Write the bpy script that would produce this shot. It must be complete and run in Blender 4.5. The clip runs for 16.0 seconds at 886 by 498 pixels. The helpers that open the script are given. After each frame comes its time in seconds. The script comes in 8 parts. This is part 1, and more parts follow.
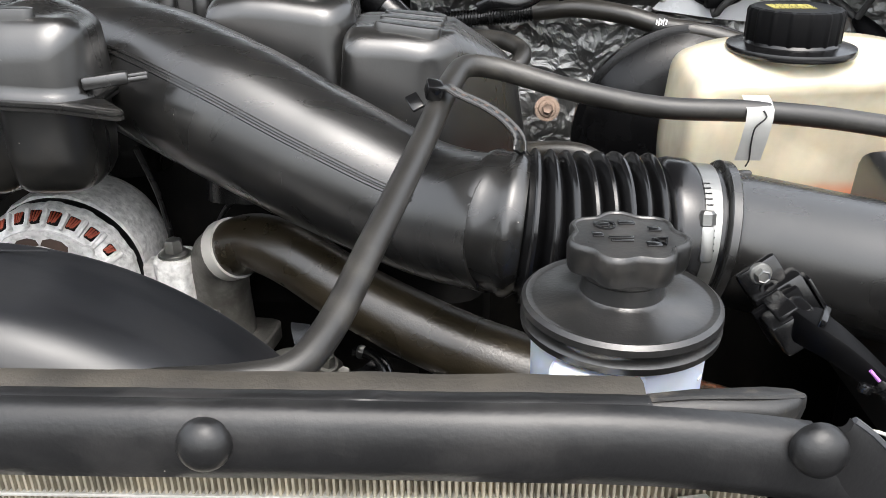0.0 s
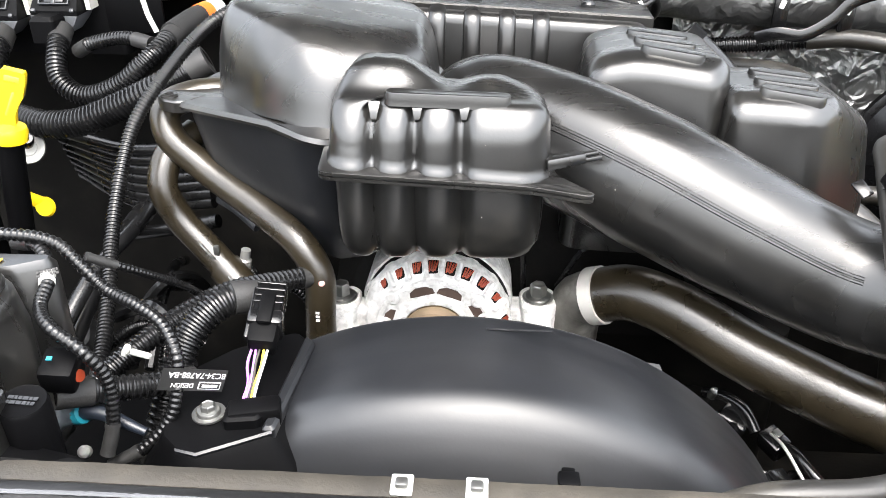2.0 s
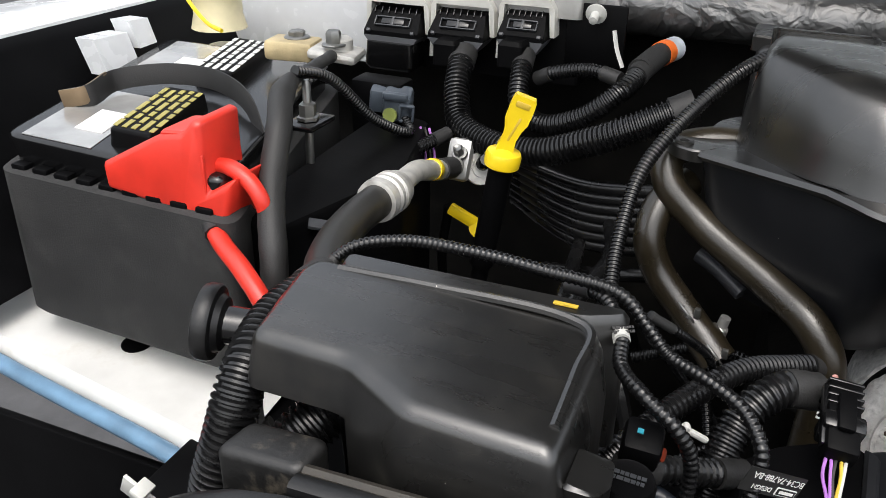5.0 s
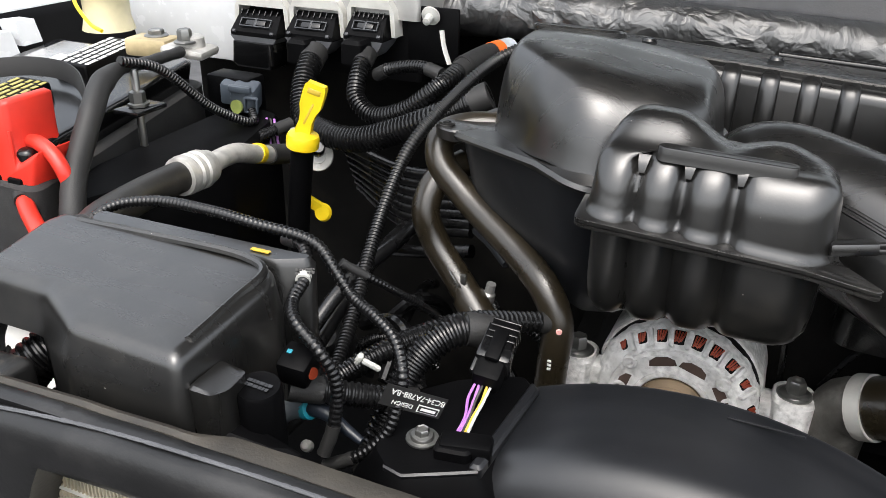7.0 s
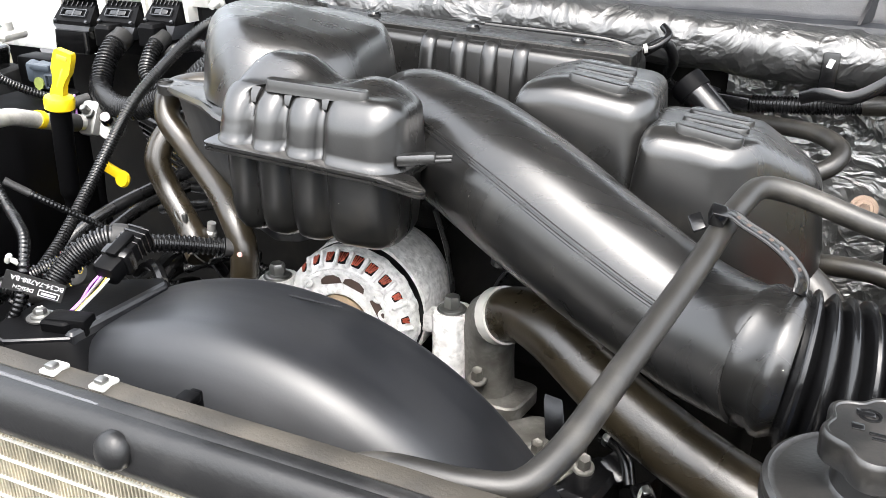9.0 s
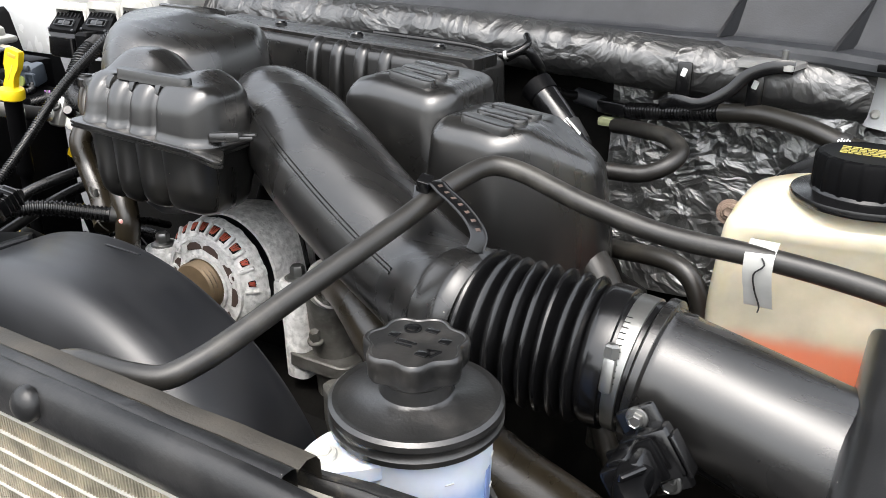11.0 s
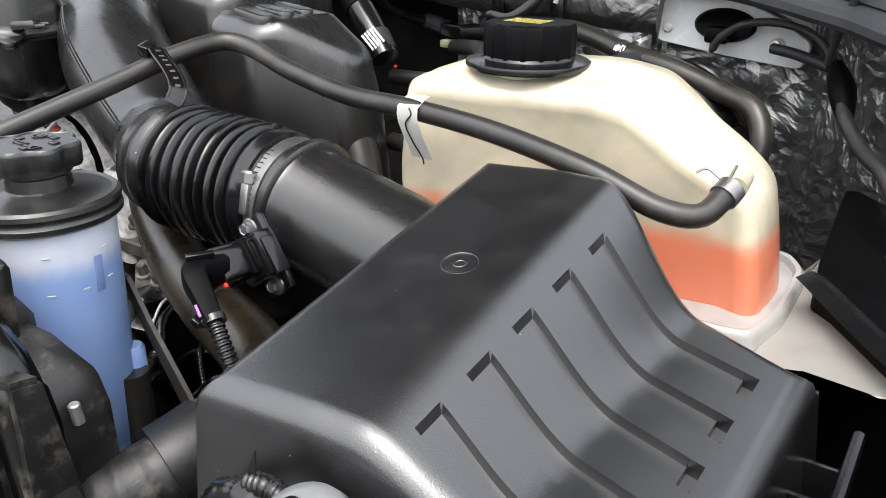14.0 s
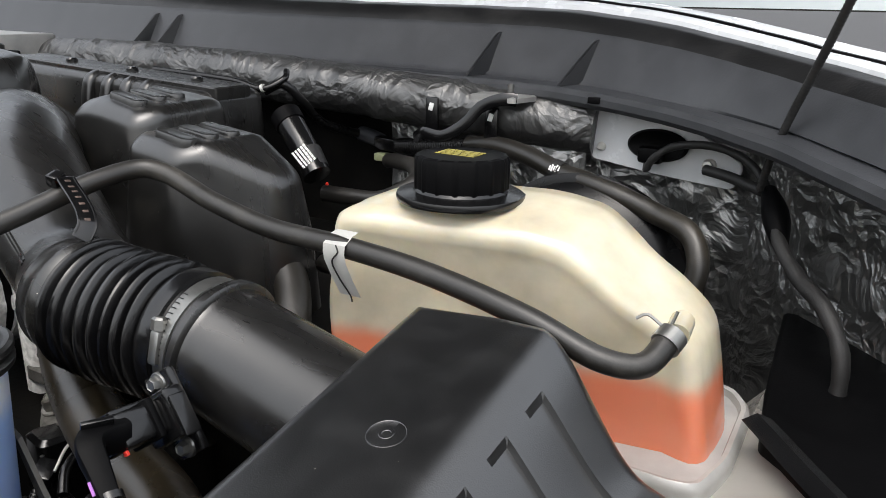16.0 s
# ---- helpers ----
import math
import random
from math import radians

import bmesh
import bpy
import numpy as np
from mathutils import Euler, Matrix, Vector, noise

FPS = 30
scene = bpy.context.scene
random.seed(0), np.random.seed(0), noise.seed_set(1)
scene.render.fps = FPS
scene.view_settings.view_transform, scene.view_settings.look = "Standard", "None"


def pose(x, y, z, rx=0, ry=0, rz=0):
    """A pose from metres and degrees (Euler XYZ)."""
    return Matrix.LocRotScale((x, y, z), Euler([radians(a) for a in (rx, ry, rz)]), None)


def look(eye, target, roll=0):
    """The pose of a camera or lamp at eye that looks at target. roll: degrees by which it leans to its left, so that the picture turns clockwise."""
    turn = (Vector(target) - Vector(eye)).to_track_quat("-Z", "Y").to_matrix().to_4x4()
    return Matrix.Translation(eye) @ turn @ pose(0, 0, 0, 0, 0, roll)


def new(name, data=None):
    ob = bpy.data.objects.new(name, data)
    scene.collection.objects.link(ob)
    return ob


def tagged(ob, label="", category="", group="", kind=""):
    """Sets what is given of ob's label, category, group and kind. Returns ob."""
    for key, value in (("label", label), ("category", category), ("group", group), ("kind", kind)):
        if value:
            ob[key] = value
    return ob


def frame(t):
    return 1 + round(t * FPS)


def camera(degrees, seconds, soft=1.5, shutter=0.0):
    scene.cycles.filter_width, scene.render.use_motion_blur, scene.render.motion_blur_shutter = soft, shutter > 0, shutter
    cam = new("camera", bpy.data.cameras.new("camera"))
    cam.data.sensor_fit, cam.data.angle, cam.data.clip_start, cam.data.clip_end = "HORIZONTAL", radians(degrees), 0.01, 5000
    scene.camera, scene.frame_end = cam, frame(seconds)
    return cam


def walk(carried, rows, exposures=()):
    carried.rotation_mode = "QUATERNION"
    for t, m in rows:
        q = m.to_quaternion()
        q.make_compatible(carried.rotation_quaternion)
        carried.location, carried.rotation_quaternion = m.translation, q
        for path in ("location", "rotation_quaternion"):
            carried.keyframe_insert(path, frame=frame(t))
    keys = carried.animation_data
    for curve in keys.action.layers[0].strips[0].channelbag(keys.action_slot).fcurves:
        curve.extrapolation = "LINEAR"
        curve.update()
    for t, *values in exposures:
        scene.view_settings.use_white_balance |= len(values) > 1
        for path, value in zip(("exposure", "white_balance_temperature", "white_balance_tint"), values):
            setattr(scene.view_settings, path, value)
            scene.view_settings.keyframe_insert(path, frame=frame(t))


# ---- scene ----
cam = camera(56.5, 16.0, soft=0.8)
PATH = [
    (0, (0.059, 0.046, 1.494), (0.008, 1.855, 0.643), -0.2),
    (0.5, (-0.024, 0.039, 1.515), (-0.065, 1.812, 0.59), 0.1),
    (1, (-0.109, 0.037, 1.555), (-0.131, 1.798, 0.608), 0.2),
    (1.5, (-0.196, 0.038, 1.584), (-0.237, 1.78, 0.602), 0.3),
    (2, (-0.278, 0.036, 1.606), (-0.38, 1.782, 0.635), 0.3),
    (2.5, (-0.336, 0.04, 1.622), (-0.517, 1.783, 0.657), -0.0),
    (3, (-0.409, 0.041, 1.631), (-0.681, 1.779, 0.678), 0.0),
    (3.5, (-0.468, 0.046, 1.63), (-0.85, 1.766, 0.682), 0.1),
    (3.7, (-0.486, 0.05, 1.626), (-0.919, 1.759, 0.68), 0.2),
    (4.225, (-0.524, 0.054, 1.617), (-1.07, 1.739, 0.681), 0.5),
    (4.75, (-0.526, 0.055, 1.604), (-1.162, 1.715, 0.681), 1.0),
    (5.275, (-0.496, 0.053, 1.592), (-1.19, 1.696, 0.683), 1.4),
    (5.8, (-0.442, 0.051, 1.59), (-1.149, 1.692, 0.69), 1.7),
    (6, (-0.422, 0.053, 1.592), (-1.128, 1.693, 0.692), 1.5),
    (6.5, (-0.355, 0.049, 1.597), (-1.045, 1.7, 0.703), 1.9),
    (7, (-0.275, 0.055, 1.596), (-0.984, 1.708, 0.721), 1.3),
    (7.5, (-0.183, 0.056, 1.598), (-0.888, 1.72, 0.74), 1.3),
    (8, (-0.075, 0.047, 1.599), (-0.779, 1.715, 0.75), 1.0),
    (8.5, (0.02, 0.043, 1.58), (-0.687, 1.719, 0.748), 0.9),
    (9, (0.076, 0.054, 1.561), (-0.655, 1.728, 0.746), 0.6),
    (9.5, (0.149, 0.029, 1.548), (-0.609, 1.697, 0.746), 0.6),
    (10, (0.223, 0.036, 1.559), (-0.579, 1.69, 0.771), 0.5),
    (10.2, (0.256, 0.049, 1.561), (-0.566, 1.696, 0.78), 0.4),
    (10.725, (0.344, 0.069, 1.56), (-0.556, 1.679, 0.796), 0.3),
    (11.25, (0.44, 0.095, 1.544), (-0.569, 1.644, 0.796), 0.2),
    (11.775, (0.53, 0.12, 1.521), (-0.568, 1.615, 0.78), 0.2),
    (12.3, (0.604, 0.139, 1.5), (-0.52, 1.614, 0.751), 0.4),
    (12.5, (0.631, 0.144, 1.495), (-0.484, 1.619, 0.732), 0.6),
    (13, (0.685, 0.157, 1.477), (-0.409, 1.642, 0.704), 0.8),
    (13.5, (0.723, 0.159, 1.461), (-0.348, 1.66, 0.686), 0.6),
    (14, (0.724, 0.151, 1.471), (-0.337, 1.661, 0.7), 0.2),
    (14.5, (0.706, 0.121, 1.492), (-0.293, 1.685, 0.746), 0.6),
    (15, (0.659, 0.066, 1.522), (-0.313, 1.659, 0.803), 0.4),
    (15.5, (0.643, 0.054, 1.511), (-0.325, 1.679, 0.862), 0.6),
    (16, (0.702, 0.2, 1.501), (-0.281, 1.844, 0.926), 1.1),
]
walk(cam, [(t, look(eye, target, roll)) for t, eye, target, roll in PATH], [(0, 1.75), (2.0, 2.58), (3.0, 2.45), (3.5, 2.2), (6.0, 0.37), (6.5, 0.90), (7.0, 1.25), (7.5, 1.78), (8.0, 2.16), (9.5, 2.38), (10, 2.06), (12.5, 1.53), (13.5, 1.56), (14.5, 1.47), (15, 1.38), (15.5, 1.31), (16, 0.91)])

# ---- world and light ----
world = bpy.data.worlds.new("sky")
scene.world = world
world.use_nodes = True
wn, wl = world.node_tree.nodes, world.node_tree.links
sky = wn.new("ShaderNodeTexSky")
sky.sky_type = "NISHITA"
sky.sun_disc = False
sky.sun_elevation = radians(65)
sky.sun_rotation = radians(166)
sky.air_density, sky.dust_density = 1.2, 6.0
cloud = wn.new("ShaderNodeHueSaturation")
cloud.inputs["Saturation"].default_value = 0.35
wl.new(sky.outputs[0], cloud.inputs["Color"])
wl.new(cloud.outputs[0], wn["Background"].inputs[0])
wn["Background"].inputs[1].default_value = 0.15
sun = new("sun", bpy.data.lights.new("sun", "SUN"))
sun.data.energy, sun.data.angle, sun.data.color = 0.75, radians(165), (0.95, 0.975, 1.0)
sun.matrix_world = look((0.25, -0.4, 3.4), (0, 0.6, 1.2))


# ---- materials ----
def mat(name, base, rough=0.5, metal=0.0, vary=0.25, scale=30.0, bump=0.15, fine=400.0, spec=0.6, second=None, dirt=0.0, dirt_col=(0.25, 0.2, 0.14), coat=0.0, specks=0.0, streak=0.0):
    m = bpy.data.materials.new(name)
    m.use_nodes = True
    n, l = m.node_tree.nodes, m.node_tree.links
    b = n["Principled BSDF"]
    tc = n.new("ShaderNodeTexCoord")
    big, small = n.new("ShaderNodeTexNoise"), n.new("ShaderNodeTexNoise")
    big.inputs["Scale"].default_value, big.inputs["Detail"].default_value = scale, 6.0
    small.inputs["Scale"].default_value, small.inputs["Detail"].default_value = fine, 3.0
    l.new(tc.outputs["Object"], big.inputs["Vector"])
    l.new(tc.outputs["Object"], small.inputs["Vector"])
    ramp = n.new("ShaderNodeValToRGB")
    lo = second or tuple(c * (1 - vary) for c in base)
    hi = base if second else tuple(min(1, c * (1 + vary)) for c in base)
    ramp.color_ramp.elements[0].position, ramp.color_ramp.elements[1].position = 0.35, 0.68
    ramp.color_ramp.elements[0].color, ramp.color_ramp.elements[1].color = (*lo, 1), (*hi, 1)
    l.new(big.outputs["Fac"], ramp.inputs["Fac"])
    col = ramp.outputs["Color"]
    if dirt:
        dn = n.new("ShaderNodeTexNoise")
        dn.inputs["Scale"].default_value, dn.inputs["Detail"].default_value, dn.inputs["Roughness"].default_value = scale * 0.5, 9.0, 0.7
        l.new(tc.outputs["Object"], dn.inputs["Vector"])
        dr = n.new("ShaderNodeMapRange")
        dr.inputs["From Min"].default_value, dr.inputs["From Max"].default_value = 0.52, 0.75
        dr.inputs["To Max"].default_value = dirt
        l.new(dn.outputs["Fac"], dr.inputs["Value"])
        mix = n.new("ShaderNodeMixRGB")
        mix.inputs["Color2"].default_value = (*dirt_col, 1)
        l.new(dr.outputs["Result"], mix.inputs["Fac"])
        l.new(col, mix.inputs["Color1"])
        col = mix.outputs["Color"]
    if specks:
        vo = n.new("ShaderNodeTexVoronoi")
        vo.inputs["Scale"].default_value = 75.0
        l.new(tc.outputs["Object"], vo.inputs["Vector"])
        near = n.new("ShaderNodeMath")
        near.operation = "LESS_THAN"
        near.inputs[1].default_value = 0.034
        l.new(vo.outputs["Distance"], near.inputs[0])
        sepc = n.new("ShaderNodeSeparateColor")
        l.new(vo.outputs["Color"], sepc.inputs[0])
        some = n.new("ShaderNodeMath")
        some.operation = "GREATER_THAN"
        some.inputs[1].default_value = 1 - specks
        l.new(sepc.outputs[0], some.inputs[0])
        both = n.new("ShaderNodeMath")
        both.operation = "MULTIPLY"
        l.new(near.outputs[0], both.inputs[0])
        l.new(some.outputs[0], both.inputs[1])
        mx = n.new("ShaderNodeMixRGB")
        mx.inputs["Color2"].default_value = (0.45, 0.42, 0.36, 1)
        l.new(both.outputs[0], mx.inputs["Fac"])
        l.new(col, mx.inputs["Color1"])
        col = mx.outputs["Color"]
    l.new(col, b.inputs["Base Color"])
    rr = n.new("ShaderNodeMapRange")
    rr.inputs["To Min"].default_value, rr.inputs["To Max"].default_value = max(0.02, rough - 0.08), min(1, rough + 0.1)
    if streak:
        mp = n.new("ShaderNodeMapping")
        mp.inputs["Scale"].default_value = (9, 60, 9)
        mp.inputs["Rotation"].default_value = (0.3, 0.2, 0.9)
        sn = n.new("ShaderNodeTexNoise")
        sn.inputs["Scale"].default_value, sn.inputs["Detail"].default_value = 1.0, 8.0
        l.new(tc.outputs["Object"], mp.inputs["Vector"])
        l.new(mp.outputs["Vector"], sn.inputs["Vector"])
        rr.inputs["From Min"].default_value, rr.inputs["From Max"].default_value = 0.3, 0.7
        rr.inputs["To Min"].default_value, rr.inputs["To Max"].default_value = max(0.02, rough - streak), rough + streak
        l.new(sn.outputs["Fac"], rr.inputs["Value"])
    else:
        l.new(big.outputs["Fac"], rr.inputs["Value"])
    l.new(rr.outputs["Result"], b.inputs["Roughness"])
    b.inputs["Metallic"].default_value = metal
    b.inputs["Specular IOR Level"].default_value = spec
    b.inputs["Coat Weight"].default_value = coat
    b.inputs["Coat Roughness"].default_value = rough * 0.8
    if bump:
        bp = n.new("ShaderNodeBump")
        bp.inputs["Strength"].default_value, bp.inputs["Distance"].default_value = min(1.0, bump), min(0.001, 0.4 / fine)
        l.new(small.outputs["Fac"], bp.inputs["Height"])
        l.new(bp.outputs["Normal"], b.inputs["Normal"])
        l.new(bp.outputs["Normal"], b.inputs["Coat Normal"])
    return m


DUCT = mat("satin_black_plastic", (0.0085, 0.0083, 0.008), 0.28, vary=0.2, bump=0.04, spec=0.7, coat=0.2, specks=0.11, streak=0.05, dirt=0.08, dirt_col=(0.09, 0.08, 0.065))
BOX = mat("moulded_black_plastic", (0.0080, 0.0078, 0.0074), 0.29, vary=0.25, bump=0.06, spec=0.85, coat=0.35, specks=0.14, streak=0.05, dirt=0.32, dirt_col=(0.042, 0.038, 0.031))
GRAIN = mat("grained_black_plastic", (0.0036, 0.0036, 0.0038), 0.31, vary=0.15, bump=0.34, fine=950.0, spec=1.0, coat=0.8, specks=0.3, dirt=0.05, dirt_col=(0.1, 0.1, 0.1))
SHROUD = mat("matt_black_plastic", (0.0058, 0.0064, 0.0080), 0.40, vary=0.15, bump=0.04, spec=0.7, specks=0.18, streak=0.05, dirt=0.05, dirt_col=(0.07, 0.065, 0.06))
# black plastic; its near-black also stands in for shade low in the bay
DARK = mat("dark_plastic_and_shade", (0.0018, 0.0018, 0.0021), 0.5, spec=0.08, vary=0.2, bump=0.1)
GLOSSY = mat("glossy_black_plastic", (0.0038, 0.0038, 0.0041), 0.2, vary=0.15, bump=0.04)
RUBBER = mat("weathered_rubber", (0.015, 0.0135, 0.011), 0.36, vary=0.3, scale=18, bump=0.2, fine=700, dirt=0.25, dirt_col=(0.10, 0.085, 0.06))
HOSE = mat("grey_rubber_hose", (0.013, 0.012, 0.0105), 0.42, vary=0.2, scale=25, bump=0.15, fine=700, dirt=0.3, dirt_col=(0.13, 0.12, 0.10))
BROWN = mat("brown_black_hose", (0.018, 0.014, 0.008), 0.28, vary=0.3, scale=14, bump=0.3, fine=600, spec=0.75, dirt=0.3, dirt_col=(0.13, 0.10, 0.062))
LOOM = mat("loom_plastic", (0.0045, 0.0045, 0.0048), 0.26, vary=0.2, bump=0.08, spec=0.55, dirt=0.1, dirt_col=(0.05, 0.048, 0.045))
TAPE_BLACK = mat("cloth_tape", (0.012, 0.0117, 0.0115), 0.6, vary=0.25, bump=0.4, fine=600)
# flat colour that stands in for the shade inside openings
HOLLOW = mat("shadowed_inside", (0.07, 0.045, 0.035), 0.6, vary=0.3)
CAST = mat("corroded_aluminium", (0.86, 0.85, 0.83), 0.55, metal=0.0, scale=150, bump=0.9, fine=300, second=(0.46, 0.455, 0.44), dirt=0.6, dirt_col=(0.08, 0.07, 0.06))
STEEL = mat("zinc_steel", (0.25, 0.25, 0.24), 0.33, metal=0.9, vary=0.2, bump=0.1)
NECK = mat("dull_cast_metal", (0.18, 0.175, 0.16), 0.5, metal=0.5, scale=40, bump=0.8, fine=200, second=(0.09, 0.085, 0.075), dirt=0.6, dirt_col=(0.30, 0.29, 0.27))
ALU = mat("pale_aluminium", (0.46, 0.455, 0.44), 0.42, metal=0.75, vary=0.15, bump=0.3, fine=200, dirt=0.3, dirt_col=(0.3, 0.28, 0.24))
TUBE = mat("pale_tube", (0.62, 0.61, 0.57), 0.45, metal=0.4, vary=0.12, bump=0.2)
CRIMP = mat("dull_crimped_aluminium", (0.50, 0.49, 0.46), 0.42, metal=0.45, vary=0.25, scale=60, bump=0.6, fine=160, dirt=0.4, dirt_col=(0.28, 0.25, 0.20))
COPPER = mat("lacquered_copper", (0.32, 0.05, 0.02), 0.35, metal=0.4, vary=0.3, bump=0.2)
PULLEY = mat("brown_pulley", (0.17, 0.12, 0.07), 0.55, metal=0.4, vary=0.2)
FOIL = mat("crumpled_foil", (0.27, 0.27, 0.265), 0.36, metal=0.9, vary=0.12, scale=40, bump=0.0)
PS_LID = mat("dusty_lid_plastic", (0.010, 0.0098, 0.0095), 0.29, spec=0.8, vary=0.2, bump=0.15, dirt=0.35, dirt_col=(0.10, 0.09, 0.08))
COVER = mat("rubber_cover", (0.0055, 0.0055, 0.0058), 0.40, spec=0.5, vary=0.25, scale=20, bump=0.2, fine=300, specks=0.15, streak=0.05, dirt=0.2, dirt_col=(0.10, 0.095, 0.09))
STRIP = mat("dusty_brown_strip", (0.026, 0.022, 0.016), 0.6, vary=0.3, scale=30, bump=0.3, dirt=0.35, dirt_col=(0.075, 0.066, 0.052))
FIN = mat("radiator_fin", (0.40, 0.36, 0.28), 0.5, metal=0.35, vary=0.3, scale=60, bump=0.2, dirt=0.6, dirt_col=(0.34, 0.26, 0.15))
SKIRT = mat("mid_grey_plastic", (0.085, 0.088, 0.095), 0.5, vary=0.15, bump=0.1)
COWL = mat("grey_cowl_plastic", (0.030, 0.032, 0.036), 0.42, vary=0.12, bump=0.15, dirt=0.1, dirt_col=(0.10, 0.10, 0.10))
PAINT = mat("white_paint", (0.62, 0.635, 0.65), 0.25, vary=0.04, bump=0.0, coat=0.5, dirt=0.1, dirt_col=(0.5, 0.49, 0.46))
DUSTY = mat("dusty_white_paint", (0.60, 0.60, 0.58), 0.35, vary=0.12, scale=12, bump=0.05, dirt=0.7, dirt_col=(0.30, 0.26, 0.20))
RED = mat("red_plastic", (0.64, 0.032, 0.018), 0.38, vary=0.1, bump=0.06)
YELLOW = mat("yellow_plastic", (0.78, 0.56, 0.01), 0.35, vary=0.08, bump=0.05)
ORANGE = mat("orange_tape", (0.80, 0.16, 0.02), 0.45, vary=0.08)
WHITE = mat("white_plastic", (0.50, 0.50, 0.47), 0.45, vary=0.08, bump=0.05)
PAPER = mat("label_paper", (0.72, 0.72, 0.70), 0.5, vary=0.05, bump=0.03)
INK = mat("label_ink", (0.012, 0.012, 0.012), 0.5, vary=0.1, bump=0.0)
CLOUDY = mat("milky_flange_plastic", (0.34, 0.335, 0.32), 0.2, vary=0.2, scale=14, bump=0.1)
TAPE = mat("clear_tape", (0.44, 0.44, 0.42), 0.3, vary=0.12, bump=0.1)
FELT = mat("battery_wrap", (0.018, 0.018, 0.018), 0.85, vary=0.3, bump=0.7, fine=500, dirt=0.3, dirt_col=(0.07, 0.065, 0.06))
APRON = mat("bare_metal_apron", (0.50, 0.48, 0.44), 0.28, metal=0.55, vary=0.2, scale=12, bump=0.12, dirt=0.3, dirt_col=(0.2, 0.18, 0.15))
DIRTY = mat("dirty_plastic", (0.008, 0.0078, 0.0076), 0.48, vary=0.3, scale=70, bump=0.3, fine=260, dirt=0.8, dirt_col=(0.14, 0.12, 0.09))
ASPHALT = mat("asphalt", (0.05, 0.05, 0.052), 0.85, vary=0.3, scale=8, bump=0.6, fine=120)
# grime over a near-black base that carries the shade deep in the bay
GRIME_SHADE = mat("shaded_grimy_metal", (0.005, 0.0047, 0.0042), 0.6, spec=0.10, vary=0.4, scale=22, bump=0.4, fine=150, dirt=0.6, dirt_col=(0.016, 0.014, 0.011))
BLUE = mat("blue_pipe", (0.12, 0.22, 0.33), 0.4, vary=0.2)
VIOLET = mat("violet_wire", (0.36, 0.14, 0.48), 0.4, vary=0.1)
GOLD = mat("yellow_wire", (0.55, 0.38, 0.04), 0.4, vary=0.1)
TEAL = mat("teal_clip", (0.012, 0.21, 0.28), 0.4, vary=0.1)
LABEL_BATT = mat("battery_label", (0.42, 0.42, 0.41), 0.2, metal=0.3, vary=0.25, scale=14, bump=0.05, spec=0.9, coat=0.6)
OLIVE = mat("olive_print", (0.36, 0.31, 0.07), 0.4, vary=0.1)


def foil_relief(m, sizes):
    """Creases: flat facets that meet in folds, at several sizes, bent by a slow noise."""
    n, l = m.node_tree.nodes, m.node_tree.links
    tc = n.new("ShaderNodeTexCoord")
    bend = n.new("ShaderNodeTexNoise")
    bend.inputs["Scale"].default_value, bend.inputs["Detail"].default_value = 9.0, 2.0
    l.new(tc.outputs["Object"], bend.inputs["Vector"])
    warp = n.new("ShaderNodeVectorMath")
    warp.operation = "MULTIPLY_ADD"
    warp.inputs[1].default_value = (0.11, 0.11, 0.11)
    l.new(bend.outputs["Color"], warp.inputs[0])
    l.new(tc.outputs["Object"], warp.inputs[2])
    last = None
    for k, (size, tilt) in enumerate(sizes):
        turn = n.new("ShaderNodeMapping")
        turn.inputs["Rotation"].default_value = (0.7 + 1.1 * k, 0.4 + 0.8 * k, 0.9 * k)
        l.new(warp.outputs[0], turn.inputs["Vector"])
        vor = n.new("ShaderNodeTexVoronoi")
        vor.distance = "MANHATTAN" if k % 2 else "CHEBYCHEV"
        vor.inputs["Scale"].default_value = size
        l.new(turn.outputs[0], vor.inputs["Vector"])
        mul = n.new("ShaderNodeMath")
        mul.operation = "MULTIPLY_ADD"
        mul.inputs[1].default_value = tilt / size
        mul.inputs[2].default_value = 0.0
        l.new(vor.outputs["Distance"], mul.inputs[0])
        if last:
            l.new(last, mul.inputs[2])
        last = mul.outputs[0]
    bp = n.new("ShaderNodeBump")
    bp.inputs["Strength"].default_value, bp.inputs["Distance"].default_value = 1.0, 1.0
    l.new(last, bp.inputs["Height"])
    l.new(bp.outputs["Normal"], n["Principled BSDF"].inputs["Normal"])


ROLL = mat("rolled_foil", (0.135, 0.135, 0.134), 0.42, metal=0.9, vary=0.15, scale=30, bump=0.0, dirt=0.2, dirt_col=(0.15, 0.145, 0.14))
foil_relief(FOIL, ((16.0, 0.08), (48.0, 0.15), (130.0, 0.15)))
foil_relief(ROLL, ((12.0, 0.05), (40.0, 0.09), (110.0, 0.10)))


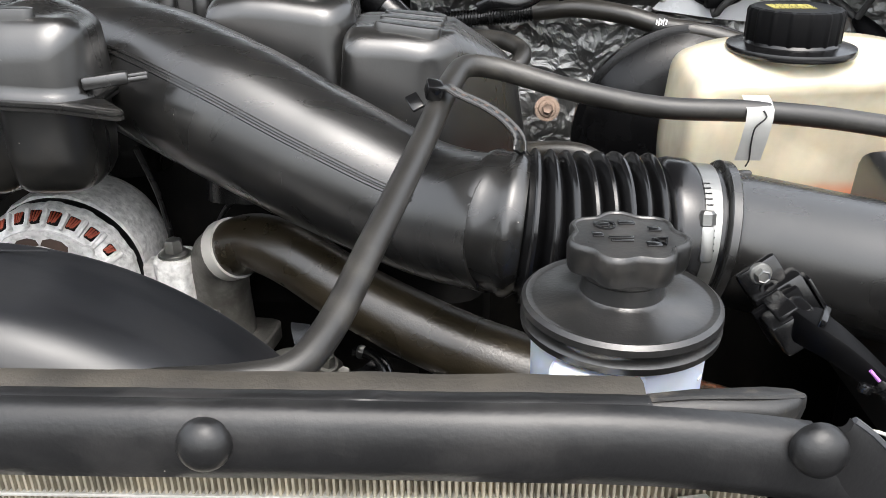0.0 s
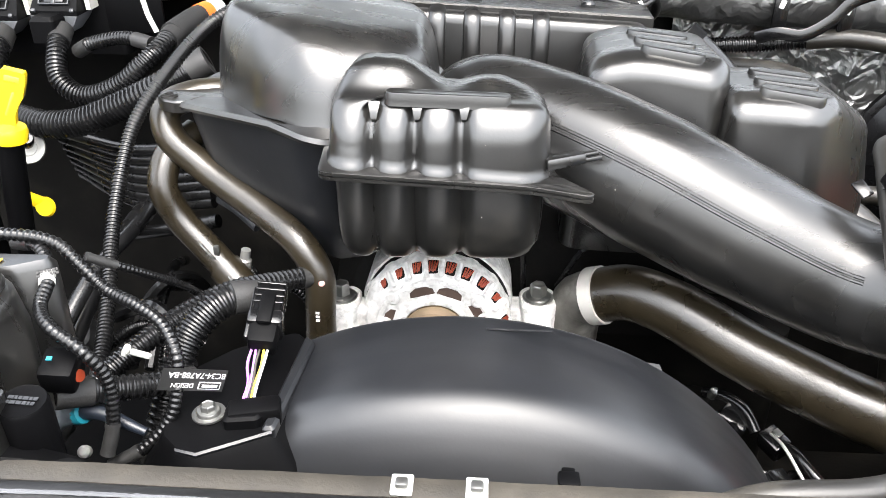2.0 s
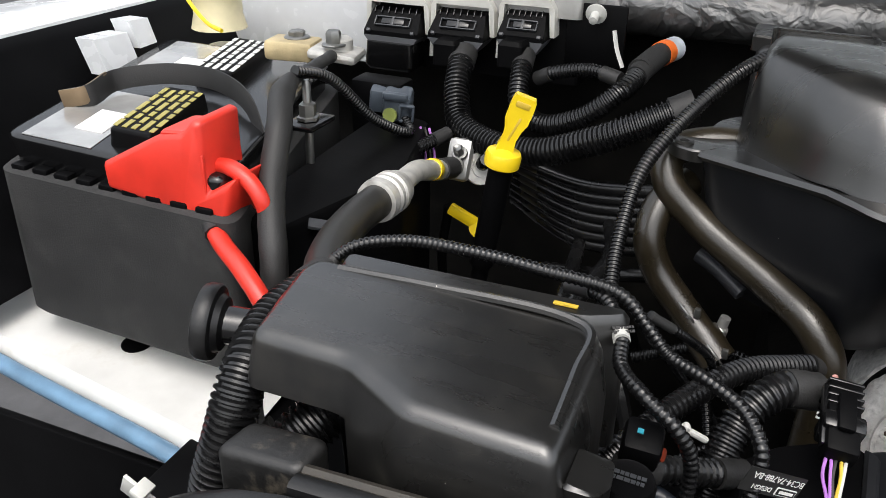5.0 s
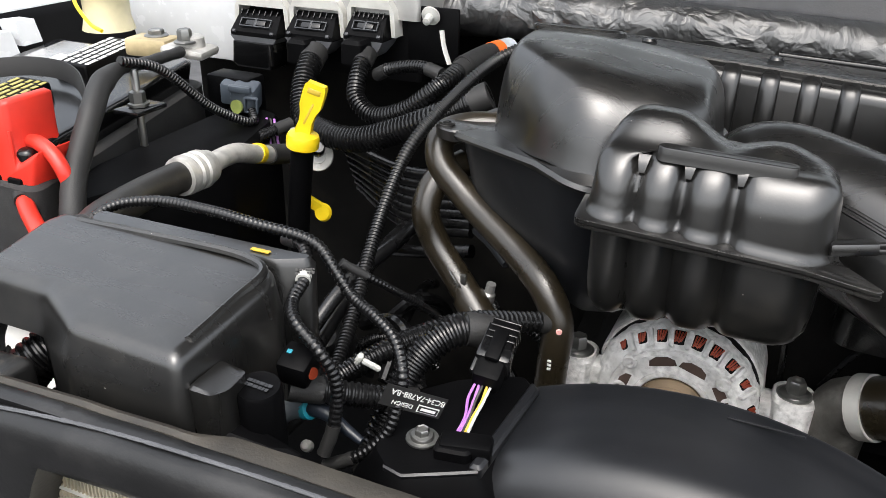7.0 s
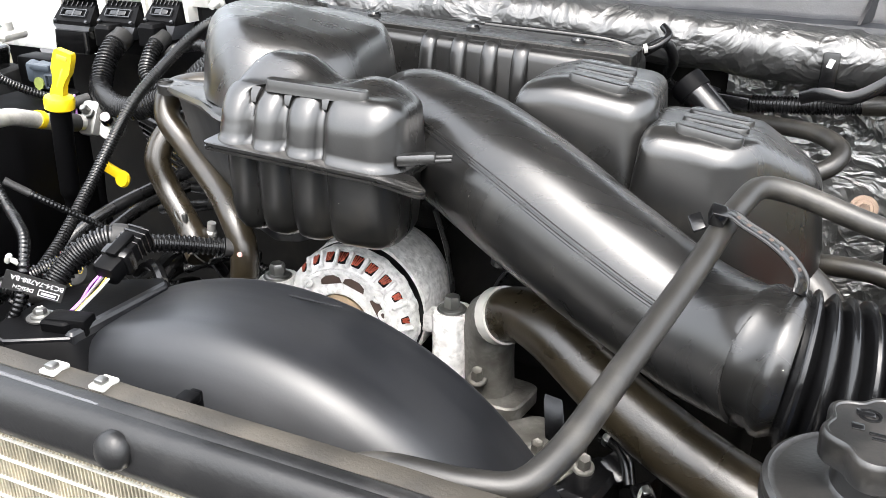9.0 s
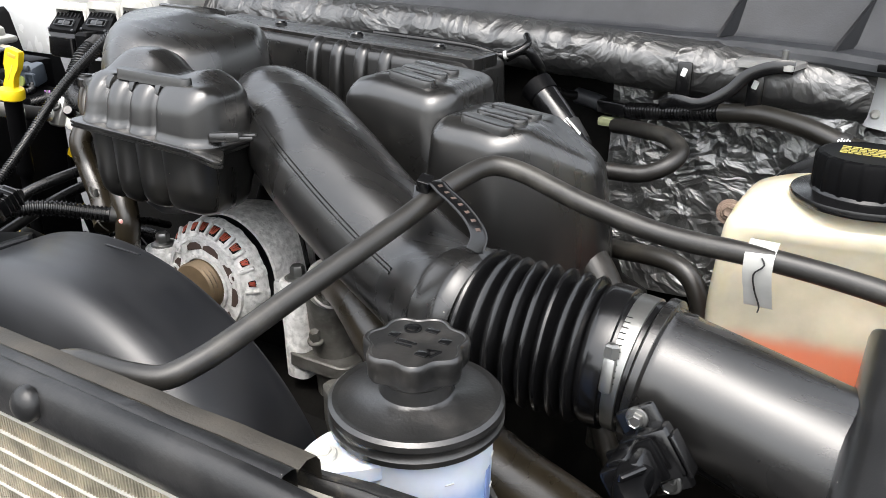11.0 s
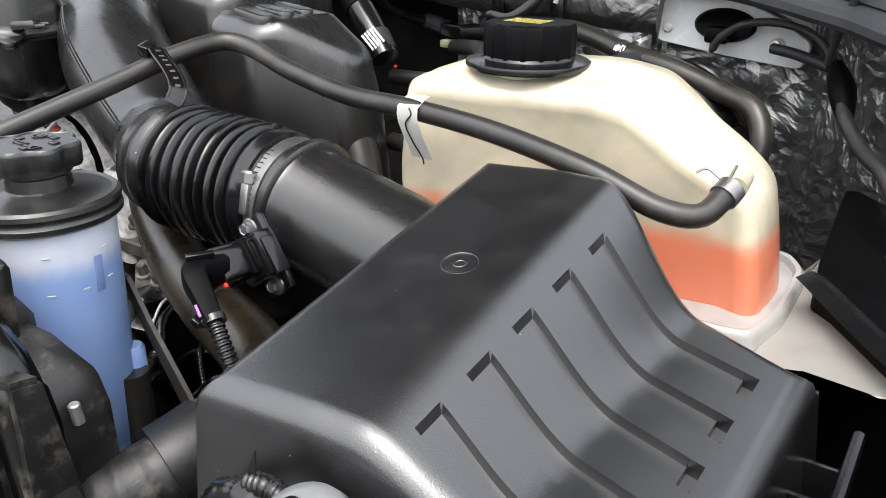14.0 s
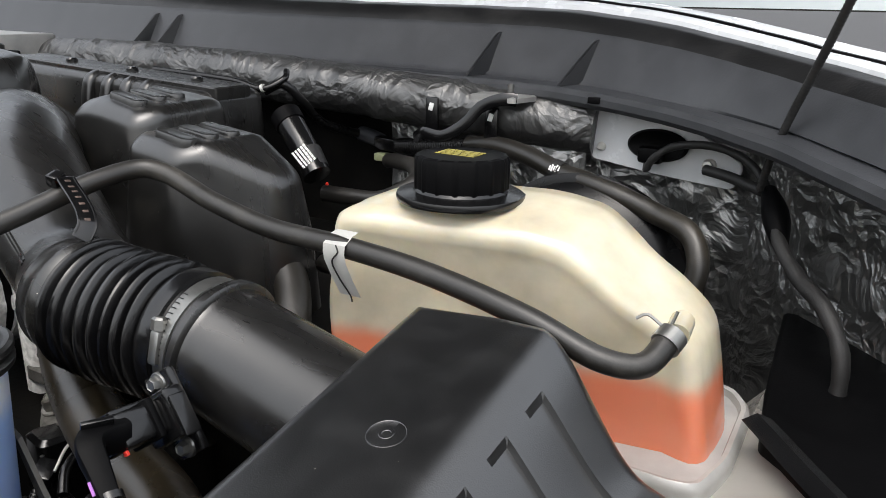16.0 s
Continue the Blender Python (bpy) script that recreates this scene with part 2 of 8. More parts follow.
def level_plastic(name, above, below, level, soft, rough):
    """Milky translucent plastic in which a fluid shows up to a level."""
    m = mat(name, above, rough, vary=0.22, scale=13, bump=0.25, fine=30, spec=0.75)
    n, l = m.node_tree.nodes, m.node_tree.links
    b = n["Principled BSDF"]
    geo = n.new("ShaderNodeNewGeometry")
    sep = n.new("ShaderNodeSeparateXYZ")
    l.new(geo.outputs["Position"], sep.inputs[0])
    wob = n.new("ShaderNodeTexNoise")
    wob.inputs["Scale"].default_value = 14.0
    mr = n.new("ShaderNodeMapRange")
    mr.interpolation_type = "SMOOTHSTEP"
    mr.inputs["From Min"].default_value, mr.inputs["From Max"].default_value = level - soft, level + soft
    off = n.new("ShaderNodeMath")
    off.operation = "MULTIPLY_ADD"
    off.inputs[1].default_value = soft * 0.6
    l.new(wob.outputs["Fac"], off.inputs[0])
    l.new(sep.outputs["Z"], off.inputs[2])
    l.new(off.outputs[0], mr.inputs["Value"])
    mix = n.new("ShaderNodeMixRGB")
    src = b.inputs["Base Color"].links[0].from_socket
    mix.inputs["Color1"].default_value = (*below, 1)
    l.new(mr.outputs["Result"], mix.inputs["Fac"])
    l.new(src, mix.inputs["Color2"])
    l.new(mix.outputs["Color"], b.inputs["Base Color"])
    b.inputs["Subsurface Weight"].default_value = 0.6
    b.inputs["Subsurface Radius"].default_value = (0.05, 0.035, 0.02)
    return m


TANK = level_plastic("cream_tank_plastic", (0.53, 0.485, 0.37), (0.66, 0.215, 0.12), 1.221, 0.011, 0.17)
PSR = level_plastic("milky_reservoir_plastic", (0.50, 0.54, 0.62), (0.22, 0.33, 0.58), 1.230, 0.010, 0.38)

# ---- building helpers ----
BASE = {}


def finish(me, sharp=38):
    for p in me.polygons:
        p.use_smooth = True
    me.set_sharp_from_angle(angle=radians(sharp))


def thing(name, at, label, category, group="", kind=""):
    """An Empty at the base of a thing, under which its parts hang."""
    ob = new(name)
    ob.location = at
    ob.empty_display_size = 0.03
    BASE[ob] = Vector(at)
    return tagged(ob, label, category, group, kind)


def part(name, bm, material, parent=None, label="", sharp=38):
    """Links a bmesh in world metres as one mesh under a thing or a part."""
    base = BASE.get(parent, Vector((0, 0, 0)))
    bmesh.ops.recalc_face_normals(bm, faces=bm.faces)
    bm.transform(Matrix.Translation(-base))
    me = bpy.data.meshes.new(name)
    bm.to_mesh(me)
    bm.free()
    me.materials.append(material)
    finish(me, sharp)
    ob = new(name, me)
    if parent:
        ob.parent = parent
    BASE[ob] = base
    return tagged(ob, label)


def solo(name, bm, material, label, category, group="", kind="", sharp=38):
    """A thing that is one mesh, its origin at the middle of its base."""
    cs = [v.co for v in bm.verts]
    lo = [min(c[i] for c in cs) for i in range(3)]
    hi = [max(c[i] for c in cs) for i in range(3)]
    base = Vector(((lo[0] + hi[0]) / 2, (lo[1] + hi[1]) / 2, lo[2]))
    bmesh.ops.recalc_face_normals(bm, faces=bm.faces)
    bm.transform(Matrix.Translation(-base))
    me = bpy.data.meshes.new(name)
    bm.to_mesh(me)
    bm.free()
    me.materials.append(material)
    finish(me, sharp)
    ob = new(name, me)
    ob.location = base
    BASE[ob] = base
    return tagged(ob, label, category, group, kind)


def skin(rings, closed=True, caps=True):
    """A skin over rings of points that all have the same count."""
    bm = bmesh.new()
    rows = [[bm.verts.new(p) for p in r] for r in rings]
    n = len(rows[0])
    for a, b in zip(rows, rows[1:]):
        for i in range(n if closed else n - 1):
            j = (i + 1) % n
            bm.faces.new((a[i], a[j], b[j], b[i]))
    if caps and closed:
        bm.faces.new(rows[0][::-1])
        bm.faces.new(rows[-1])
    return bm


def merge(*bms):
    """Joins bmeshes into the first."""
    for other in bms[1:]:
        me = bpy.data.meshes.new("tmp")
        other.to_mesh(me)
        bms[0].from_mesh(me)
        bpy.data.meshes.remove(me)
        other.free()
    return bms[0]


def curve_points(ctrl, step=0.006):
    """A smooth line through the control points, at even steps."""
    p = [Vector(c) for c in ctrl]
    if len(p) == 2:
        dense = [p[0].lerp(p[1], i / 60) for i in range(61)]
    else:
        p = [2 * p[0] - p[1]] + p + [2 * p[-1] - p[-2]]
        dense = []
        for a, b, c, d in zip(p, p[1:], p[2:], p[3:]):
            ta = max((b - a).length, 1e-6) ** 0.5
            tb = max((c - b).length, 1e-6) ** 0.5
            tc_ = max((d - c).length, 1e-6) ** 0.5
            m1 = tb * ((b - a) / ta - (c - a) / (ta + tb) + (c - b) / tb)
            m2 = tb * ((c - b) / tb - (d - b) / (tb + tc_) + (d - c) / tc_)
            for i in range(40):
                t = i / 40
                dense.append(b * (2 * t**3 - 3 * t**2 + 1) + m1 * (t**3 - 2 * t**2 + t) + c * (3 * t**2 - 2 * t**3) + m2 * (t**3 - t**2))
        dense.append(p[-2])
    run = [0.0]
    for a, b in zip(dense, dense[1:]):
        run.append(run[-1] + (b - a).length)
    n = max(2, round(run[-1] / step))
    out, j = [], 0
    for i in range(n + 1):
        s = run[-1] * i / n
        while j < len(run) - 2 and run[j + 1] < s:
            j += 1
        f = (s - run[j]) / max(run[j + 1] - run[j], 1e-9)
        out.append(dense[j].lerp(dense[j + 1], min(1, f)))
    return out, run[-1]


def frames_along(pts, up=(0, 0, 1)):
    tang = [(pts[min(i + 1, len(pts) - 1)] - pts[max(i - 1, 0)]).normalized() for i in range(len(pts))]
    u = Vector(up)
    u = (u - u.dot(tang[0]) * tang[0]).normalized()
    out = []
    for t in tang:
        u = (u - u.dot(t) * t).normalized()
        out.append((t, u, t.cross(u)))
    return out


def tube(ctrl, r, seg=14, step=0.006, caps=True, shape=None, power=2.0, up=(0, 0, 1)):
    """A hose along control points. r: a radius, or a function of the way along (0 to 1) and metres. shape: (wide, high) as functions of the way."""
    pts, length = curve_points(ctrl, step)
    rings = []
    n = len(pts) - 1
    for i, (p, (t, u, w)) in enumerate(zip(pts, frames_along(pts, up))):
        f = i / n
        rad = r(f, f * length) if callable(r) else r
        wide, high = shape(f) if shape else (1, 1)
        ring = []
        for k in range(seg):
            a = 2 * math.pi * k / seg
            c, s = math.cos(a), math.sin(a)
            c, s = math.copysign(abs(c) ** (2 / power), c), math.copysign(abs(s) ** (2 / power), s)
            ring.append(p + rad * (wide * c * w + high * s * u))
        rings.append(ring)
    return skin(rings, caps=caps)


def corrugated(ctrl, r, pitch=0.0042, depth=0.10, seg=12):
    """A convoluted loom: four rings of points to a ridge."""
    wave = (1.0, 1.0, 1 - depth * 1.6, 1 - depth * 1.6)
    pts, length = curve_points(ctrl, pitch / 4)
    rings = []
    for i, (p, (t, u, w)) in enumerate(zip(pts, frames_along(pts))):
        rad = r * wave[i % 4]
        rings.append([p + rad * (math.cos(2 * math.pi * k / seg) * w + math.sin(2 * math.pi * k / seg) * u) for k in range(seg)])
    return skin(rings)


def lathe(profile, at, axis=(0, 0, 1), seg=40, ripple=None):
    """Turns (radius, height) pairs round an axis. ripple(angle, i) scales the radius."""
    z = Vector(axis).normalized()
    x = z.orthogonal().normalized()
    y = z.cross(x)
    at = Vector(at)
    rings = []
    for i, (rad, h) in enumerate(profile):
        ring = []
        for k in range(seg):
            a = 2 * math.pi * k / seg
            q = max(rad, 1e-4) * (ripple(a, i) if ripple else 1)
            ring.append(at + z * h + q * (math.cos(a) * x + math.sin(a) * y))
        rings.append(ring)
    return skin(rings)


def inset(poly, d):
    """Moves the sides of an anticlockwise polygon inwards by d."""
    out, n = [], len(poly)
    for i in range(n):
        a, b, c = Vector(poly[i - 1]), Vector(poly[i]), Vector(poly[(i + 1) % n])
        e1, e2 = (b - a).normalized(), (c - b).normalized()
        n1, n2 = Vector((-e1.y, e1.x)), Vector((-e2.y, e2.x))
        m = n1 + n2
        out.append(b + m * (d / max(0.25, m.dot(n1))))
    return out


def rounded(poly, r, n=4):
    """The polygon with its corners rounded, each by n + 1 points."""
    out, k = [], len(poly)
    for i in range(k):
        a, b, c = Vector(poly[i - 1]), Vector(poly[i]), Vector(poly[(i + 1) % k])
        q = min(r, (a - b).length * 0.45, (c - b).length * 0.45)
        s, e = b + (a - b).normalized() * q, b + (c - b).normalized() * q
        for j in range(n + 1):
            t = j / n
            out.append(s * (1 - t) ** 2 + b * 2 * t * (1 - t) + e * t * t)
    return out


def moulded(poly, levels, r=0.012, n=5, warp=None, split=0, fill=0):
    """A moulded body over a plan polygon. levels: (height or function of x and y, inset). fill: rings that carry the last height on towards the middle."""
    rings, counts = [], None
    for h, d in levels:
        pl = rounded(inset([Vector(p) for p in poly], d), max(0.002, r - d * 0.4), n)
        if split:
            sides = list(zip(pl, pl[1:] + pl[:1]))
            counts = counts or [max(1, int((b - a).length / split)) for a, b in sides]
            pl = [a.lerp(b, j / k) for (a, b), k in zip(sides, counts) for j in range(k)]
        rings.append([Vector((p.x, p.y, h(p.x, p.y) if callable(h) else h)) for p in pl])
    if warp:
        rings = [[Vector(warp(p)) for p in ring] for ring in rings]
    if fill:
        edge_ = [Vector((p.x, p.y)) for p in rings[-1]]
        mid_ = sum(edge_, Vector((0, 0))) / len(edge_)
        for i in range(1, fill + 1):
            at = [mid_ + (p - mid_) * max(0.03, 1 - i / fill) for p in edge_]
            rings.append([Vector((p.x, p.y, h(p.x, p.y))) for p in at])
    return skin(rings)


def lid_levels(z0, z1, rt, draft=0.0, n=4, dome=0.0):
    """Levels for a side wall with a rounded upper edge of radius rt; z1 may be a function."""
    top = z1 if callable(z1) else (lambda x, y: z1)
    out = [(z0, 0.0), (lambda x, y: top(x, y) - rt, draft)]
    for i in range(1, n + 1):
        a = math.pi / 2 * i / n
        out.append((lambda x, y, a=a: top(x, y) - rt * (1 - math.sin(a)), draft + rt * (1 - math.cos(a))))
    return out


def box(lo, hi, bevel=0.002, m=None):
    """A block with eased edges."""
    bm = bmesh.new()
    bmesh.ops.create_cube(bm, size=1)
    c, s = (Vector(lo) + Vector(hi)) / 2, Vector(hi) - Vector(lo)
    bmesh.ops.scale(bm, vec=s, verts=bm.verts)
    if bevel:
        bmesh.ops.bevel(bm, geom=bm.edges[:], offset=min(bevel, min(s) * 0.45), segments=2, affect="EDGES", profile=0.5)
    bmesh.ops.translate(bm, vec=c, verts=bm.verts)
    if m is not None:
        bm.transform(m)
    return bm


def block(size, m, bevel=0.002):
    """A block with eased edges, its middle at the pose m."""
    h = Vector(size) / 2
    return box(-h, h, bevel, m)


def bolt(name, at, axis, r=0.006, h=0.007, washer=0.0, parent=None, label="", category="bolt", material=None):
    """A hexagon bolt with a flange."""
    material = material or STEEL
    flange = lathe([(r * 1.6, -0.002), (r * 1.6, 0.0), (r * 1.45, 0.0012), (r * 1.0, 0.0016)], at, axis, 20)
    head = lathe([(r * 1.05, 0.001), (r * 1.05, h * 0.8), (r * 0.85, h), (r * 0.7, h - 0.0006)], at, axis, 6)
    bm = merge(flange, head)
    if washer:
        bm = merge(bm, lathe([(washer, -0.003), (washer, -0.0015), (washer * 0.5, -0.0012)], at, axis, 24))
    return part(name, bm, material, parent, label) if parent else solo(name, bm, material, label, category)


def lines_of_writing(parent, m, wide, high, rows, material, name="writing", gap=0.35):
    """Plain bars in the place of writing that cannot be read."""
    bm = bmesh.new()
    for i in range(rows):
        y = high * (0.5 - (i + 0.5) / rows)
        x = -wide / 2
        while x < wide / 2:
            w = random.uniform(0.08, 0.2) * wide
            w = min(w, wide / 2 - x)
            b = block((w, high / rows * (1 - gap), 0.0004), m @ Matrix.Translation((x + w / 2, y, 0.0003)), 0)
            bm = merge(bm, b)
            x += w + wide * 0.03
    return part(name, bm, material, parent)


# ---- the setting ----
g = bmesh.new()
bmesh.ops.create_grid(g, x_segments=8, y_segments=8, size=600)
solo("ground", g, ASPHALT, "grey asphalt ground under the truck", "ground", kind="structure")

# firewall behind the engine
fw = thing("wall_firewall", (-0.2, 1.25, 0.5), "firewall covered with crumpled silver foil insulation", "wall", kind="structure")


def fold(x, z, k):
    return 0.008 * noise.noise(Vector((x * 9, z * 9, k))) + 0.004 * noise.noise(Vector((x * 25, z * 25, k + 5)))


rows = []
for i in range(60):
    z = 1.02 + (1.40 - 1.02) * i / 59
    row = []
    for j in range(160):
        x = -0.02 + (0.78 + 0.02) * j / 159
        y = 1.250 + fold(x, z, 0) - 0.10 * max(0, 1.25 - z) - 0.9 * max(0, x - 0.50)
        row.append((x, y, z))
    rows.append(row)
part("foil_sheet", skin(rows, closed=False), FOIL, fw, "crumpled silver foil", sharp=180)
part("panel", box((-1.3, 1.275, 0.3), (0.85, 1.33, 1.40), 0.004), GRIME_SHADE, fw)


def foil_roll(ctrl, r):
    pts, length = curve_points(ctrl, 0.008)
    rings = []
    for i, (p, (t, u, w)) in enumerate(zip(pts, frames_along(pts))):
        ring = []
        for k in range(20):
            a = 2 * math.pi * k / 20
            q = r * (1 + 0.09 * noise.noise(Vector((p.x * 14, a * 0.9, p.y * 10))) + 0.06 * abs(noise.noise(Vector((p.x * 26 + a, a * 1.6, 7)))) + 0.06 * noise.noise(Vector((p.x * 60, a * 2, 3))))
            ring.append(p + q * (math.cos(a) * w + math.sin(a) * u))
        rings.append(ring)
    return skin(rings)


flap = []
for i in range(24):
    z = 1.292 + 0.085 * i / 23
    flap.append([(0.13 + 0.182 * j / 40, 1.212 + 1.4 * fold(0.13 + 0.182 * j / 40, z, 9) - 0.20 * max(0, 1.31 - z), z + 0.006 * noise.noise(Vector((j * 0.3, 2, 0)))) for j in range(41)])
part("foil_flap", skin(flap, closed=False), FOIL, fw, "crumpled silver foil", sharp=180)
solo("trim_foil_roll", foil_roll([(-0.95, 1.193, 1.385), (-0.70, 1.190, 1.387), (-0.55, 1.188, 1.389), (-0.2, 1.190, 1.381), (0.1, 1.210, 1.362), (0.27, 1.223, 1.350), (0.318, 1.230, 1.346)], 0.036), ROLL,
     "rolled silver foil insulation along the firewall edge", "insulation", kind="structure")

# cowl below the windscreen: a lip, an upright face and a shelf
cowl = thing("wall_cowl", (-0.2, 1.25, 1.40), "grey plastic cowl panel with upright gussets", "cowl", kind="structure")


LIP = [(-1.25, 1.205, 1.420), (-0.70, 1.208, 1.410), (-0.20, 1.210, 1.402), (0.24, 1.206, 1.395), (0.42, 1.150, 1.386), (0.55, 1.070, 1.374), (0.65, 0.965, 1.362), (0.73, 0.88, 1.350), (0.80, 0.79, 1.340)]
lip_pts, _ = curve_points(LIP, 0.012)


def lip_at(x):
    """The point of the cowl's lip at x, and the way outwards from it."""
    i = min(range(1, len(lip_pts) - 1), key=lambda q: abs(lip_pts[q].x - x))
    t = (lip_pts[i + 1] - lip_pts[i - 1]).normalized()
    return lip_pts[i], Vector((-t.y, t.x, 0)).normalized()


def lip_skin(prof):
    rings = []
    for i in range(1, len(lip_pts) - 1):
        t = (lip_pts[i + 1] - lip_pts[i - 1]).normalized()
        o = Vector((-t.y, t.x, 0)).normalized()
        p = lip_pts[i]
        k = min(1, max(0, (p.x - 0.18) / 0.45))
        k = 1 - 0.30 * k * k * (3 - 2 * k)
        rings.append([p + o * a * (k if a > 0.03 else 1) + Vector((0, 0, b * (k if b > 0.01 else 1) + 0.0012 * noise.noise(Vector((p.x * 20, a * 20, 0))))) for a, b in prof])
    return skin(rings, closed=False)


part("panel", lip_skin([(0.055, -0.016), (0.0, -0.016), (-0.006, -0.010), (-0.006, -0.002), (0.0, 0.004), (0.030, 0.006), (0.038, 0.012), (0.066, 0.068), (0.072, 0.074)]), COWL, cowl, sharp=30)
part("upper_band", lip_skin([(0.072, 0.072), (0.076, 0.078), (0.092, 0.094), (0.098, 0.096), (0.122, 0.098)]), COVER, cowl, "dusty black rubber band")
part("edge_trim", lip_skin([(0.120, 0.094), (0.122, 0.104), (0.128, 0.108), (0.146, 0.110)]), PAINT, cowl, "white body edge")
part("edge_seal", lip_skin([(0.144, 0.108), (0.150, 0.113), (0.158, 0.113), (0.162, 0.108)]), DARK, cowl, "black windscreen seal")
part("outer_edge", lip_skin([(0.160, 0.106), (0.172, 0.112), (0.22, 0.114)]), PAINT, cowl, "white body edge")
# gussets get a darker plastic than the panel in place of their shading
for x in (-0.55, -0.49, 0.138, 0.285):
    p, o = lip_at(x)
    tri = [(0.004, 0.006), (0.046, 0.008), (0.064, 0.064), (0.056, 0.062)]
    t = Vector((o.y, -o.x, 0))
    part("gusset", skin([[p + o * a + t * (s_ * 0.0022 - (0.018 if a < 0.01 else 0.0)) + Vector((0, 0, b)) for a, b in tri] for s_ in (-1, 1)]), SHROUD, cowl)
for x in (-0.62, -0.42, -0.2, 0.02, 0.33):
    p, o = lip_at(x)
    part("clip", block((0.016, 0.008, 0.008), Matrix.Translation(p + o * -0.006 + Vector((0, 0, -0.004))), 0.001), DARK, cowl)

ws = []
for j in range(40):
    x = -1.25 + 1.9 * j / 39
    ws.append([(x, 1.40, 1.500), (x, 1.43, 1.515), (x, 1.95, 1.86)])
glass = bpy.data.materials.new("windscreen_glass")
glass.use_nodes = True
gb = glass.node_tree.nodes["Principled BSDF"]
gb.inputs["Base Color"].default_value, gb.inputs["Roughness"].default_value, gb.inputs["Transmission Weight"].default_value = (0.75, 0.82, 0.82, 1), 0.03, 0.6
solo("window_1", skin(ws, closed=False), glass, "windscreen glass above the cowl", "windscreen", kind="structure")

# white panel with a grommet on the firewall
wp = thing("access_panel", (0.41, 1.228, 1.28), "white painted access panel with an oval rubber grommet", "panel")
pm = [(0.312, 1.308), (0.40, 1.296), (0.500, 1.287), (0.508, 1.318), (0.456, 1.350), (0.40, 1.366), (0.308, 1.378)]
rp = rounded([Vector(p) for p in pm], 0.010, 4)
part("plate", skin([[(p.x, 1.233, p.y) for p in rp], [(p.x, 1.226, p.y) for p in rp], [(p.x * 0.99 + 0.004, 1.2245, p.y * 0.995 + 0.0066) for p in rp]]), PAINT, wp)
gr = lathe([(0.0005, -0.002), (0.026, -0.002), (0.029, 0.004), (0.026, 0.009), (0.019, 0.005), (0.0005, 0.003)], (0, 0, 0), (0, -1, 0), 32)
gr.transform(Matrix.Translation((0.403, 1.2235, 1.333)) @ Matrix.Diagonal((1.35, 1, 0.72, 1)))
part("grommet", gr, DARK, wp, "black oval grommet")
part("plug", lathe([(0.006, 0), (0.006, 0.003), (0.0035, 0.006), (0.0005, 0.006)], (0.328, 1.2245, 1.324), (0, -1, 0), 16), WHITE, wp)
part("stud", lathe([(0.009, 0), (0.009, 0.003), (0.0055, 0.005), (0.0055, 0.012), (0.0005, 0.013)], (0.468, 1.2245, 1.314), (0, -1, 0.1), 16), CRIMP, wp)

# inner wings, and near-black filler for the shade of the well under the engine
wr = thing("wall_wing_right", (0.75, 0.8, 0.6), "inner wing with bare metal apron and black liner", "wing", kind="structure")
part("liner", box((0.80, 0.1, 0.4), (0.84, 1.3, 1.20), 0.004), DARK, wr)
ap = []
for i in range(30):
    y = 0.728 + 0.252 * i / 29
    ap.append([(0.56, y, 1.10), (0.60, y, 1.150), (0.64, y, 1.158), (0.72, y, 1.150 + 0.006 * math.sin(y * 18)), (0.798, y, 1.16)])
part("apron", skin(ap, closed=False), APRON, wr, "scuffed bare metal apron")
part("hole", lathe([(0.0005, 0.0002), (0.0055, 0.0004), (0.006, 0.0011), (0.0075, 0.0011), (0.008, 0.0)], (0.690, 0.735, 1.1545), (0, 0, 1), 16), APRON, wr)
part("well_panel", box((0.672, 0.34, 1.05), (0.80, 0.722, 1.062), 0.003), DARK, wr, "black plastic well panel")
for k in range(6):
    yb_ = 0.40 + 0.055 * k
    part("well_rib", skin([[(0.708, yb_, 1.062), (0.795, yb_ - 0.02, 1.062), (0.795, yb_ - 0.017, 1.062), (0.708, yb_ + 0.003, 1.062)], [(0.712, yb_ + 0.004, 1.118), (0.795, yb_ - 0.016, 1.132), (0.795, yb_ - 0.013, 1.132), (0.712, yb_ + 0.007, 1.118)]]), GLOSSY, wr)
lv = lambda x, y: 1.172 - 0.05 * (x - 0.6)
part("battery_shelf", moulded([(0.606, 0.93), (0.618, 0.846), (0.685, 0.762), (0.80, 0.636), (0.84, 0.636), (0.84, 1.17), (0.585, 1.15)], lid_levels(1.02, lv, 0.004), 0.008), DARK, wr, "black plastic panel")
rail = tube([(0.614, 0.845, 1.183), (0.625, 0.830, 1.183), (0.68, 0.760, 1.180), (0.79, 0.635, 1.175)], 0.008, 4, shape=lambda f: (1.6, 0.7))
part("rail", rail, GLOSSY, wr, "black seam rail")
wl_ = thing("wall_wing_left", (-1.3, 0.6, 0.6), "white painted inner wing", "wing", kind="structure")
lw = []
for i in range(40):
    x = -1.42 + 0.52 * i / 39
    y = 0.539 - 0.1625 * (x + 1.14)
    lw.append([(x, y, 1.060), (x, y, 1.082), (x, y + 0.003, 1.093), (x, y + 0.010, 1.099), (x, y + 0.06, 1.101), (x, y + 0.11, 1.106), (x, y + 0.13, 1.12), (x, y + 0.20, 1.125)])
part("shelf", skin(lw, closed=False), DUSTY, wl_, "dusty white paint")
# added sheet that keeps the space below the shelf dark
part("lower_dark_sheet", box((-1.40, 0.515, 0.6), (-0.90, 0.525, 1.04), 0.003), DARK, wl_, "dark sheet added below the shelf")
li = []
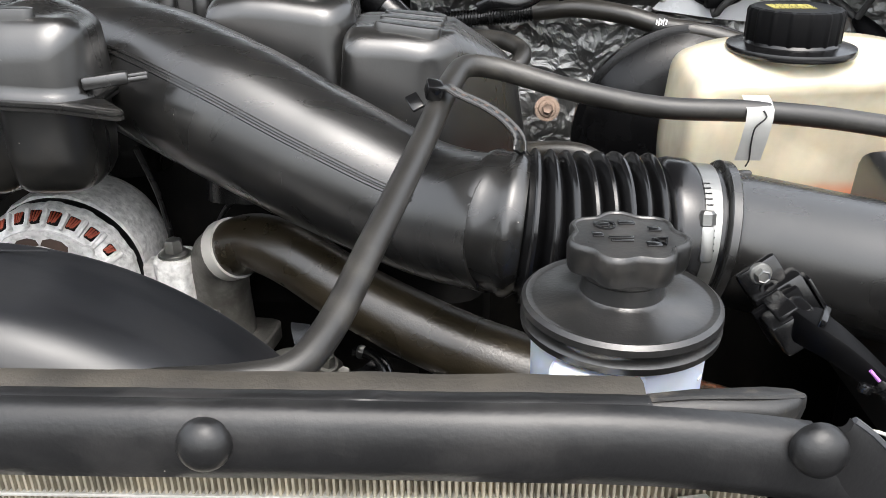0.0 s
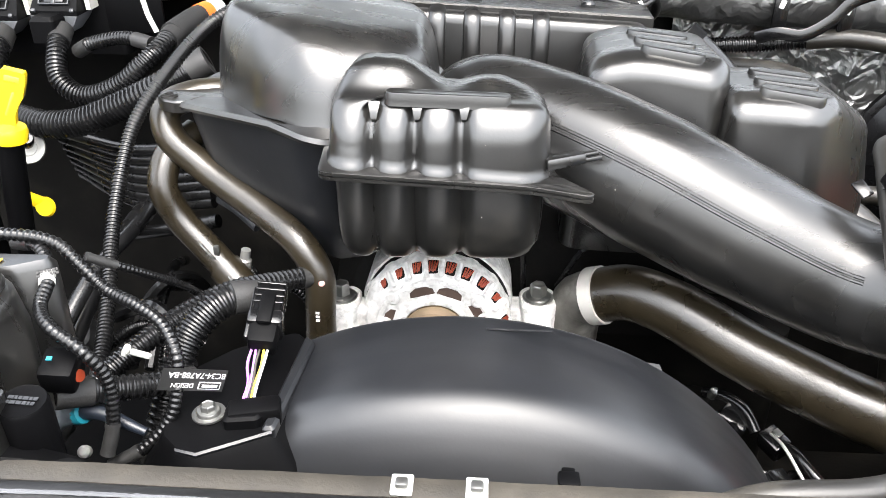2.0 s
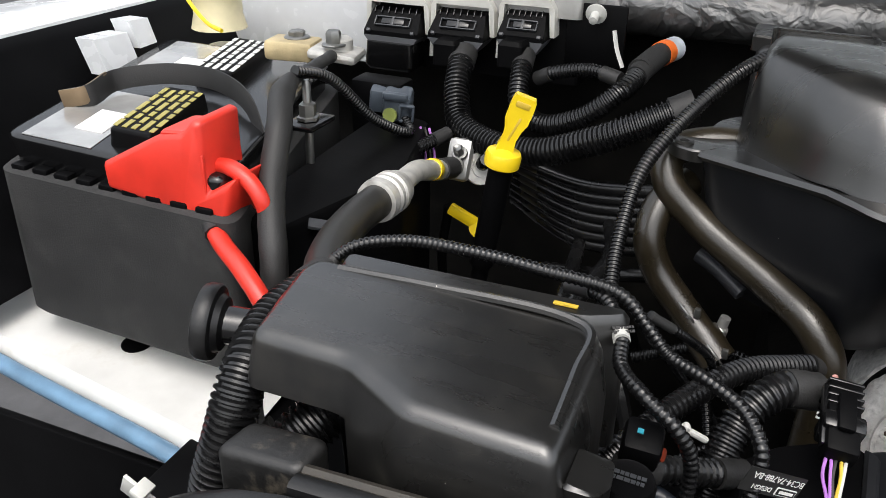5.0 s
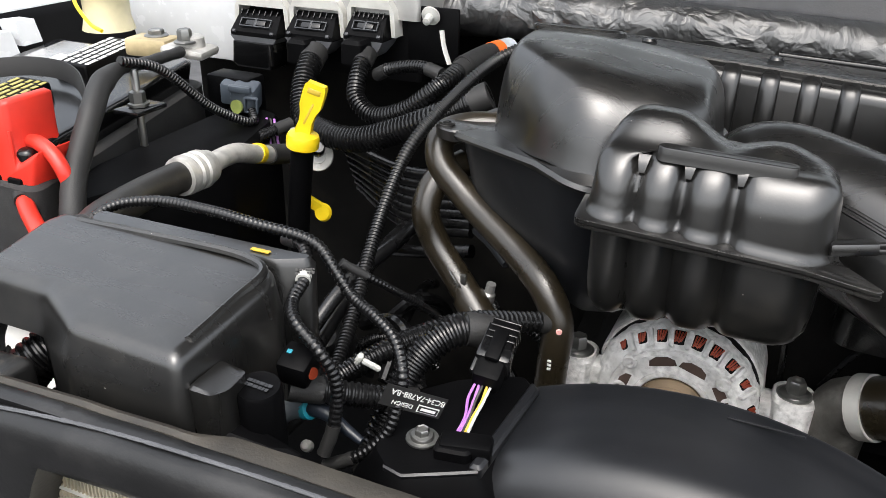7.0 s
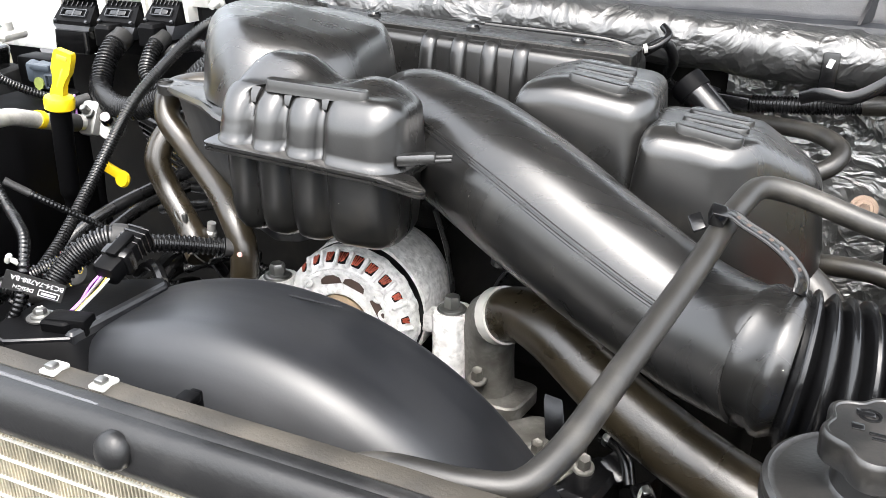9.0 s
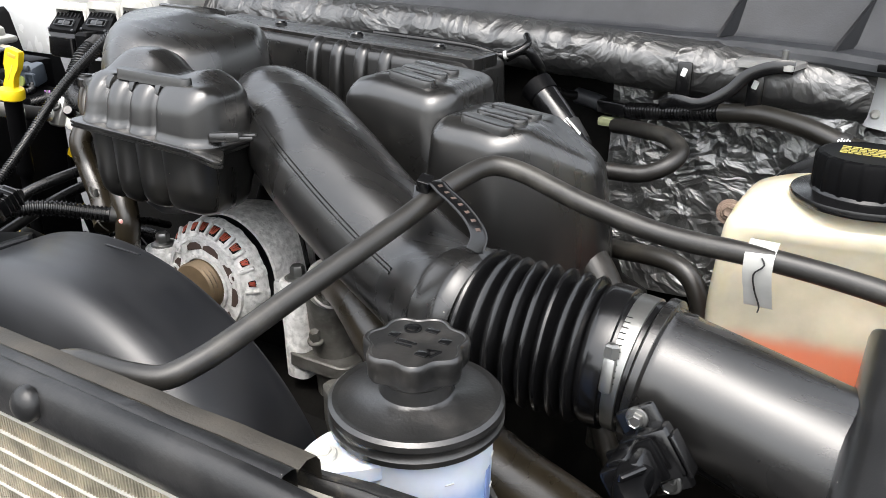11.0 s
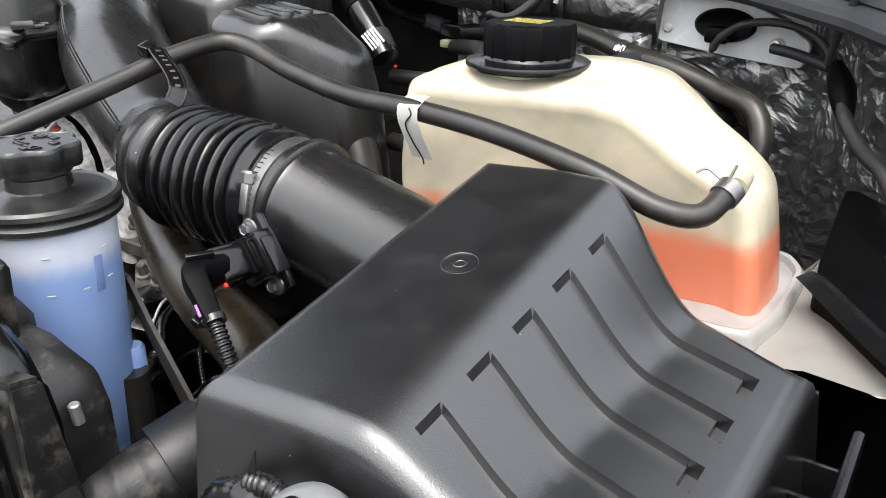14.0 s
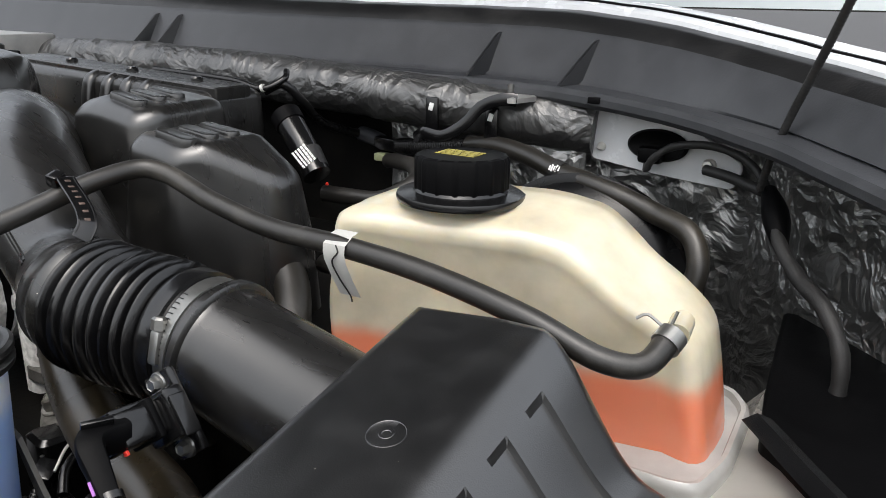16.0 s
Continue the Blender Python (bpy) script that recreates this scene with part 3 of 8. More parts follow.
for i in range(40):
    y = 0.05 + 1.20 * i / 39
    li.append([(-1.24, y, 1.13), (-1.31, y, 1.20), (-1.36, y, 1.35), (-1.375, y, 1.362), (-1.385, y, 1.355)])
part("liner", skin(li, closed=False), DARK, wl_, "black plastic liner")
lo_ = []
for i in range(40):
    y = 0.05 + 1.20 * i / 39
    lo_.append([(-1.38, y, 1.34), (-1.39, y, 1.362), (-1.41, y, 1.372), (-1.55, y, 1.36), (-1.64, y, 1.28)])
part("fender", skin(lo_, closed=False), PAINT, wl_, "white painted outer wing")
part("rear_panel", box((-1.38, 1.17, 1.27), (-1.045, 1.19, 1.42), 0.004), PAINT, wl_)
# hole is a solid disc, dark to stand in for the shade inside
part("hole", lathe([(0.0005, 0), (0.014, 0.001), (0.017, 0.0), (0.017, -0.004)], (-1.09, 0.608, 1.1030), (0, -0.05, 1), 20), DARK, wl_)
for y0, y1, z0, z1 in ((0.836, 0.892, 1.308, 1.350), (0.904, 0.938, 1.328, 1.360)):
    part("light_panel", skin([[(-1.318 - 0.4 * (z - 1.30) + d, y, z) for y, z in ((y0, z0), (y1, z0 + 0.001), (y1 + 0.002, z1), (y0, z1 + 0.002))] for d in (0.0, 0.03)]), PAINT, wl_, "bare white panel behind the liner")
part("pipe", tube([(-1.30, 0.556, 1.083), (-1.141, 0.528, 1.083), (-0.978, 0.502, 1.083), (-0.90, 0.49, 1.075)], 0.009, 10), BLUE, wl_, "blue pipe")

rw = []
for i in range(50):
    y = 0.0 + 1.75 * i / 49
    rw.append([(0.87, y, 1.10), (0.875, y, 1.30), (0.885, y, 1.335), (0.90, y, 1.35), (0.97, y, 1.355), (1.14, y, 1.30)])
part("fender", skin(rw, closed=False), PAINT, wr, "white painted outer wing")
# tray and panel are added; their near-black colour stands in for deep shade
under = thing("floor", (-0.2, 0.7, 0.5), "added near-black floor standing in for the unlit bay bottom", "floor", kind="structure")
part("tray", box((-1.1, 0.1, 0.45), (0.85, 1.3, 0.50), 0.004), GRIME_SHADE, under)
part("front_shade_panel", box((-1.1, 0.415, 0.5), (0.82, 0.43, 1.0), 0.003), DARK, under)

# ---- front: radiator, cover, fan shroud ----
rad = thing("radiator", (-0.25, 0.36, 0.75), "aluminium radiator with dusty fins and pale tubes", "radiator")
core = bmesh.new()
for i in range(300):
    x = -0.742 + 0.0032 * i
    vs = [core.verts.new(p) for p in ((x, 0.3530, 0.90), (x + 0.0010, 0.3475, 0.90), (x + 0.0010, 0.3475, 1.245), (x, 0.3530, 1.245), (x + 0.0022, 0.3475, 0.90), (x + 0.0022, 0.3475, 1.245), (x + 0.0032, 0.3530, 0.90), (x + 0.0032, 0.3530, 1.245))]
    core.faces.new((vs[0], vs[1], vs[2], vs[3]))
    core.faces.new((vs[1], vs[4], vs[5], vs[2]))
    core.faces.new((vs[4], vs[6], vs[7], vs[5]))
fin = part("fin_sheet", core, FIN, rad, "dusty folded fins", sharp=20)
fin["kind"] = "stuff"
part("core", box((-0.75, 0.353, 0.88), (0.225, 0.366, 1.25), 0.001), FIN, rad)
for i in range(19):
    z = 1.2215 - 0.0178 * i
    part("radiator_tube", box((-0.745, 0.3462, z - 0.0010), (0.218, 0.353, z + 0.0010), 0.0005), TUBE, rad)
for x0, x1 in ((-0.785, -0.745), (0.106, 0.132)):
    part("end_tank", box((x0, 0.3375, 0.85), (x1, 0.375, 1.225 if x0 < 0 else 1.08), 0.006), GRIME_SHADE if x0 < 0 else ALU, rad)

cov = thing("radiator_cover", (-0.24, 0.33, 1.23), "black rubber radiator cover with domed push pins", "cover")


FALL = ((-0.50, 0.0), (-0.60, -0.004), (-0.68, -0.010), (-0.72, -0.015), (-0.755, -0.0235), (-0.79, -0.040), (-0.83, -0.068), (-0.87, -0.095), (-0.93, -0.145))


def cov_z(x):
    """The cover drops a little towards its two ends."""
    d = 0.0
    for (x0, d0), (x1, d1) in zip(FALL, FALL[1:]):
        if x1 <= x <= x0:
            d = d0 + (d1 - d0) * (x0 - x) / (x0 - x1)
    return d - 0.010 * max(0, (x - 0.10) / 0.12) ** 2


cp = [(0.350, 1.250), (0.327, 1.2515), (0.3215, 1.255), (0.3185, 1.263), (0.3185, 1.274), (0.3205, 1.2825), (0.3245, 1.2872), (0.3285, 1.2885), (0.333, 1.288), (0.336, 1.285), (0.333, 1.281), (0.331, 1.268), (0.352, 1.256)]
rings = []
for j in range(120):
    x = -0.93 + 1.155 * j / 119
    end = min(1, (0.225 - x) / 0.02)
    end = 0.35 + 0.65 * math.sin(max(0.0, end) * math.pi / 2)
    deep = min(1, max(0, (-0.66 - x) / 0.06))
    rings.append([(x, y + 0.05 * max(0, -0.80 - x), 1.250 + (z - 1.250) * end + cov_z(x) - (0.13 * deep if z < 1.256 else 0) + 0.0008 * noise.noise(Vector((x * 12, y * 40, z * 40)))) for y, z in cp])
part("band", skin(rings), COVER, cov)
for x, z in ((-0.718, 1.252), (-0.235, 1.2745), (-0.048, 1.2755), (0.204, 1.277)):
    part("push_pin", lathe([(0.0117, -0.002), (0.0117, 0.001), (0.0108, 0.0036), (0.0078, 0.0065), (0.0035, 0.008), (0.0005, 0.0083)], (x, 0.3180, z), (0, -1, 0.18), 24), COVER, cov, "domed black push pin")
part("light_edge", tube([(-0.71, 0.3270, 1.2758), (-0.66, 0.3300, 1.2812), (-0.60, 0.3330, 1.2850), (-0.50, 0.3345, 1.2883), (-0.36, 0.3345, 1.2880), (-0.26, 0.3345, 1.2865)], lambda f, q: 0.0013 + 0.0006 * noise.noise(Vector((q * 300, 0, 4))), 6, step=0.003), SKIRT, cov, "pale worn edge")

part("chipped_edge", block((0.03, 0.003, 0.012), Matrix.Translation((-0.745, 0.3170, 1.222)) @ Euler((0, 0.4, 0)).to_matrix().to_4x4(), 0.001), WHITE, cov, "chipped pale patch")
eb = thing("strip_end_block", (-0.745, 0.365, 1.25), "worn black block at the end of the strip", "block")
part("block", moulded([(-0.782, 0.352), (-0.722, 0.352), (-0.720, 0.384), (-0.776, 0.384)], lid_levels(1.235, lambda x, y: 1.272 + 0.06 * (x + 0.75), 0.006), 0.008), DIRTY, eb)
wcl = thing("side_clip", (-0.848, 0.345, 1.19), "white painted metal clip behind the cover", "clip")
part("plate", block((0.026, 0.003, 0.022), Matrix.Translation((-0.848, 0.352, 1.208)) @ Euler((0.2, 0.5, 0)).to_matrix().to_4x4(), 0.001), WHITE, wcl)
part("hook", block((0.010, 0.014, 0.004), Matrix.Translation((-0.838, 0.347, 1.220)) @ Euler((0, 0.5, 0)).to_matrix().to_4x4(), 0.001), WHITE, wcl)

rst = thing("radiator_strip", (-0.38, 0.355, 1.245), "dusty brown roll beside a black foam strip", "strip")
roll_, foam = [], []
for j in range(120):
    x = -0.72 + 0.86 * j / 119
    d = 0.0012 * noise.noise(Vector((x * 30, 1, 0)))
    dz = 0.4 * cov_z(x)
    w = 0.007 * min(1, max(0, (x + 0.565) / 0.025))
    roll_.append([(x, 0.3485, 1.262 + dz), (x, 0.3485, 1.277 + dz), (x, 0.350, 1.281 + d + dz), (x, 0.3535 + w * 0.5, 1.2828 + d + dz), (x, 0.3575 + w, 1.281 + d + dz), (x, 0.3605 + w, 1.276 + dz), (x, 0.362 + w, 1.245 + dz)])
    foam.append([(x, 0.334, 1.262 + dz), (x, 0.3352, 1.2830 + dz), (x, 0.338, 1.2848 + d * 0.7 + dz), (x, 0.345, 1.2845 + d + dz), (x, 0.348, 1.2825 + dz), (x, 0.349, 1.262 + dz)])
part("roll", skin(roll_, closed=False), STRIP, rst, "dusty brown roll")
part("foam_strip", skin(foam, closed=False), COVER, rst, "dusty black foam")
for i, x in enumerate((-0.318, -0.278)):
    c = thing("spring_clip", (x, 0.355, 1.283), "pale metal spring clip on the radiator strip", "clip", group="spring clips on the radiator")
    part("base", box((x - 0.006, 0.350, 1.2815), (x + 0.006, 0.364, 1.2845), 0.001), WHITE, c)
    part("tongue", box((x - 0.0035, 0.352, 1.284), (x + 0.0035, 0.359, 1.2880), 0.0015), STEEL, c)
c = thing("retaining_tab", (-0.228, 0.365, 1.280), "black plastic retaining tab on the radiator strip", "clip")
part("tab", box((-0.234, 0.366, 1.274), (-0.222, 0.377, 1.2800), 0.0015), DARK, c)
part("stem", box((-0.232, 0.372, 1.262), (-0.224, 0.381, 1.279), 0.0015), DARK, c)

sh = thing("fan_shroud", (-0.29, 0.48, 0.75), "smooth matt black plastic fan shroud", "fan shroud")
CX, CZ, CR = -0.290, 0.962, 0.290
prof = [(0.566, -0.004), (0.566, 0.0), (0.562, 0.0015), (0.500, 0.0015), (0.484, 0.0012), (0.476, 0.0), (0.469, -0.0028), (0.463, -0.0072), (0.458, -0.0128), (0.452, -0.021), (0.444, -0.0335), (0.435, -0.049), (0.425, -0.068), (0.414, -0.092), (0.402, -0.13)]
rings = []
for y, dr in prof:
    rings.append([(CX + (CR + dr) * math.sin(a), y, CZ + (CR + dr) * math.cos(a)) for a in [radians(-100 + 200 * k / 90) for k in range(91)]])
part("barrel", skin(rings, closed=False), SHROUD, sh, sharp=60)
part("plate", box((-0.72, 0.392, 0.80), (0.16, 0.402, 1.13), 0.003), SHROUD, sh)
# added dark sheet that hides the bright ground in the gap beside the shroud
part("gap_filler", box((-0.95, 0.404, 1.085), (-0.47, 0.66, 1.095), 0.003), DARK, sh)
lip = [(CX + (CR - 0.002) * math.sin(radians(a)), CZ + (CR - 0.002) * math.cos(radians(a))) for a in range(-80, 101, 3)]
part("lip", tube([(x, 0.566, z) for x, z in lip], 0.0022, 8, step=0.01), SHROUD, sh)
part("panel_mark", box((-0.275, 0.548, CZ + CR + 0.001), (-0.225, 0.550, CZ + CR + 0.0022), 0.0003), SHROUD, sh)

# ---- intake: duct, bellows, tube, air box ----
intake = thing("intake_duct", (-0.05, 0.70, 1.15), "satin black moulded intake duct with a seam line", "air duct")
AX = [(-0.300, 0.905, 1.215), (-0.294, 0.868, 1.288), (-0.278, 0.806, 1.329), (-0.222, 0.774, 1.324), (-0.140, 0.725, 1.304), (-0.057, 0.690, 1.272), (0.030, 0.656, 1.243), (0.088, 0.617, 1.245)]
AR = [0.052, 0.0545, 0.0588, 0.0612, 0.0610, 0.0580, 0.0540, 0.0520]


def duct_radius(f, s=0):
    """Widest in the middle, narrower at both ends."""
    k = min(6.999, max(0, f * 7))
    i = int(k)
    return AR[i] + (AR[i + 1] - AR[i]) * (k - i)


part("shell", tube(AX, duct_radius, 44, 0.006, power=2.15), DUCT, intake)
pts, _ = curve_points(AX, 0.006)
fr = frames_along(pts)
n = len(pts)
for side in (0.23, 0.30):
    ln = []
    for i in range(int(n * 0.34), n - 6):
        c, s_ = math.cos(side), math.sin(side)
        c, s_ = math.copysign(abs(c) ** (2 / 2.15), c), math.copysign(abs(s_) ** (2 / 2.15), s_)
        t, u, w = fr[i]
        ln.append(pts[i] + duct_radius(i / (n - 1)) * (c * w + s_ * u))
    part("seam", tube(ln[::4], 0.0015, 6, step=0.01), DUCT, intake)


def along(ctrl, prof, seg=44, up=(0, 0, 1)):
    """Turns (way in metres, radius) pairs along a line."""
    pts, length = curve_points(ctrl, 0.001)
    fr = frames_along(pts, up)
    rings = []
    for s, rad in prof:
        i = min(len(pts) - 1, max(0, round(s / length * (len(pts) - 1))))
        t, u, w = fr[i]
        rings.append([pts[i] + rad * (math.cos(2 * math.pi * k / seg) * w + math.sin(2 * math.pi * k / seg) * u) for k in range(seg)])
    return skin(rings)


BL = [(0.070, 0.620, 1.248), (0.12, 0.619, 1.243), (0.18, 0.625, 1.239), (0.236, 0.628, 1.235), (0.30, 0.624, 1.225), (0.40, 0.611, 1.207)]
bel = thing("intake_bellows", (0.15, 0.61, 1.19), "ribbed black rubber intake bellows", "air hose")
CUFF = [(0.052, 0.641, 1.2475), (0.074, 0.628, 1.2465), (0.098, 0.6205, 1.2450), (0.12, 0.619, 1.243)]
part("cuff", along(CUFF, [(0.026, 0.050), (0.0265, 0.0535), (0.030, 0.0548), (0.034, 0.0538), (0.044, 0.0538), (0.047, 0.0568), (0.051, 0.0568), (0.056, 0.0520)]), DUCT, bel)
pr = [(0.026, 0.050)]
for i in range(8):
    for k in range(10):
        a = 2 * math.pi * k / 10
        pr.append((0.030 + 0.0128 * (i + k / 10), 0.0478 + 0.0117 * (0.5 - 0.5 * math.cos(a)) ** 0.5))
part("ribbed_section", along(BL, pr), GLOSSY, bel)
part("end_cuff", along(BL, [(0.130, 0.048), (0.1325, 0.0530), (0.136, 0.0560), (0.140, 0.0572), (0.152, 0.0565), (0.1535, 0.0535), (0.172, 0.0525), (0.174, 0.050)]), GLOSSY, bel)
cl = thing("hose_clamp", (0.236, 0.61, 1.19), "steel worm-drive clamp on the bellows", "hose clamp")
part("band", along(BL, [(0.1555, 0.0520), (0.156, 0.0540), (0.1685, 0.0540), (0.169, 0.0520)]), STEEL, cl)
part("screw_housing", block((0.010, 0.009, 0.027), Matrix.Translation((0.2290, 0.5775, 1.250)) @ Euler((radians(-14), 0, 0)).to_matrix().to_4x4(), 0.003), STEEL, cl)
part("screw", lathe([(0.006, 0), (0.006, 0.008), (0.004, 0.010), (0.0005, 0.010)], (0.2290, 0.5805, 1.263), (0, 0.24, 1), 6), STEEL, cl)
for i in range(12):
    a = radians(100 - 5 * i - 20)
    part("slot", block((0.0050, 0.0006, 0.0012), Matrix.Translation((0.2320, 0.6278 - 0.0540 * math.cos(a - 0.25), 1.2355 + 0.0540 * math.sin(a - 0.25))) @ Euler((a - 0.25, 0, 0)).to_matrix().to_4x4(), 0), DARK, cl)
mt = thing("air_meter_tube", (0.32, 0.60, 1.17), "black plastic air meter tube with a flanged rim", "air tube")
part("tube", along(BL, [(0.168, 0.048), (0.173, 0.052), (0.174, 0.0570), (0.175, 0.0580), (0.181, 0.0580), (0.182, 0.0570), (0.1835, 0.0530), (0.187, 0.0515), (0.34, 0.0525), (0.345, 0.05)]), DUCT, mt)
part("lug", block((0.012, 0.006, 0.006), Matrix.Translation((0.268, 0.636, 1.2805)), 0.0015), DUCT, mt)

sensor = thing("air_flow_sensor", (0.28, 0.54, 1.19), "black air flow sensor plugged into the tube", "sensor")
sa = Vector((0.58, -0.06, -0.81)).normalized()
so = Vector((0.02, -1.0, 0.12))
so = (so - so.dot(sa) * sa).normalized()
sm = Matrix.Translation((0.2745, 0.5530, 1.2195)) @ Matrix((sa, so.cross(sa), so)).transposed().to_4x4()
part("flange", block((0.064, 0.030, 0.007), sm, 0.003), GLOSSY, sensor)
part("body", block((0.036, 0.036, 0.018), sm @ Matrix.Translation((0.0, 0.003, 0.010)), 0.004), GLOSSY, sensor)
part("fin", block((0.030, 0.003, 0.014), sm @ Matrix.Translation((0.004, 0.0225, 0.012)), 0.001), GLOSSY, sensor)
plug = part("plug", block((0.025, 0.030, 0.036), sm @ Matrix.Translation((-0.002, -0.004, 0.036)), 0.004), GLOSSY, sensor, "black connector")
part("ridge", block((0.006, 0.014, 0.030), sm @ Matrix.Translation((-0.015, -0.004, 0.036)), 0.0015), GLOSSY, plug)
part("collar", block((0.029, 0.034, 0.006), sm @ Matrix.Translation((-0.002, -0.004, 0.026)), 0.002), DARK, plug)
part("latch", block((0.004, 0.004, 0.003), sm @ Matrix.Translation((0.012, 0.004, 0.052)), 0.001), RED, plug, "red lock tab")
for s in (-1, 1):
    q = sm @ Vector((s * 0.0245, 0.0, 0.0036))
    bolt("bolt", q, so, 0.0050, 0.007, parent=sensor, label="bright steel bolt")

airbox = thing("air_box", (0.52, 0.53, 0.95), "grained black plastic air filter box with ribbed sloping lid", "air filter box")


def lid_z(x, y):
    top = 1.287 - 0.20 * (0.68 - y) - 0.04 * max(0, 0.46 - x) * 2
    shelf = 1.212 - 0.045 * (0.68 - y) - 0.10 * max(0, x - 0.58)
    k = min(1, max(0, (x - 0.488) / 0.095))
    k = k * k * (3 - 2 * k)
    return top * (1 - k) + shelf * k


CH = ((0.4256, 0.4482), (0.4720, 0.4956), (0.5192, 0.5424), (0.5666, 0.5905), (0.6155, 0.6398))
SH = 0.19


def groove(x, s):
    """Five flat channels down the slope, deeper in a notch at their low end."""
    d = 0.0
    for f, b in CH:
        if f < s < b:
            w = min(1, (s - f) / 0.0020, (b - s) / 0.0012)
            e = min(1, max(0, (x - 0.5140) / 0.0016), max(0, (0.6330 - x) / 0.0012))
            d = 0.0056 * max(0, min(w, e)) + (0.004 * max(0, min(w, e)) if x > 0.6235 else 0)
    return d


def ticks(a, b, step, extra, border=0.018):
    """Even marks from a to b, closer at both ends, and some marks of their own."""
    out = [a + 0.0012 * i for i in range(int(border / 0.0012))] + [b - 0.0012 * i for i in range(int(border / 0.0012))]
    n_ = int((b - a - 2 * border) / step)
    out += [a + border + (b - a - 2 * border) * i / n_ for i in range(n_ + 1)]
    out = [q for q in out if all(abs(q - e) > 0.0008 for e in extra)] + list(extra)
    return sorted(set(round(q, 5) for q in out))


X0, X1, Y0, Y1 = 0.382, 0.662, 0.395, 0.692
xs = ticks(X0, X1, 0.003, (0.5139, 0.5156, 0.6233, 0.6236, 0.6318, 0.6331))
ys = ticks(Y0, Y1, 0.0035, [q for f, b in CH for q in (f, f + 0.0020, b - 0.0012, b)])
rings = []
RC = 0.015


def shear(x):
    return SH * min(0.135, max(-0.025, x - 0.515))


for s in ys:
    v = (s - Y0) / (Y1 - Y0)
    row = []
    for x in xs:
        back = Y1 - shear(x) - 0.018 * min(1, max(0, (x - 0.50) / 0.14))
        front = Y0 + 0.012 * (x - X0) / (X1 - X0)
        y = s - shear(x)
        low, high = min(1, v / 0.07), min(1, (1 - v) / 0.05)
        y = (front + (Y1 - Y0) * v * 0.9) * (1 - low) + y * low
        y = back * (1 - high) + y * high
        e = min(x - X0, X1 - x, y - front, back - y)
        drop = RC - math.sqrt(max(0, RC * RC - max(0, RC - e) ** 2)) if e < RC else 0
        row.append((x, y, lid_z(x, y) - drop - groove(x, s)))
    rings.append(row)
bm = skin(rings, closed=False)
edge = [e for e in bm.edges if e.is_boundary]
ret = bmesh.ops.extrude_edge_only(bm, edges=edge)
for v in ret["geom"]:
    if isinstance(v, bmesh.types.BMVert):
        v.co.z = 1.135 if v.co.x > 0.6 else 1.10
        v.co.x += -0.006 if v.co.x < 0.5 else 0.006
        v.co.y += -0.008 if v.co.y < 0.5 else 0.004
part("lid", bm, GRAIN, airbox, sharp=34)
part("tray", moulded([(0.392, 0.395), (0.668, 0.405), (0.668, 0.655), (0.392, 0.69)], [(0.95, 0.01), (1.13, 0.004)], 0.012), DARK, airbox)
part("button", lathe([(0.0125, -0.002), (0.0125, 0.0003), (0.0120, 0.00045), (0.0114, 0.0001), (0.0048, 0.0001), (0.0044, 0.0005), (0.0030, 0.0005), (0.0026, 0.0001), (0.0005, 0.0001)], (0.457, 0.550, lid_z(0.457, 0.55)), (0, -0.2, 1), 28), GRAIN, airbox, "round moulded mark")
for i, y in enumerate((0.46, 0.50, 0.54, 0.58, 0.62)):
    part("tray_rib", box((0.664, y, 1.0), (0.690, y + 0.004, 1.165 - 0.002 * i), 0.001), GLOSSY, airbox)
part("tray_rim", tube([(0.690, 0.42, 1.150), (0.692, 0.53, 1.162), (0.690, 0.645, 1.170)], 0.004, 8), GLOSSY, airbox)

# ---- coolant tank ----
tank = thing("coolant_tank", (0.42, 0.84, 1.10), "cream translucent coolant tank part filled with orange coolant", "coolant tank")
outline = [(0.263, 1.125), (0.590, 1.125), (0.588, 1.164), (0.580, 1.216), (0.571, 1.262), (0.545, 1.284), (0.516, 1.302), (0.496, 1.320), (0.472, 1.338), (0.43, 1.345), (0.300, 1.341), (0.258, 1.326), (0.252, 1.24)]
rings = []
for y, d in ((0.752, 0.034), (0.745, 0.020), (0.742, 0.011), (0.744, 0.005), (0.750, 0.001), (0.760, 0.0), (0.772, 0.0), (0.785, -0.001), (0.80, -0.001), (0.82, -0.001), (0.845, 0.0), (0.868, 0.003), (0.884, 0.010), (0.893, 0.020), (0.896, 0.034)):
    pl = rounded(inset([Vector(p) for p in outline], d), 0.016 - d * 0.25, 6)
    front_ = min(1, max(0, (0.88 - y) / 0.13))
    ring = []
    for p in pl:
        yy = y + 0.15 * max(0, p.x - 0.28) * front_ - 0.028 * max(0, p.y - 1.2) * (1 if y > 0.85 else -1) * 2.0 + 0.0025 * noise.noise(Vector((p.x * 22, y * 6, p.y * 22)))
        zz = p.y - 0.018 * min(1, max(0.1, (p.x - 0.255) / 0.07)) * min(1, max(0, (p.y - 1.20) / 0.12)) * max(0, (0.852 - y) / 0.11) ** 1.7
        ring.append((p.x, yy, zz))
    rings.append(ring)
part("body", skin(rings), TANK, tank, sharp=80)
part("foot", moulded([(0.46, 0.744), (0.575, 0.740), (0.597, 0.746), (0.607, 0.80), (0.602, 0.90), (0.58, 0.935), (0.46, 0.935)], [(1.128, 0.0), (1.160, 0.0), (1.164, 0.001), (1.167, 0.004), (1.166, 0.008), (1.160, 0.010)], 0.016), CLOUDY, tank, "pale moulded foot flange")
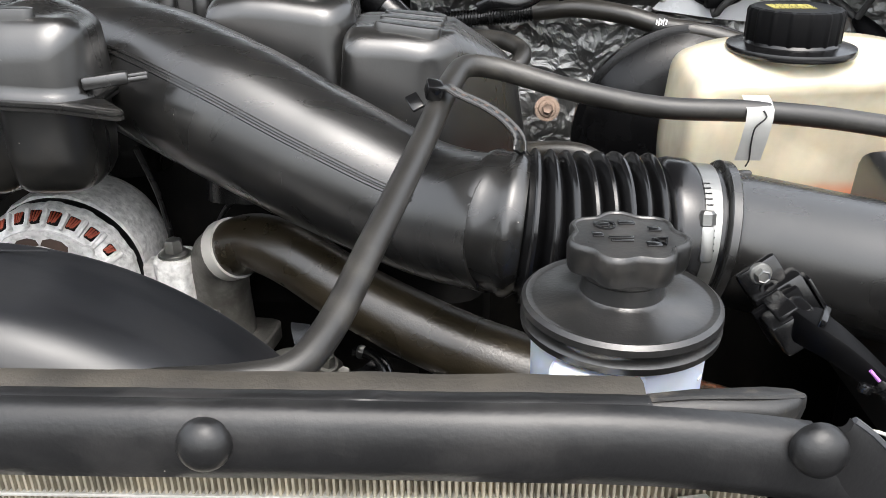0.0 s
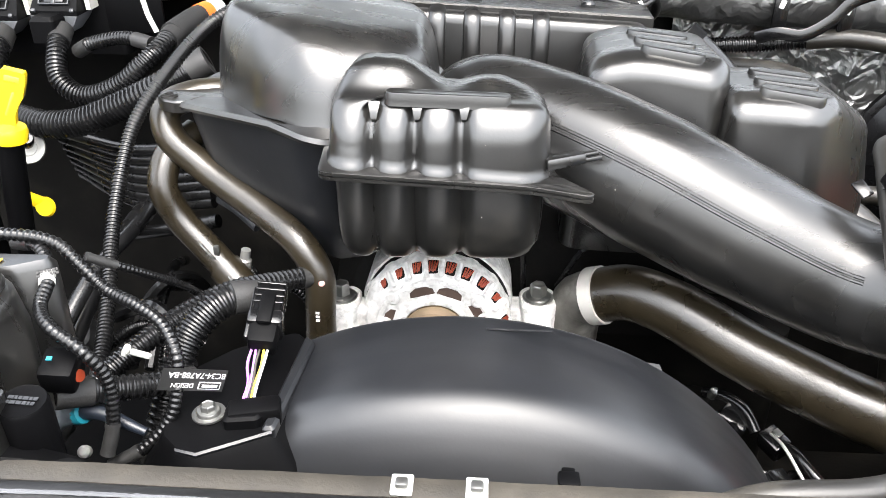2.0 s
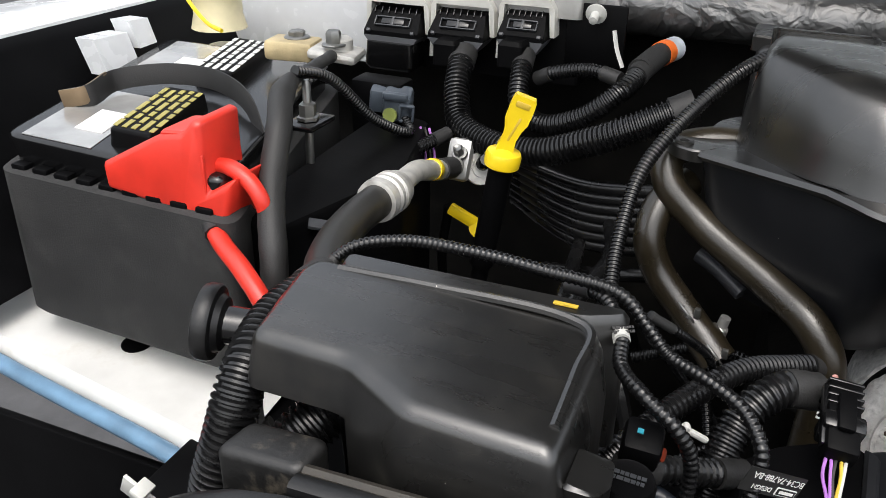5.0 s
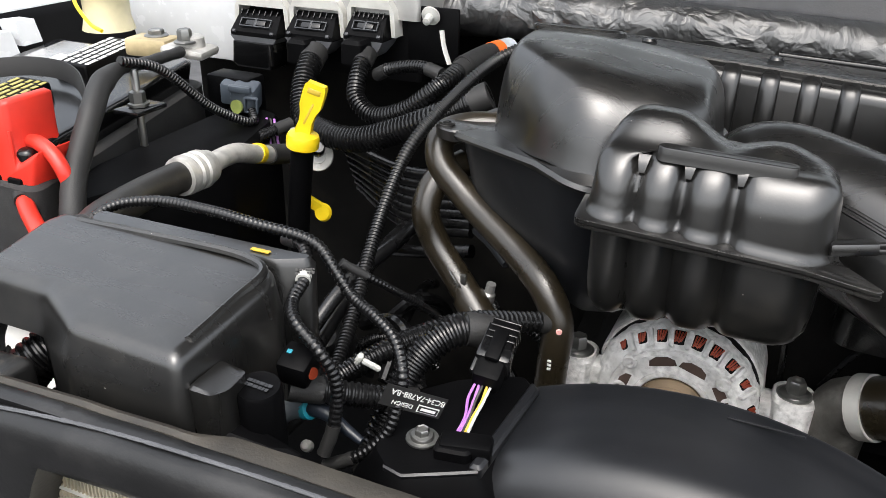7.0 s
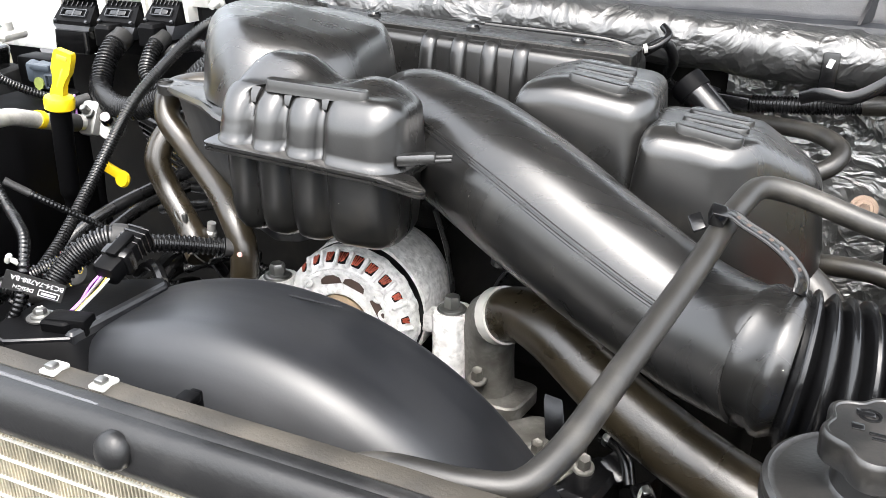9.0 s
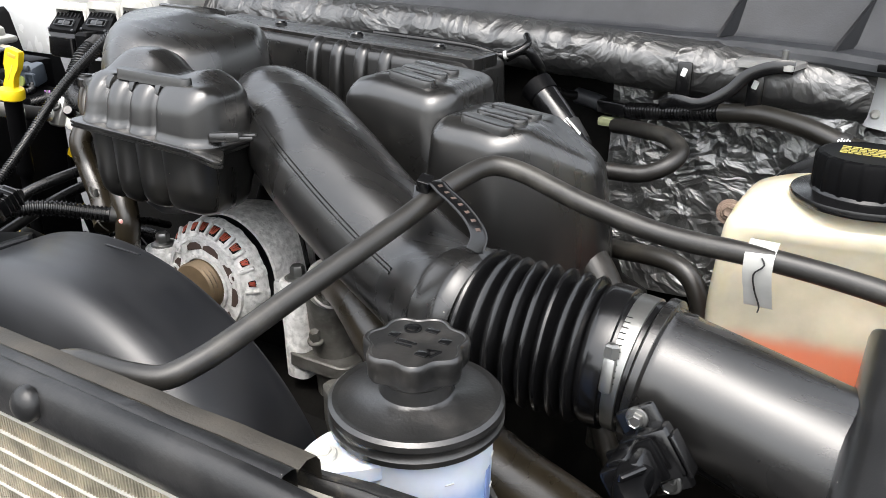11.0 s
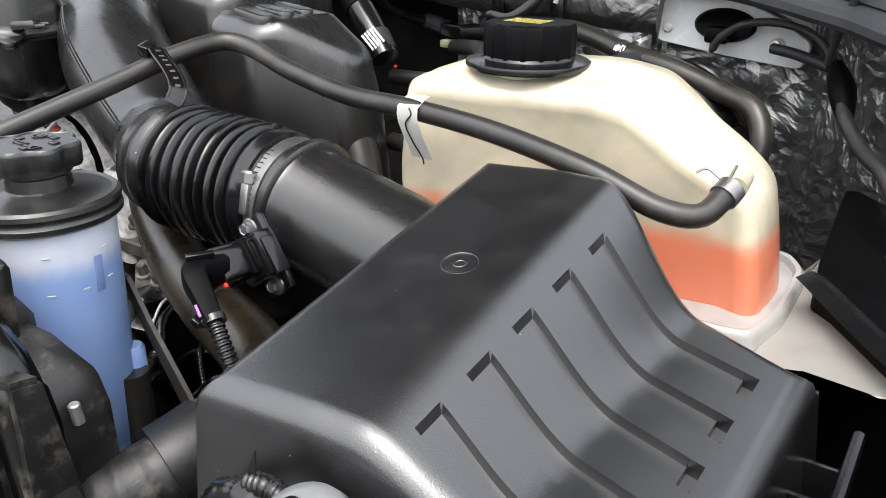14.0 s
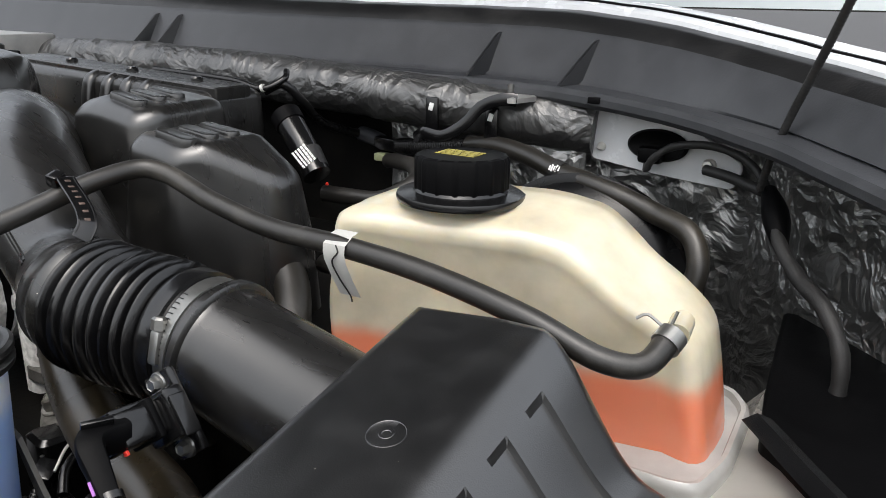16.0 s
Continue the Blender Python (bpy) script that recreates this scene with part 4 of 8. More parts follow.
CC = Vector((0.354, 0.811, 1.3315))
part("neck", lathe([(0.034, -0.004), (0.034, 0.006), (0.03, 0.008)], CC, (0, 0, 1), 32), TANK, tank)
cap = part("cap", lathe([(0.036, 0.007), (0.056, 0.005), (0.057, 0.008), (0.056, 0.0112), (0.042, 0.0135), (0.0405, 0.016)], CC, (0, 0, 1), 48), GLOSSY, tank, "black screw cap")
part("grip", lathe([(0.040, 0.013), (0.0405, 0.016), (0.0405, 0.040), (0.039, 0.0435), (0.036, 0.0445), (0.034, 0.0437), (0.0005, 0.0437)], CC, (0, 0, 1), 192, ripple=lambda a, i: 1 + (0.030 * max(0, (math.cos(16 * a) - 0.55) / 0.45) if 1 <= i <= 3 else 0)), DARK, cap)
pm_ = Matrix.Translation(CC + Vector((0, 0, 0.0438)))
lines_of_writing(cap, pm_ @ Matrix.Translation((-0.004, 0.004, 0)), 0.038, 0.026, 5, OLIVE, gap=0.55)
part("seam", tube([(0.262, 0.7435, 1.27), (0.262, 0.7435, 1.13)], 0.0012, 6), TANK, tank)
part("outlet", lathe([(0.009, 0), (0.009, 0.022), (0.006, 0.022)], (0.564, 0.775, 1.280), (0.1, -1, -0.15), 18), TANK, tank)

# thin hose from the radiator to the tank
ov = thing("overflow_hose", (0.1, 0.6, 1.28), "thin grey rubber hose from radiator to coolant tank", "hose")
HP = [(-0.18, 0.390, 1.222), (-0.145, 0.391, 1.236), (-0.11, 0.393, 1.250), (-0.055, 0.396, 1.254), (-0.030, 0.405, 1.255), (-0.016, 0.428, 1.262), (0.004, 0.50, 1.285), (0.029, 0.60, 1.315), (0.047, 0.675, 1.338), (0.060, 0.713, 1.344), (0.080, 0.722, 1.341), (0.15, 0.717, 1.323), (0.22, 0.715, 1.310), (0.30, 0.714, 1.307), (0.38, 0.714, 1.299), (0.47, 0.709, 1.283), (0.530, 0.710, 1.264), (0.553, 0.722, 1.262), (0.563, 0.748, 1.275)]
part("hose", tube(HP, 0.0092, 18, 0.005), HOSE, ov)
part("clamp", tube([(0.5612, 0.742, 1.2715), (0.564, 0.752, 1.277)], 0.0112, 18, 0.002), STEEL, ov, "spring clamp")
part("clamp_ear", tube([(0.556, 0.748, 1.284), (0.545, 0.748, 1.290), (0.538, 0.746, 1.286)], 0.0012, 6, 0.003), STEEL, ov)
part("clamp_ear", tube([(0.563, 0.748, 1.286), (0.566, 0.750, 1.296)], 0.0012, 6, 0.003), STEEL, ov)
tp = thing("tape_strip", (0.298, 0.71, 1.28), "clear tape strip with a dark squiggle holding the hose", "tape")
rings = []
for x in (0.287, 0.309):
    rings.append([(x, 0.722, 1.3185), (x, 0.714, 1.3168), (x, 0.7035, 1.311), (x, 0.7025, 1.304), (x, 0.7045, 1.296), (x + 0.001, 0.712, 1.280), (x + 0.002, 0.722, 1.262)])
part("film", skin(rings, closed=False), TAPE, tp)
part("ink_line", tube([(0.300, 0.7028, 1.311), (0.303, 0.7018, 1.306), (0.296, 0.7030, 1.297), (0.297, 0.7105, 1.281), (0.301, 0.7210, 1.262), (0.300, 0.7240, 1.256)], 0.0007, 5, 0.003), INK, tp)

# strap that holds the hose on the duct
sp = thing("hose_strap", (0.07, 0.62, 1.30), "perforated black strap holding the thin hose", "strap")
sc = [(0.034, 0.648, 1.336), (0.042, 0.644, 1.3445), (0.055, 0.640, 1.339), (0.075, 0.633, 1.3315), (0.090, 0.628, 1.3215), (0.098, 0.622, 1.3125), (0.098, 0.615, 1.3035)]
band = part("band", tube(sc, 0.0072, 12, 0.003, shape=lambda f: (1.1, 0.20), power=4.0), GLOSSY, sp)
pts2, _ = curve_points(sc, 0.003)
fr2 = frames_along(pts2)
for s in (-1, 1):
    part("edge_rail", tube([pts2[i] + fr2[i][2] * 0.0070 * s + fr2[i][1] * 0.001 for i in range(3, len(pts2), 3)], 0.0013, 6, 0.004), GLOSSY, band)
for i in range(7, len(pts2) - 4, 3):
    t, u, w = fr2[i]
    # slots are chips in the shaded-inside colour, not cut through the band
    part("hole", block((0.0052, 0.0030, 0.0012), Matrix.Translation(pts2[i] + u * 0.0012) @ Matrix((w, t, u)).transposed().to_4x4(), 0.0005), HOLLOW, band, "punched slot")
part("buckle", block((0.012, 0.014, 0.012), Matrix.Translation((0.036, 0.640, 1.343)) @ Euler((0.3, 0.2, 0.2)).to_matrix().to_4x4(), 0.002), GLOSSY, sp)
part("tail", block((0.010, 0.016, 0.003), Matrix.Translation((0.021, 0.654, 1.330)) @ Euler((0.5, -0.4, 0.3)).to_matrix().to_4x4(), 0.001), GLOSSY, sp)

# ---- power steering reservoir ----
ps = thing("power_steering_reservoir", (0.147, 0.454, 1.08), "milky plastic fluid reservoir with black lid and cap", "fluid reservoir")
PC = Vector((0.147, 0.454, 0))
part("body", lathe([(0.038, 1.045), (0.043, 1.055), (0.0455, 1.12), (0.0485, 1.22), (0.0495, 1.256), (0.053, 1.258), (0.053, 1.262)], PC, (0, 0, 1), 48), PSR, ps, sharp=50)
tabm = [(0.104, 0.416), (0.103, 0.396), (0.112, 0.381), (0.128, 0.382), (0.152, 0.402), (0.170, 0.43), (0.125, 0.45)]
part("tab", moulded(tabm, [(1.243, 0.0), (1.252, 0.0), (1.254, 0.002)], 0.010), PSR, ps, "moulded fixing tab")
bolt("bolt", (0.1185, 0.3935, 1.2555), (0, 0, 1), 0.0060, 0.004, washer=0.0125, parent=ps, label="pale zinc bolt on a washer", material=TUBE)
SLATE = mat("blue_mark", (0.16, 0.22, 0.42), 0.4, vary=0.1)
for a, z, h, w in ((98, 1.218, 0.028, 0.007),):
    part("level_mark", block((w, 0.0012, h), Matrix.Translation((0.147 + 0.0485 * math.sin(radians(a)), 0.454 - 0.0485 * math.cos(radians(a)), z)) @ Euler((0, radians(2), radians(a))).to_matrix().to_4x4(), 0.0004), SLATE, ps, "blue level mark")
for a, z in ((56, 1.239), (55, 1.2095), (110, 1.212), (84, 1.2097), (108, 1.237)):
    r_ = 0.0455 + 0.03 * (z - 1.12) + 0.0002
    part("tick", block((0.006, 0.0010, 0.0009), Matrix.Translation((0.147 + r_ * math.sin(radians(a)), 0.454 - r_ * math.cos(radians(a)), z)) @ Euler((0, 0, radians(a))).to_matrix().to_4x4(), 0.0002), WHITE, ps)
lid = part("lid", lathe([(0.053, 1.256), (0.0555, 1.258), (0.0560, 1.262), (0.0545, 1.264), (0.0545, 1.267), (0.0560, 1.269), (0.0555, 1.2725), (0.053, 1.2745), (0.050, 1.2735), (0.049, 1.2735), (0.026, 1.2765), (0.0235, 1.279), (0.0225, 1.288), (0.0245, 1.290), (0.0245, 1.2945)], PC, (0, 0, 1), 64), PS_LID, ps, "dusty black lid")
star = lambda a, i: 1 + 0.085 * math.cos(7 * a + 0.4) * (1 - 0.25 * (math.cos(7 * a + 0.4) > 0))
part("filler_cap", lathe([(0.027, 1.2935), (0.0305, 1.2945), (0.0316, 1.297), (0.0322, 1.3085), (0.0318, 1.3105), (0.0306, 1.3120), (0.0292, 1.3120), (0.0284, 1.3112), (0.0005, 1.3115)], PC, (0, 0, 1), 96, ripple=star), PS_LID, lid, "black lobed cap with raised marks")
fm = Matrix.Translation((0.147, 0.454, 1.3118))
for dx, dy, w, h in ((-0.012, 0.014, 0.009, 0.006), (0.002, 0.016, 0.009, 0.005), (0.016, 0.008, 0.007, 0.006), (0.012, -0.012, 0.008, 0.006), (-0.004, -0.004, 0.014, 0.002), (-0.004, -0.008, 0.012, 0.002), (-0.016, 0.0, 0.006, 0.006)):
    part("mark", block((w, h, 0.0010), fm @ Matrix.Translation((dx, dy, 0)), 0.0004), GLOSSY, lid)
part("mark", lathe([(0.0042, 0), (0.0042, 0.0018), (0.0056, 0.0018), (0.0056, -0.0003)], (0.137, 0.466, 1.3107), (0, 0, 1), 20), GLOSSY, lid)
part("mark", lathe([(0.0038, 0), (0.0038, 0.0018), (0.0056, 0.0018), (0.0056, -0.0003)], (0.164, 0.446, 1.3107), (0, 0, 1), 3), GLOSSY, lid)
part("side_boss", lathe([(0.009, -0.02), (0.009, 0.03), (0.007, 0.033), (0.0005, 0.033)], (0.176, 0.490, 1.105), (0, 0, 1), 20), PSR, ps)

# ---- radiator hose ----
uh = thing("radiator_hose", (0.05, 0.60, 1.05), "thick brown-black rubber radiator hose", "hose")
UH = [(-0.163, 0.752, 1.160), (-0.135, 0.740, 1.172), (-0.10, 0.718, 1.172), (-0.03, 0.675, 1.150), (0.05, 0.635, 1.130), (0.135, 0.604, 1.114), (0.220, 0.577, 1.106), (0.273, 0.542, 1.106), (0.292, 0.502, 1.109), (0.293, 0.462, 1.106)]
part("hose", tube(UH, lambda f, s: 0.0278 + 0.0040 * f + 0.0003 * noise.noise(Vector((s * 40, 0, 2))), 28, 0.006), BROWN, uh)
part("end_cuff", tube([(0.293, 0.467, 1.106), (0.291, 0.450, 1.103), (0.286, 0.432, 1.098)], 0.0345, 28, 0.004), COVER, uh, "black end cuff")
part("neck_ring", tube([(-0.168, 0.755, 1.157), (-0.157, 0.749, 1.163)], 0.0300, 24, 0.003), TUBE, uh, "pale metal ring")
nk = thing("water_neck", (-0.18, 0.765, 1.0), "corroded cast aluminium water neck", "pipe")
part("pipe", tube([(-0.160, 0.752, 1.158), (-0.178, 0.764, 1.147), (-0.183, 0.772, 1.11), (-0.18, 0.78, 1.0)], 0.0275, 24, 0.006), NECK, nk)
part("flange", moulded([(-0.23, 0.74), (-0.14, 0.74), (-0.13, 0.80), (-0.23, 0.81)], [(1.04, 0), (1.055, 0), (1.057, 0.002)], 0.015), NECK, nk)

# ---- boxes on the engine ----
rs = thing("air_resonator", (-0.32, 0.69, 1.25), "black ribbed plastic resonator box with a seam flange", "resonator")


def step(a, b, v):
    """Rises smoothly from 0 at a to 1 at b."""
    k = min(1.0, max(0.0, (v - a) / (b - a)))
    return k * k * (3 - 2 * k)


GROOVES = (-0.371, -0.337, -0.300)


def lobes(p):
    """Upright rounded valleys down the front face, between four lobes."""
    if p.y < 0.69:
        g_ = sum(math.exp(-((p.x - c) / 0.0052) ** 2) for c in GROOVES)
        g_ += 0.35 * sum(math.exp(-((p.x - c) / 0.012) ** 2) for c in GROOVES)
        p = Vector((p.x, p.y + 0.0095 * g_ * step(0.69, 0.655, p.y), p.z))
    return p


def res_top(x, y):
    """The back left corner stands up in a block, a lower one beside it; the front falls away."""
    block_ = step(0.060, 0.010, abs(x + 0.366)) * step(0.664, 0.698, y)
    second = step(0.040, 0.0, abs(x + 0.276)) * step(0.670, 0.702, y)
    return 1.3935 - 0.03 * (x + 0.36) + 0.021 * block_ + 0.008 * second - 0.55 * max(0, 0.660 - y) - 9.0 * max(0, 0.660 - y) ** 2 - 0.5 * max(0, y - 0.715)


def res_seam(x, y):
    return 1.3425 - 0.075 * (x + 0.395)


RP = [(-0.404, 0.631), (-0.243, 0.640), (-0.226, 0.662), (-0.230, 0.725), (-0.285, 0.738), (-0.325, 0.738), (-0.355, 0.752), (-0.398, 0.735), (-0.410, 0.68)]
up_ = [(lambda x, y: res_seam(x, y) - 0.002, -0.0025), (lambda x, y: res_seam(x, y) + 0.0042, -0.0025), (lambda x, y: res_seam(x, y) + 0.0055, -0.0005), (lambda x, y: res_seam(x, y) + 0.012, 0.0)]
part("upper_shell", moulded(RP, up_ + lid_levels(1.37, res_top, 0.016, 0.002, 6)[1:], 0.022, 6, warp=lobes, split=0.0035, fill=9), BOX, rs, sharp=80)
part("lower_shell", moulded(inset([Vector(p) for p in RP], 0.003), [(1.2530, 0.034), (1.2515, 0.024), (1.2530, 0.016), (1.2585, 0.008), (1.268, 0.003), (1.285, 0.001), (lambda x, y: res_seam(x, y) - 0.003, 0.0)], 0.022, 6, warp=lobes, split=0.0035), BOX, rs, sharp=80)
RF = [(-0.412, 0.623), (-0.243, 0.634), (-0.197, 0.627), (-0.192, 0.633), (-0.222, 0.664), (-0.225, 0.735), (-0.405, 0.745), (-0.417, 0.69)]
part("flange", moulded(RF, [(lambda x, y: res_seam(x, y) - 0.0062, 0.001), (lambda x, y: res_seam(x, y) - 0.0055, 0.0), (lambda x, y: res_seam(x, y) - 0.0032, 0.0), (lambda x, y: res_seam(x, y) - 0.0026, 0.0018), (lambda x, y: res_seam(x, y) - 0.0018, 0.0018), (lambda x, y: res_seam(x, y) - 0.0012, 0.0), (lambda x, y: res_seam(x, y) + 0.0008, 0.0), (lambda x, y: res_seam(x, y) + 0.0015, 0.001)], 0.009), BOX, rs)


def pill(p0, p1, half, high, m_=10, foot=0.004, ease=0.0012):
    """A flat-topped bar with round ends, from p0 to p1, that stands on a surface."""
    p0, p1 = Vector(p0), Vector(p1)
    a = (p1 - p0).normalized()
    b = Vector((0, 0, 1)).cross(a).normalized()
    c = a.cross(b)
    rings = []
    for r_, h in ((half + 0.0012, -foot), (half + 0.0004, 0.0), (half, high - ease), (half - ease * 0.3, high - ease * 0.3), (half - ease, high), (half * 0.55, high - 0.0004)):
        ring = []
        for q, s in ((p1, -0.5), (p0, 0.5)):
            for k in range(m_ + 1):
                an = math.pi * (s + k / m_)
                ring.append(q + r_ * (math.cos(an) * a + math.sin(an) * b) + c * h)
        rings.append(ring)
    return skin(rings)


part("ridge", pill((-0.354, 0.6590, 1.3940), (-0.268, 0.6645, 1.3905), 0.0064, 0.0068), BOX, rs)
for x in GROOVES:
    y0 = 0.6425 + 0.055 * (x + 0.371)
    tab = [[(x - w + 0.002, y0 + dy, z), (x + w + 0.002, y0 + dy, z), (x + w * 0.8 + 0.002, y0 + dy + 0.008, z - 0.008), (x - w * 0.8 + 0.002, y0 + dy + 0.008, z - 0.008)] for w, dy, z in ((0.0020, 0.0058, 1.3800), (0.0030, 0.0066, 1.3845), (0.0040, 0.0090, 1.3890), (0.0046, 0.0130, 1.3925))]
    part("tab", skin(tab), BOX, rs)
cm = Matrix.Translation((-0.216, 0.664, 1.3435)) @ Euler((radians(-6), radians(-5), radians(18))).to_matrix().to_4x4()
clip_ = part("clip", block((0.034, 0.014, 0.010), cm, 0.0025), BOX, rs)
part("tongue", block((0.026, 0.006, 0.004), cm @ Matrix.Translation((0.018, 0.004, 0.0)), 0.001), BOX, clip_)
part("tongue", block((0.026, 0.003, 0.004), cm @ Matrix.Translation((0.018, -0.004, -0.002)), 0.001), BOX, clip_)

bb = thing("intake_plenum", (-0.45, 0.78, 1.20), "large black moulded intake box with a rim seam", "air box")
RIM = [(-0.578, 0.768), (-0.482, 0.706), (-0.43, 0.672), (-0.350, 0.70), (-0.326, 0.76), (-0.325, 0.86), (-0.36, 0.905), (-0.50, 0.905), (-0.560, 0.86)]
LOW = [(-0.543, 0.790), (-0.478, 0.716), (-0.425, 0.685), (-0.350, 0.712), (-0.330, 0.76), (-0.328, 0.86), (-0.365, 0.905), (-0.50, 0.905), (-0.540, 0.86)]
TOP = [(-0.520, 0.812), (-0.468, 0.760), (-0.425, 0.752), (-0.378, 0.768), (-0.352, 0.788), (-0.350, 0.85), (-0.37, 0.885), (-0.50, 0.885), (-0.518, 0.86)]


def plenum_top(x, y):
    return 1.437 - 0.17 * max(0, x + 0.45) - 0.06 * max(0, 0.84 - y) - 0.2 * max(0, y - 0.87)


def rim(x, y):
    return 1.356 - 0.10 * max(0, -0.46 - x) * 0.8 - 0.20 * max(0, x + 0.46) * step(0.72, 0.68, y)


low_, top_ = rounded([Vector(p) for p in LOW], 0.022, 6), rounded([Vector(p) for p in TOP], 0.022, 6)
rings = []
for u, v in ((0.0, 0.0), (0.05, 0.12), (0.10, 0.28), (0.16, 0.46), (0.24, 0.62), (0.36, 0.77), (0.50, 0.88), (0.66, 0.95), (0.83, 0.985), (1.0, 1.0)):
    ring = []
    for a, b in zip(low_, top_):
        q = a.lerp(b, u)
        ring.append(Vector((q.x, q.y, rim(a.x, a.y) * (1 - v) + plenum_top(q.x, q.y) * v)))
    rings.append(ring)
mid = sum((b for b in top_), Vector((0, 0))) / len(top_)
for f in (0.8, 0.6, 0.4, 0.2, 0.04):
    rings.append([Vector((*(mid + (b - mid) * f), plenum_top(*(mid + (b - mid) * f)))) for b in top_])
part("upper_shell", skin(rings), BOX, bb, sharp=80)
part("rim", moulded(RIM, [(lambda x, y: rim(x, y) - 0.0045, 0), (lambda x, y: rim(x, y) - 0.001, -0.002), (lambda x, y: rim(x, y) + 0.003, 0)], 0.018, 6), BOX, bb)
part("lower_shell", moulded(RIM, [(1.20, 0.06), (1.215, 0.045), (1.28, 0.018), (rim, 0.005)], 0.03, 6), SHROUD, bb)
part("lug", moulded([(-0.600, 0.79), (-0.592, 0.768), (-0.568, 0.757), (-0.545, 0.785), (-0.56, 0.81)], [(1.340, 0), (1.3495, 0), (1.351, 0.0015)], 0.012), BOX, bb)
part("lug_eye", lathe([(0.0085, -0.001), (0.0085, 0.002), (0.007, 0.003), (0.0045, 0.003), (0.004, 0.0)], (-0.583, 0.776, 1.3505), (0, 0, 1), 20), BOX, bb)
part("pad", moulded([(-0.530, 0.862), (-0.455, 0.858), (-0.440, 0.870), (-0.440, 0.905), (-0.530, 0.905)], [(lambda x, y: plenum_top(x, y) - 0.015, 0), (lambda x, y: plenum_top(x, y) + 0.0015, 0.0), (lambda x, y: plenum_top(x, y) + 0.003, 0.002)], 0.012), BOX, bb)

mf = thing("intake_manifold", (-0.30, 1.0, 1.20), "black ribbed plastic intake manifold", "manifold")


def mtop(x, y):
    return 1.397 - 0.045 * (x + 0.4)


part("body", moulded([(-0.55, 0.957), (-0.10, 0.947), (-0.09, 1.06), (-0.55, 1.07)], [(1.20, 0.0)] + lid_levels(1.2, mtop, 0.014, 0.006)[1:], 0.02), DUCT, mf)
for x in (-0.340, -0.301, -0.262, -0.2245):
    part("rib", tube([(x, 0.949, 1.22), (x, 0.951, 1.32), (x, 0.954, mtop(x, 0) - 0.028), (x, 0.961, mtop(x, 0) - 0.008), (x, 0.975, mtop(x, 0) - 0.002)], 0.0098, 14, 0.004, shape=lambda f: (1.0, 0.8), power=3.0, up=(0, -1, 0)), DUCT, mf)
part("ledge", moulded([(-0.55, 0.974), (-0.10, 0.966), (-0.10, 1.03), (-0.55, 1.04)], [(lambda x, y: mtop(x, y) - 0.01, 0), (lambda x, y: mtop(x, y) + 0.004, 0), (lambda x, y: mtop(x, y) + 0.006, 0.002)], 0.004), DUCT, mf)
for x in (-0.435, -0.30, -0.17):
    part("stud", lathe([(0.0085, -0.004), (0.0085, 0.004), (0.0065, 0.0065), (0.0005, 0.007)], (x, 1.000, mtop(x, 0) + 0.005), (0, 0, 1), 18), GLOSSY, mf)


def coil_cover(poly, z, h, label, top, rows_):
    """A tall moulded cover with three raised pads on its top."""
    cx = sum(p[0] for p in poly) / len(poly)
    cy = sum(p[1] for p in poly) / len(poly)
    t = thing("engine_cover", (cx, cy, z - h), label, "engine cover", group="ribbed engine covers")
    part("shell", moulded(poly, [(z - h, -0.010), (z - h * 0.55, -0.004)] + lid_levels(z - h, top, 0.015, 0.005, 7)[1:], 0.018, 6, split=0.008, fill=6), BOX, t, sharp=80)
    for p0, p1 in rows_:
        a = Vector((*p0, top(*p0) - 0.0012))
        b = Vector((*p1, top(*p1) - 0.0012))
        part("pad", pill(a, b, 0.0098, 0.0062, foot=0.006, ease=0.0022), BOX, t)
    return t


def top_a(x, y):
    return 1.3885 - 0.10 * max(0, x + 0.12) - 0.35 * max(0, 0.835 - y) - 0.25 * max(0, -0.145 - x)


def top_b(x, y):
    return 1.3590 - 0.10 * max(0, x - 0.0) - 0.40 * max(0, 0.805 - y) - 0.55 * max(0, x - 0.048)


coil_cover([(-0.190, 0.808), (-0.060, 0.798), (-0.040, 0.825), (-0.048, 0.945), (-0.185, 0.945)], 1.388, 0.20, "black moulded engine cover with three raised pads", top_a,
           [((-0.124 - 0.003 * i, 0.838 + 0.030 * i), (-0.083 - 0.003 * i, 0.832 + 0.030 * i)) for i in range(3)])
coil_cover([(-0.058, 0.778), (0.030, 0.772), (0.058, 0.795), (0.116, 0.850), (0.112, 0.900), (-0.058, 0.905)], 1.358, 0.20, "black moulded engine cover with raised pads and flared side", top_b,
           [((-0.014 + 0.002 * i, 0.807 + 0.029 * i), (0.027 + 0.002 * i, 0.801 + 0.029 * i)) for i in range(3)])


# ---- alternator and engine front ----
alt = thing("alternator", (-0.325, 0.76, 1.03), "corroded cast aluminium alternator with red copper windings", "alternator")
AC = Vector((-0.325, 0.0, 1.136))
front = lathe([(0.030, 0.716), (0.033, 0.711), (0.055, 0.712), (0.066, 0.717), (0.0735, 0.727), (0.075, 0.736), (0.075, 0.742), (0.070, 0.744), (0.0, 0.744)], AC, (0, 1, 0), 132, ripple=lambda a, i: 1 + (0.018 * (1 if math.sin(16 * a) > 0.3 else 0) if 3 <= i <= 6 else 0))
part("front_housing", front, CAST, alt)
# ring laid over the gap between housings, coloured as the shade in it
part("band", lathe([(0.070, 0.742), (0.0752, 0.744), (0.0752, 0.752), (0.072, 0.754)], AC, (0, 1, 0), 64), DARK, alt, "shade-dark ring over the gap between the housings")
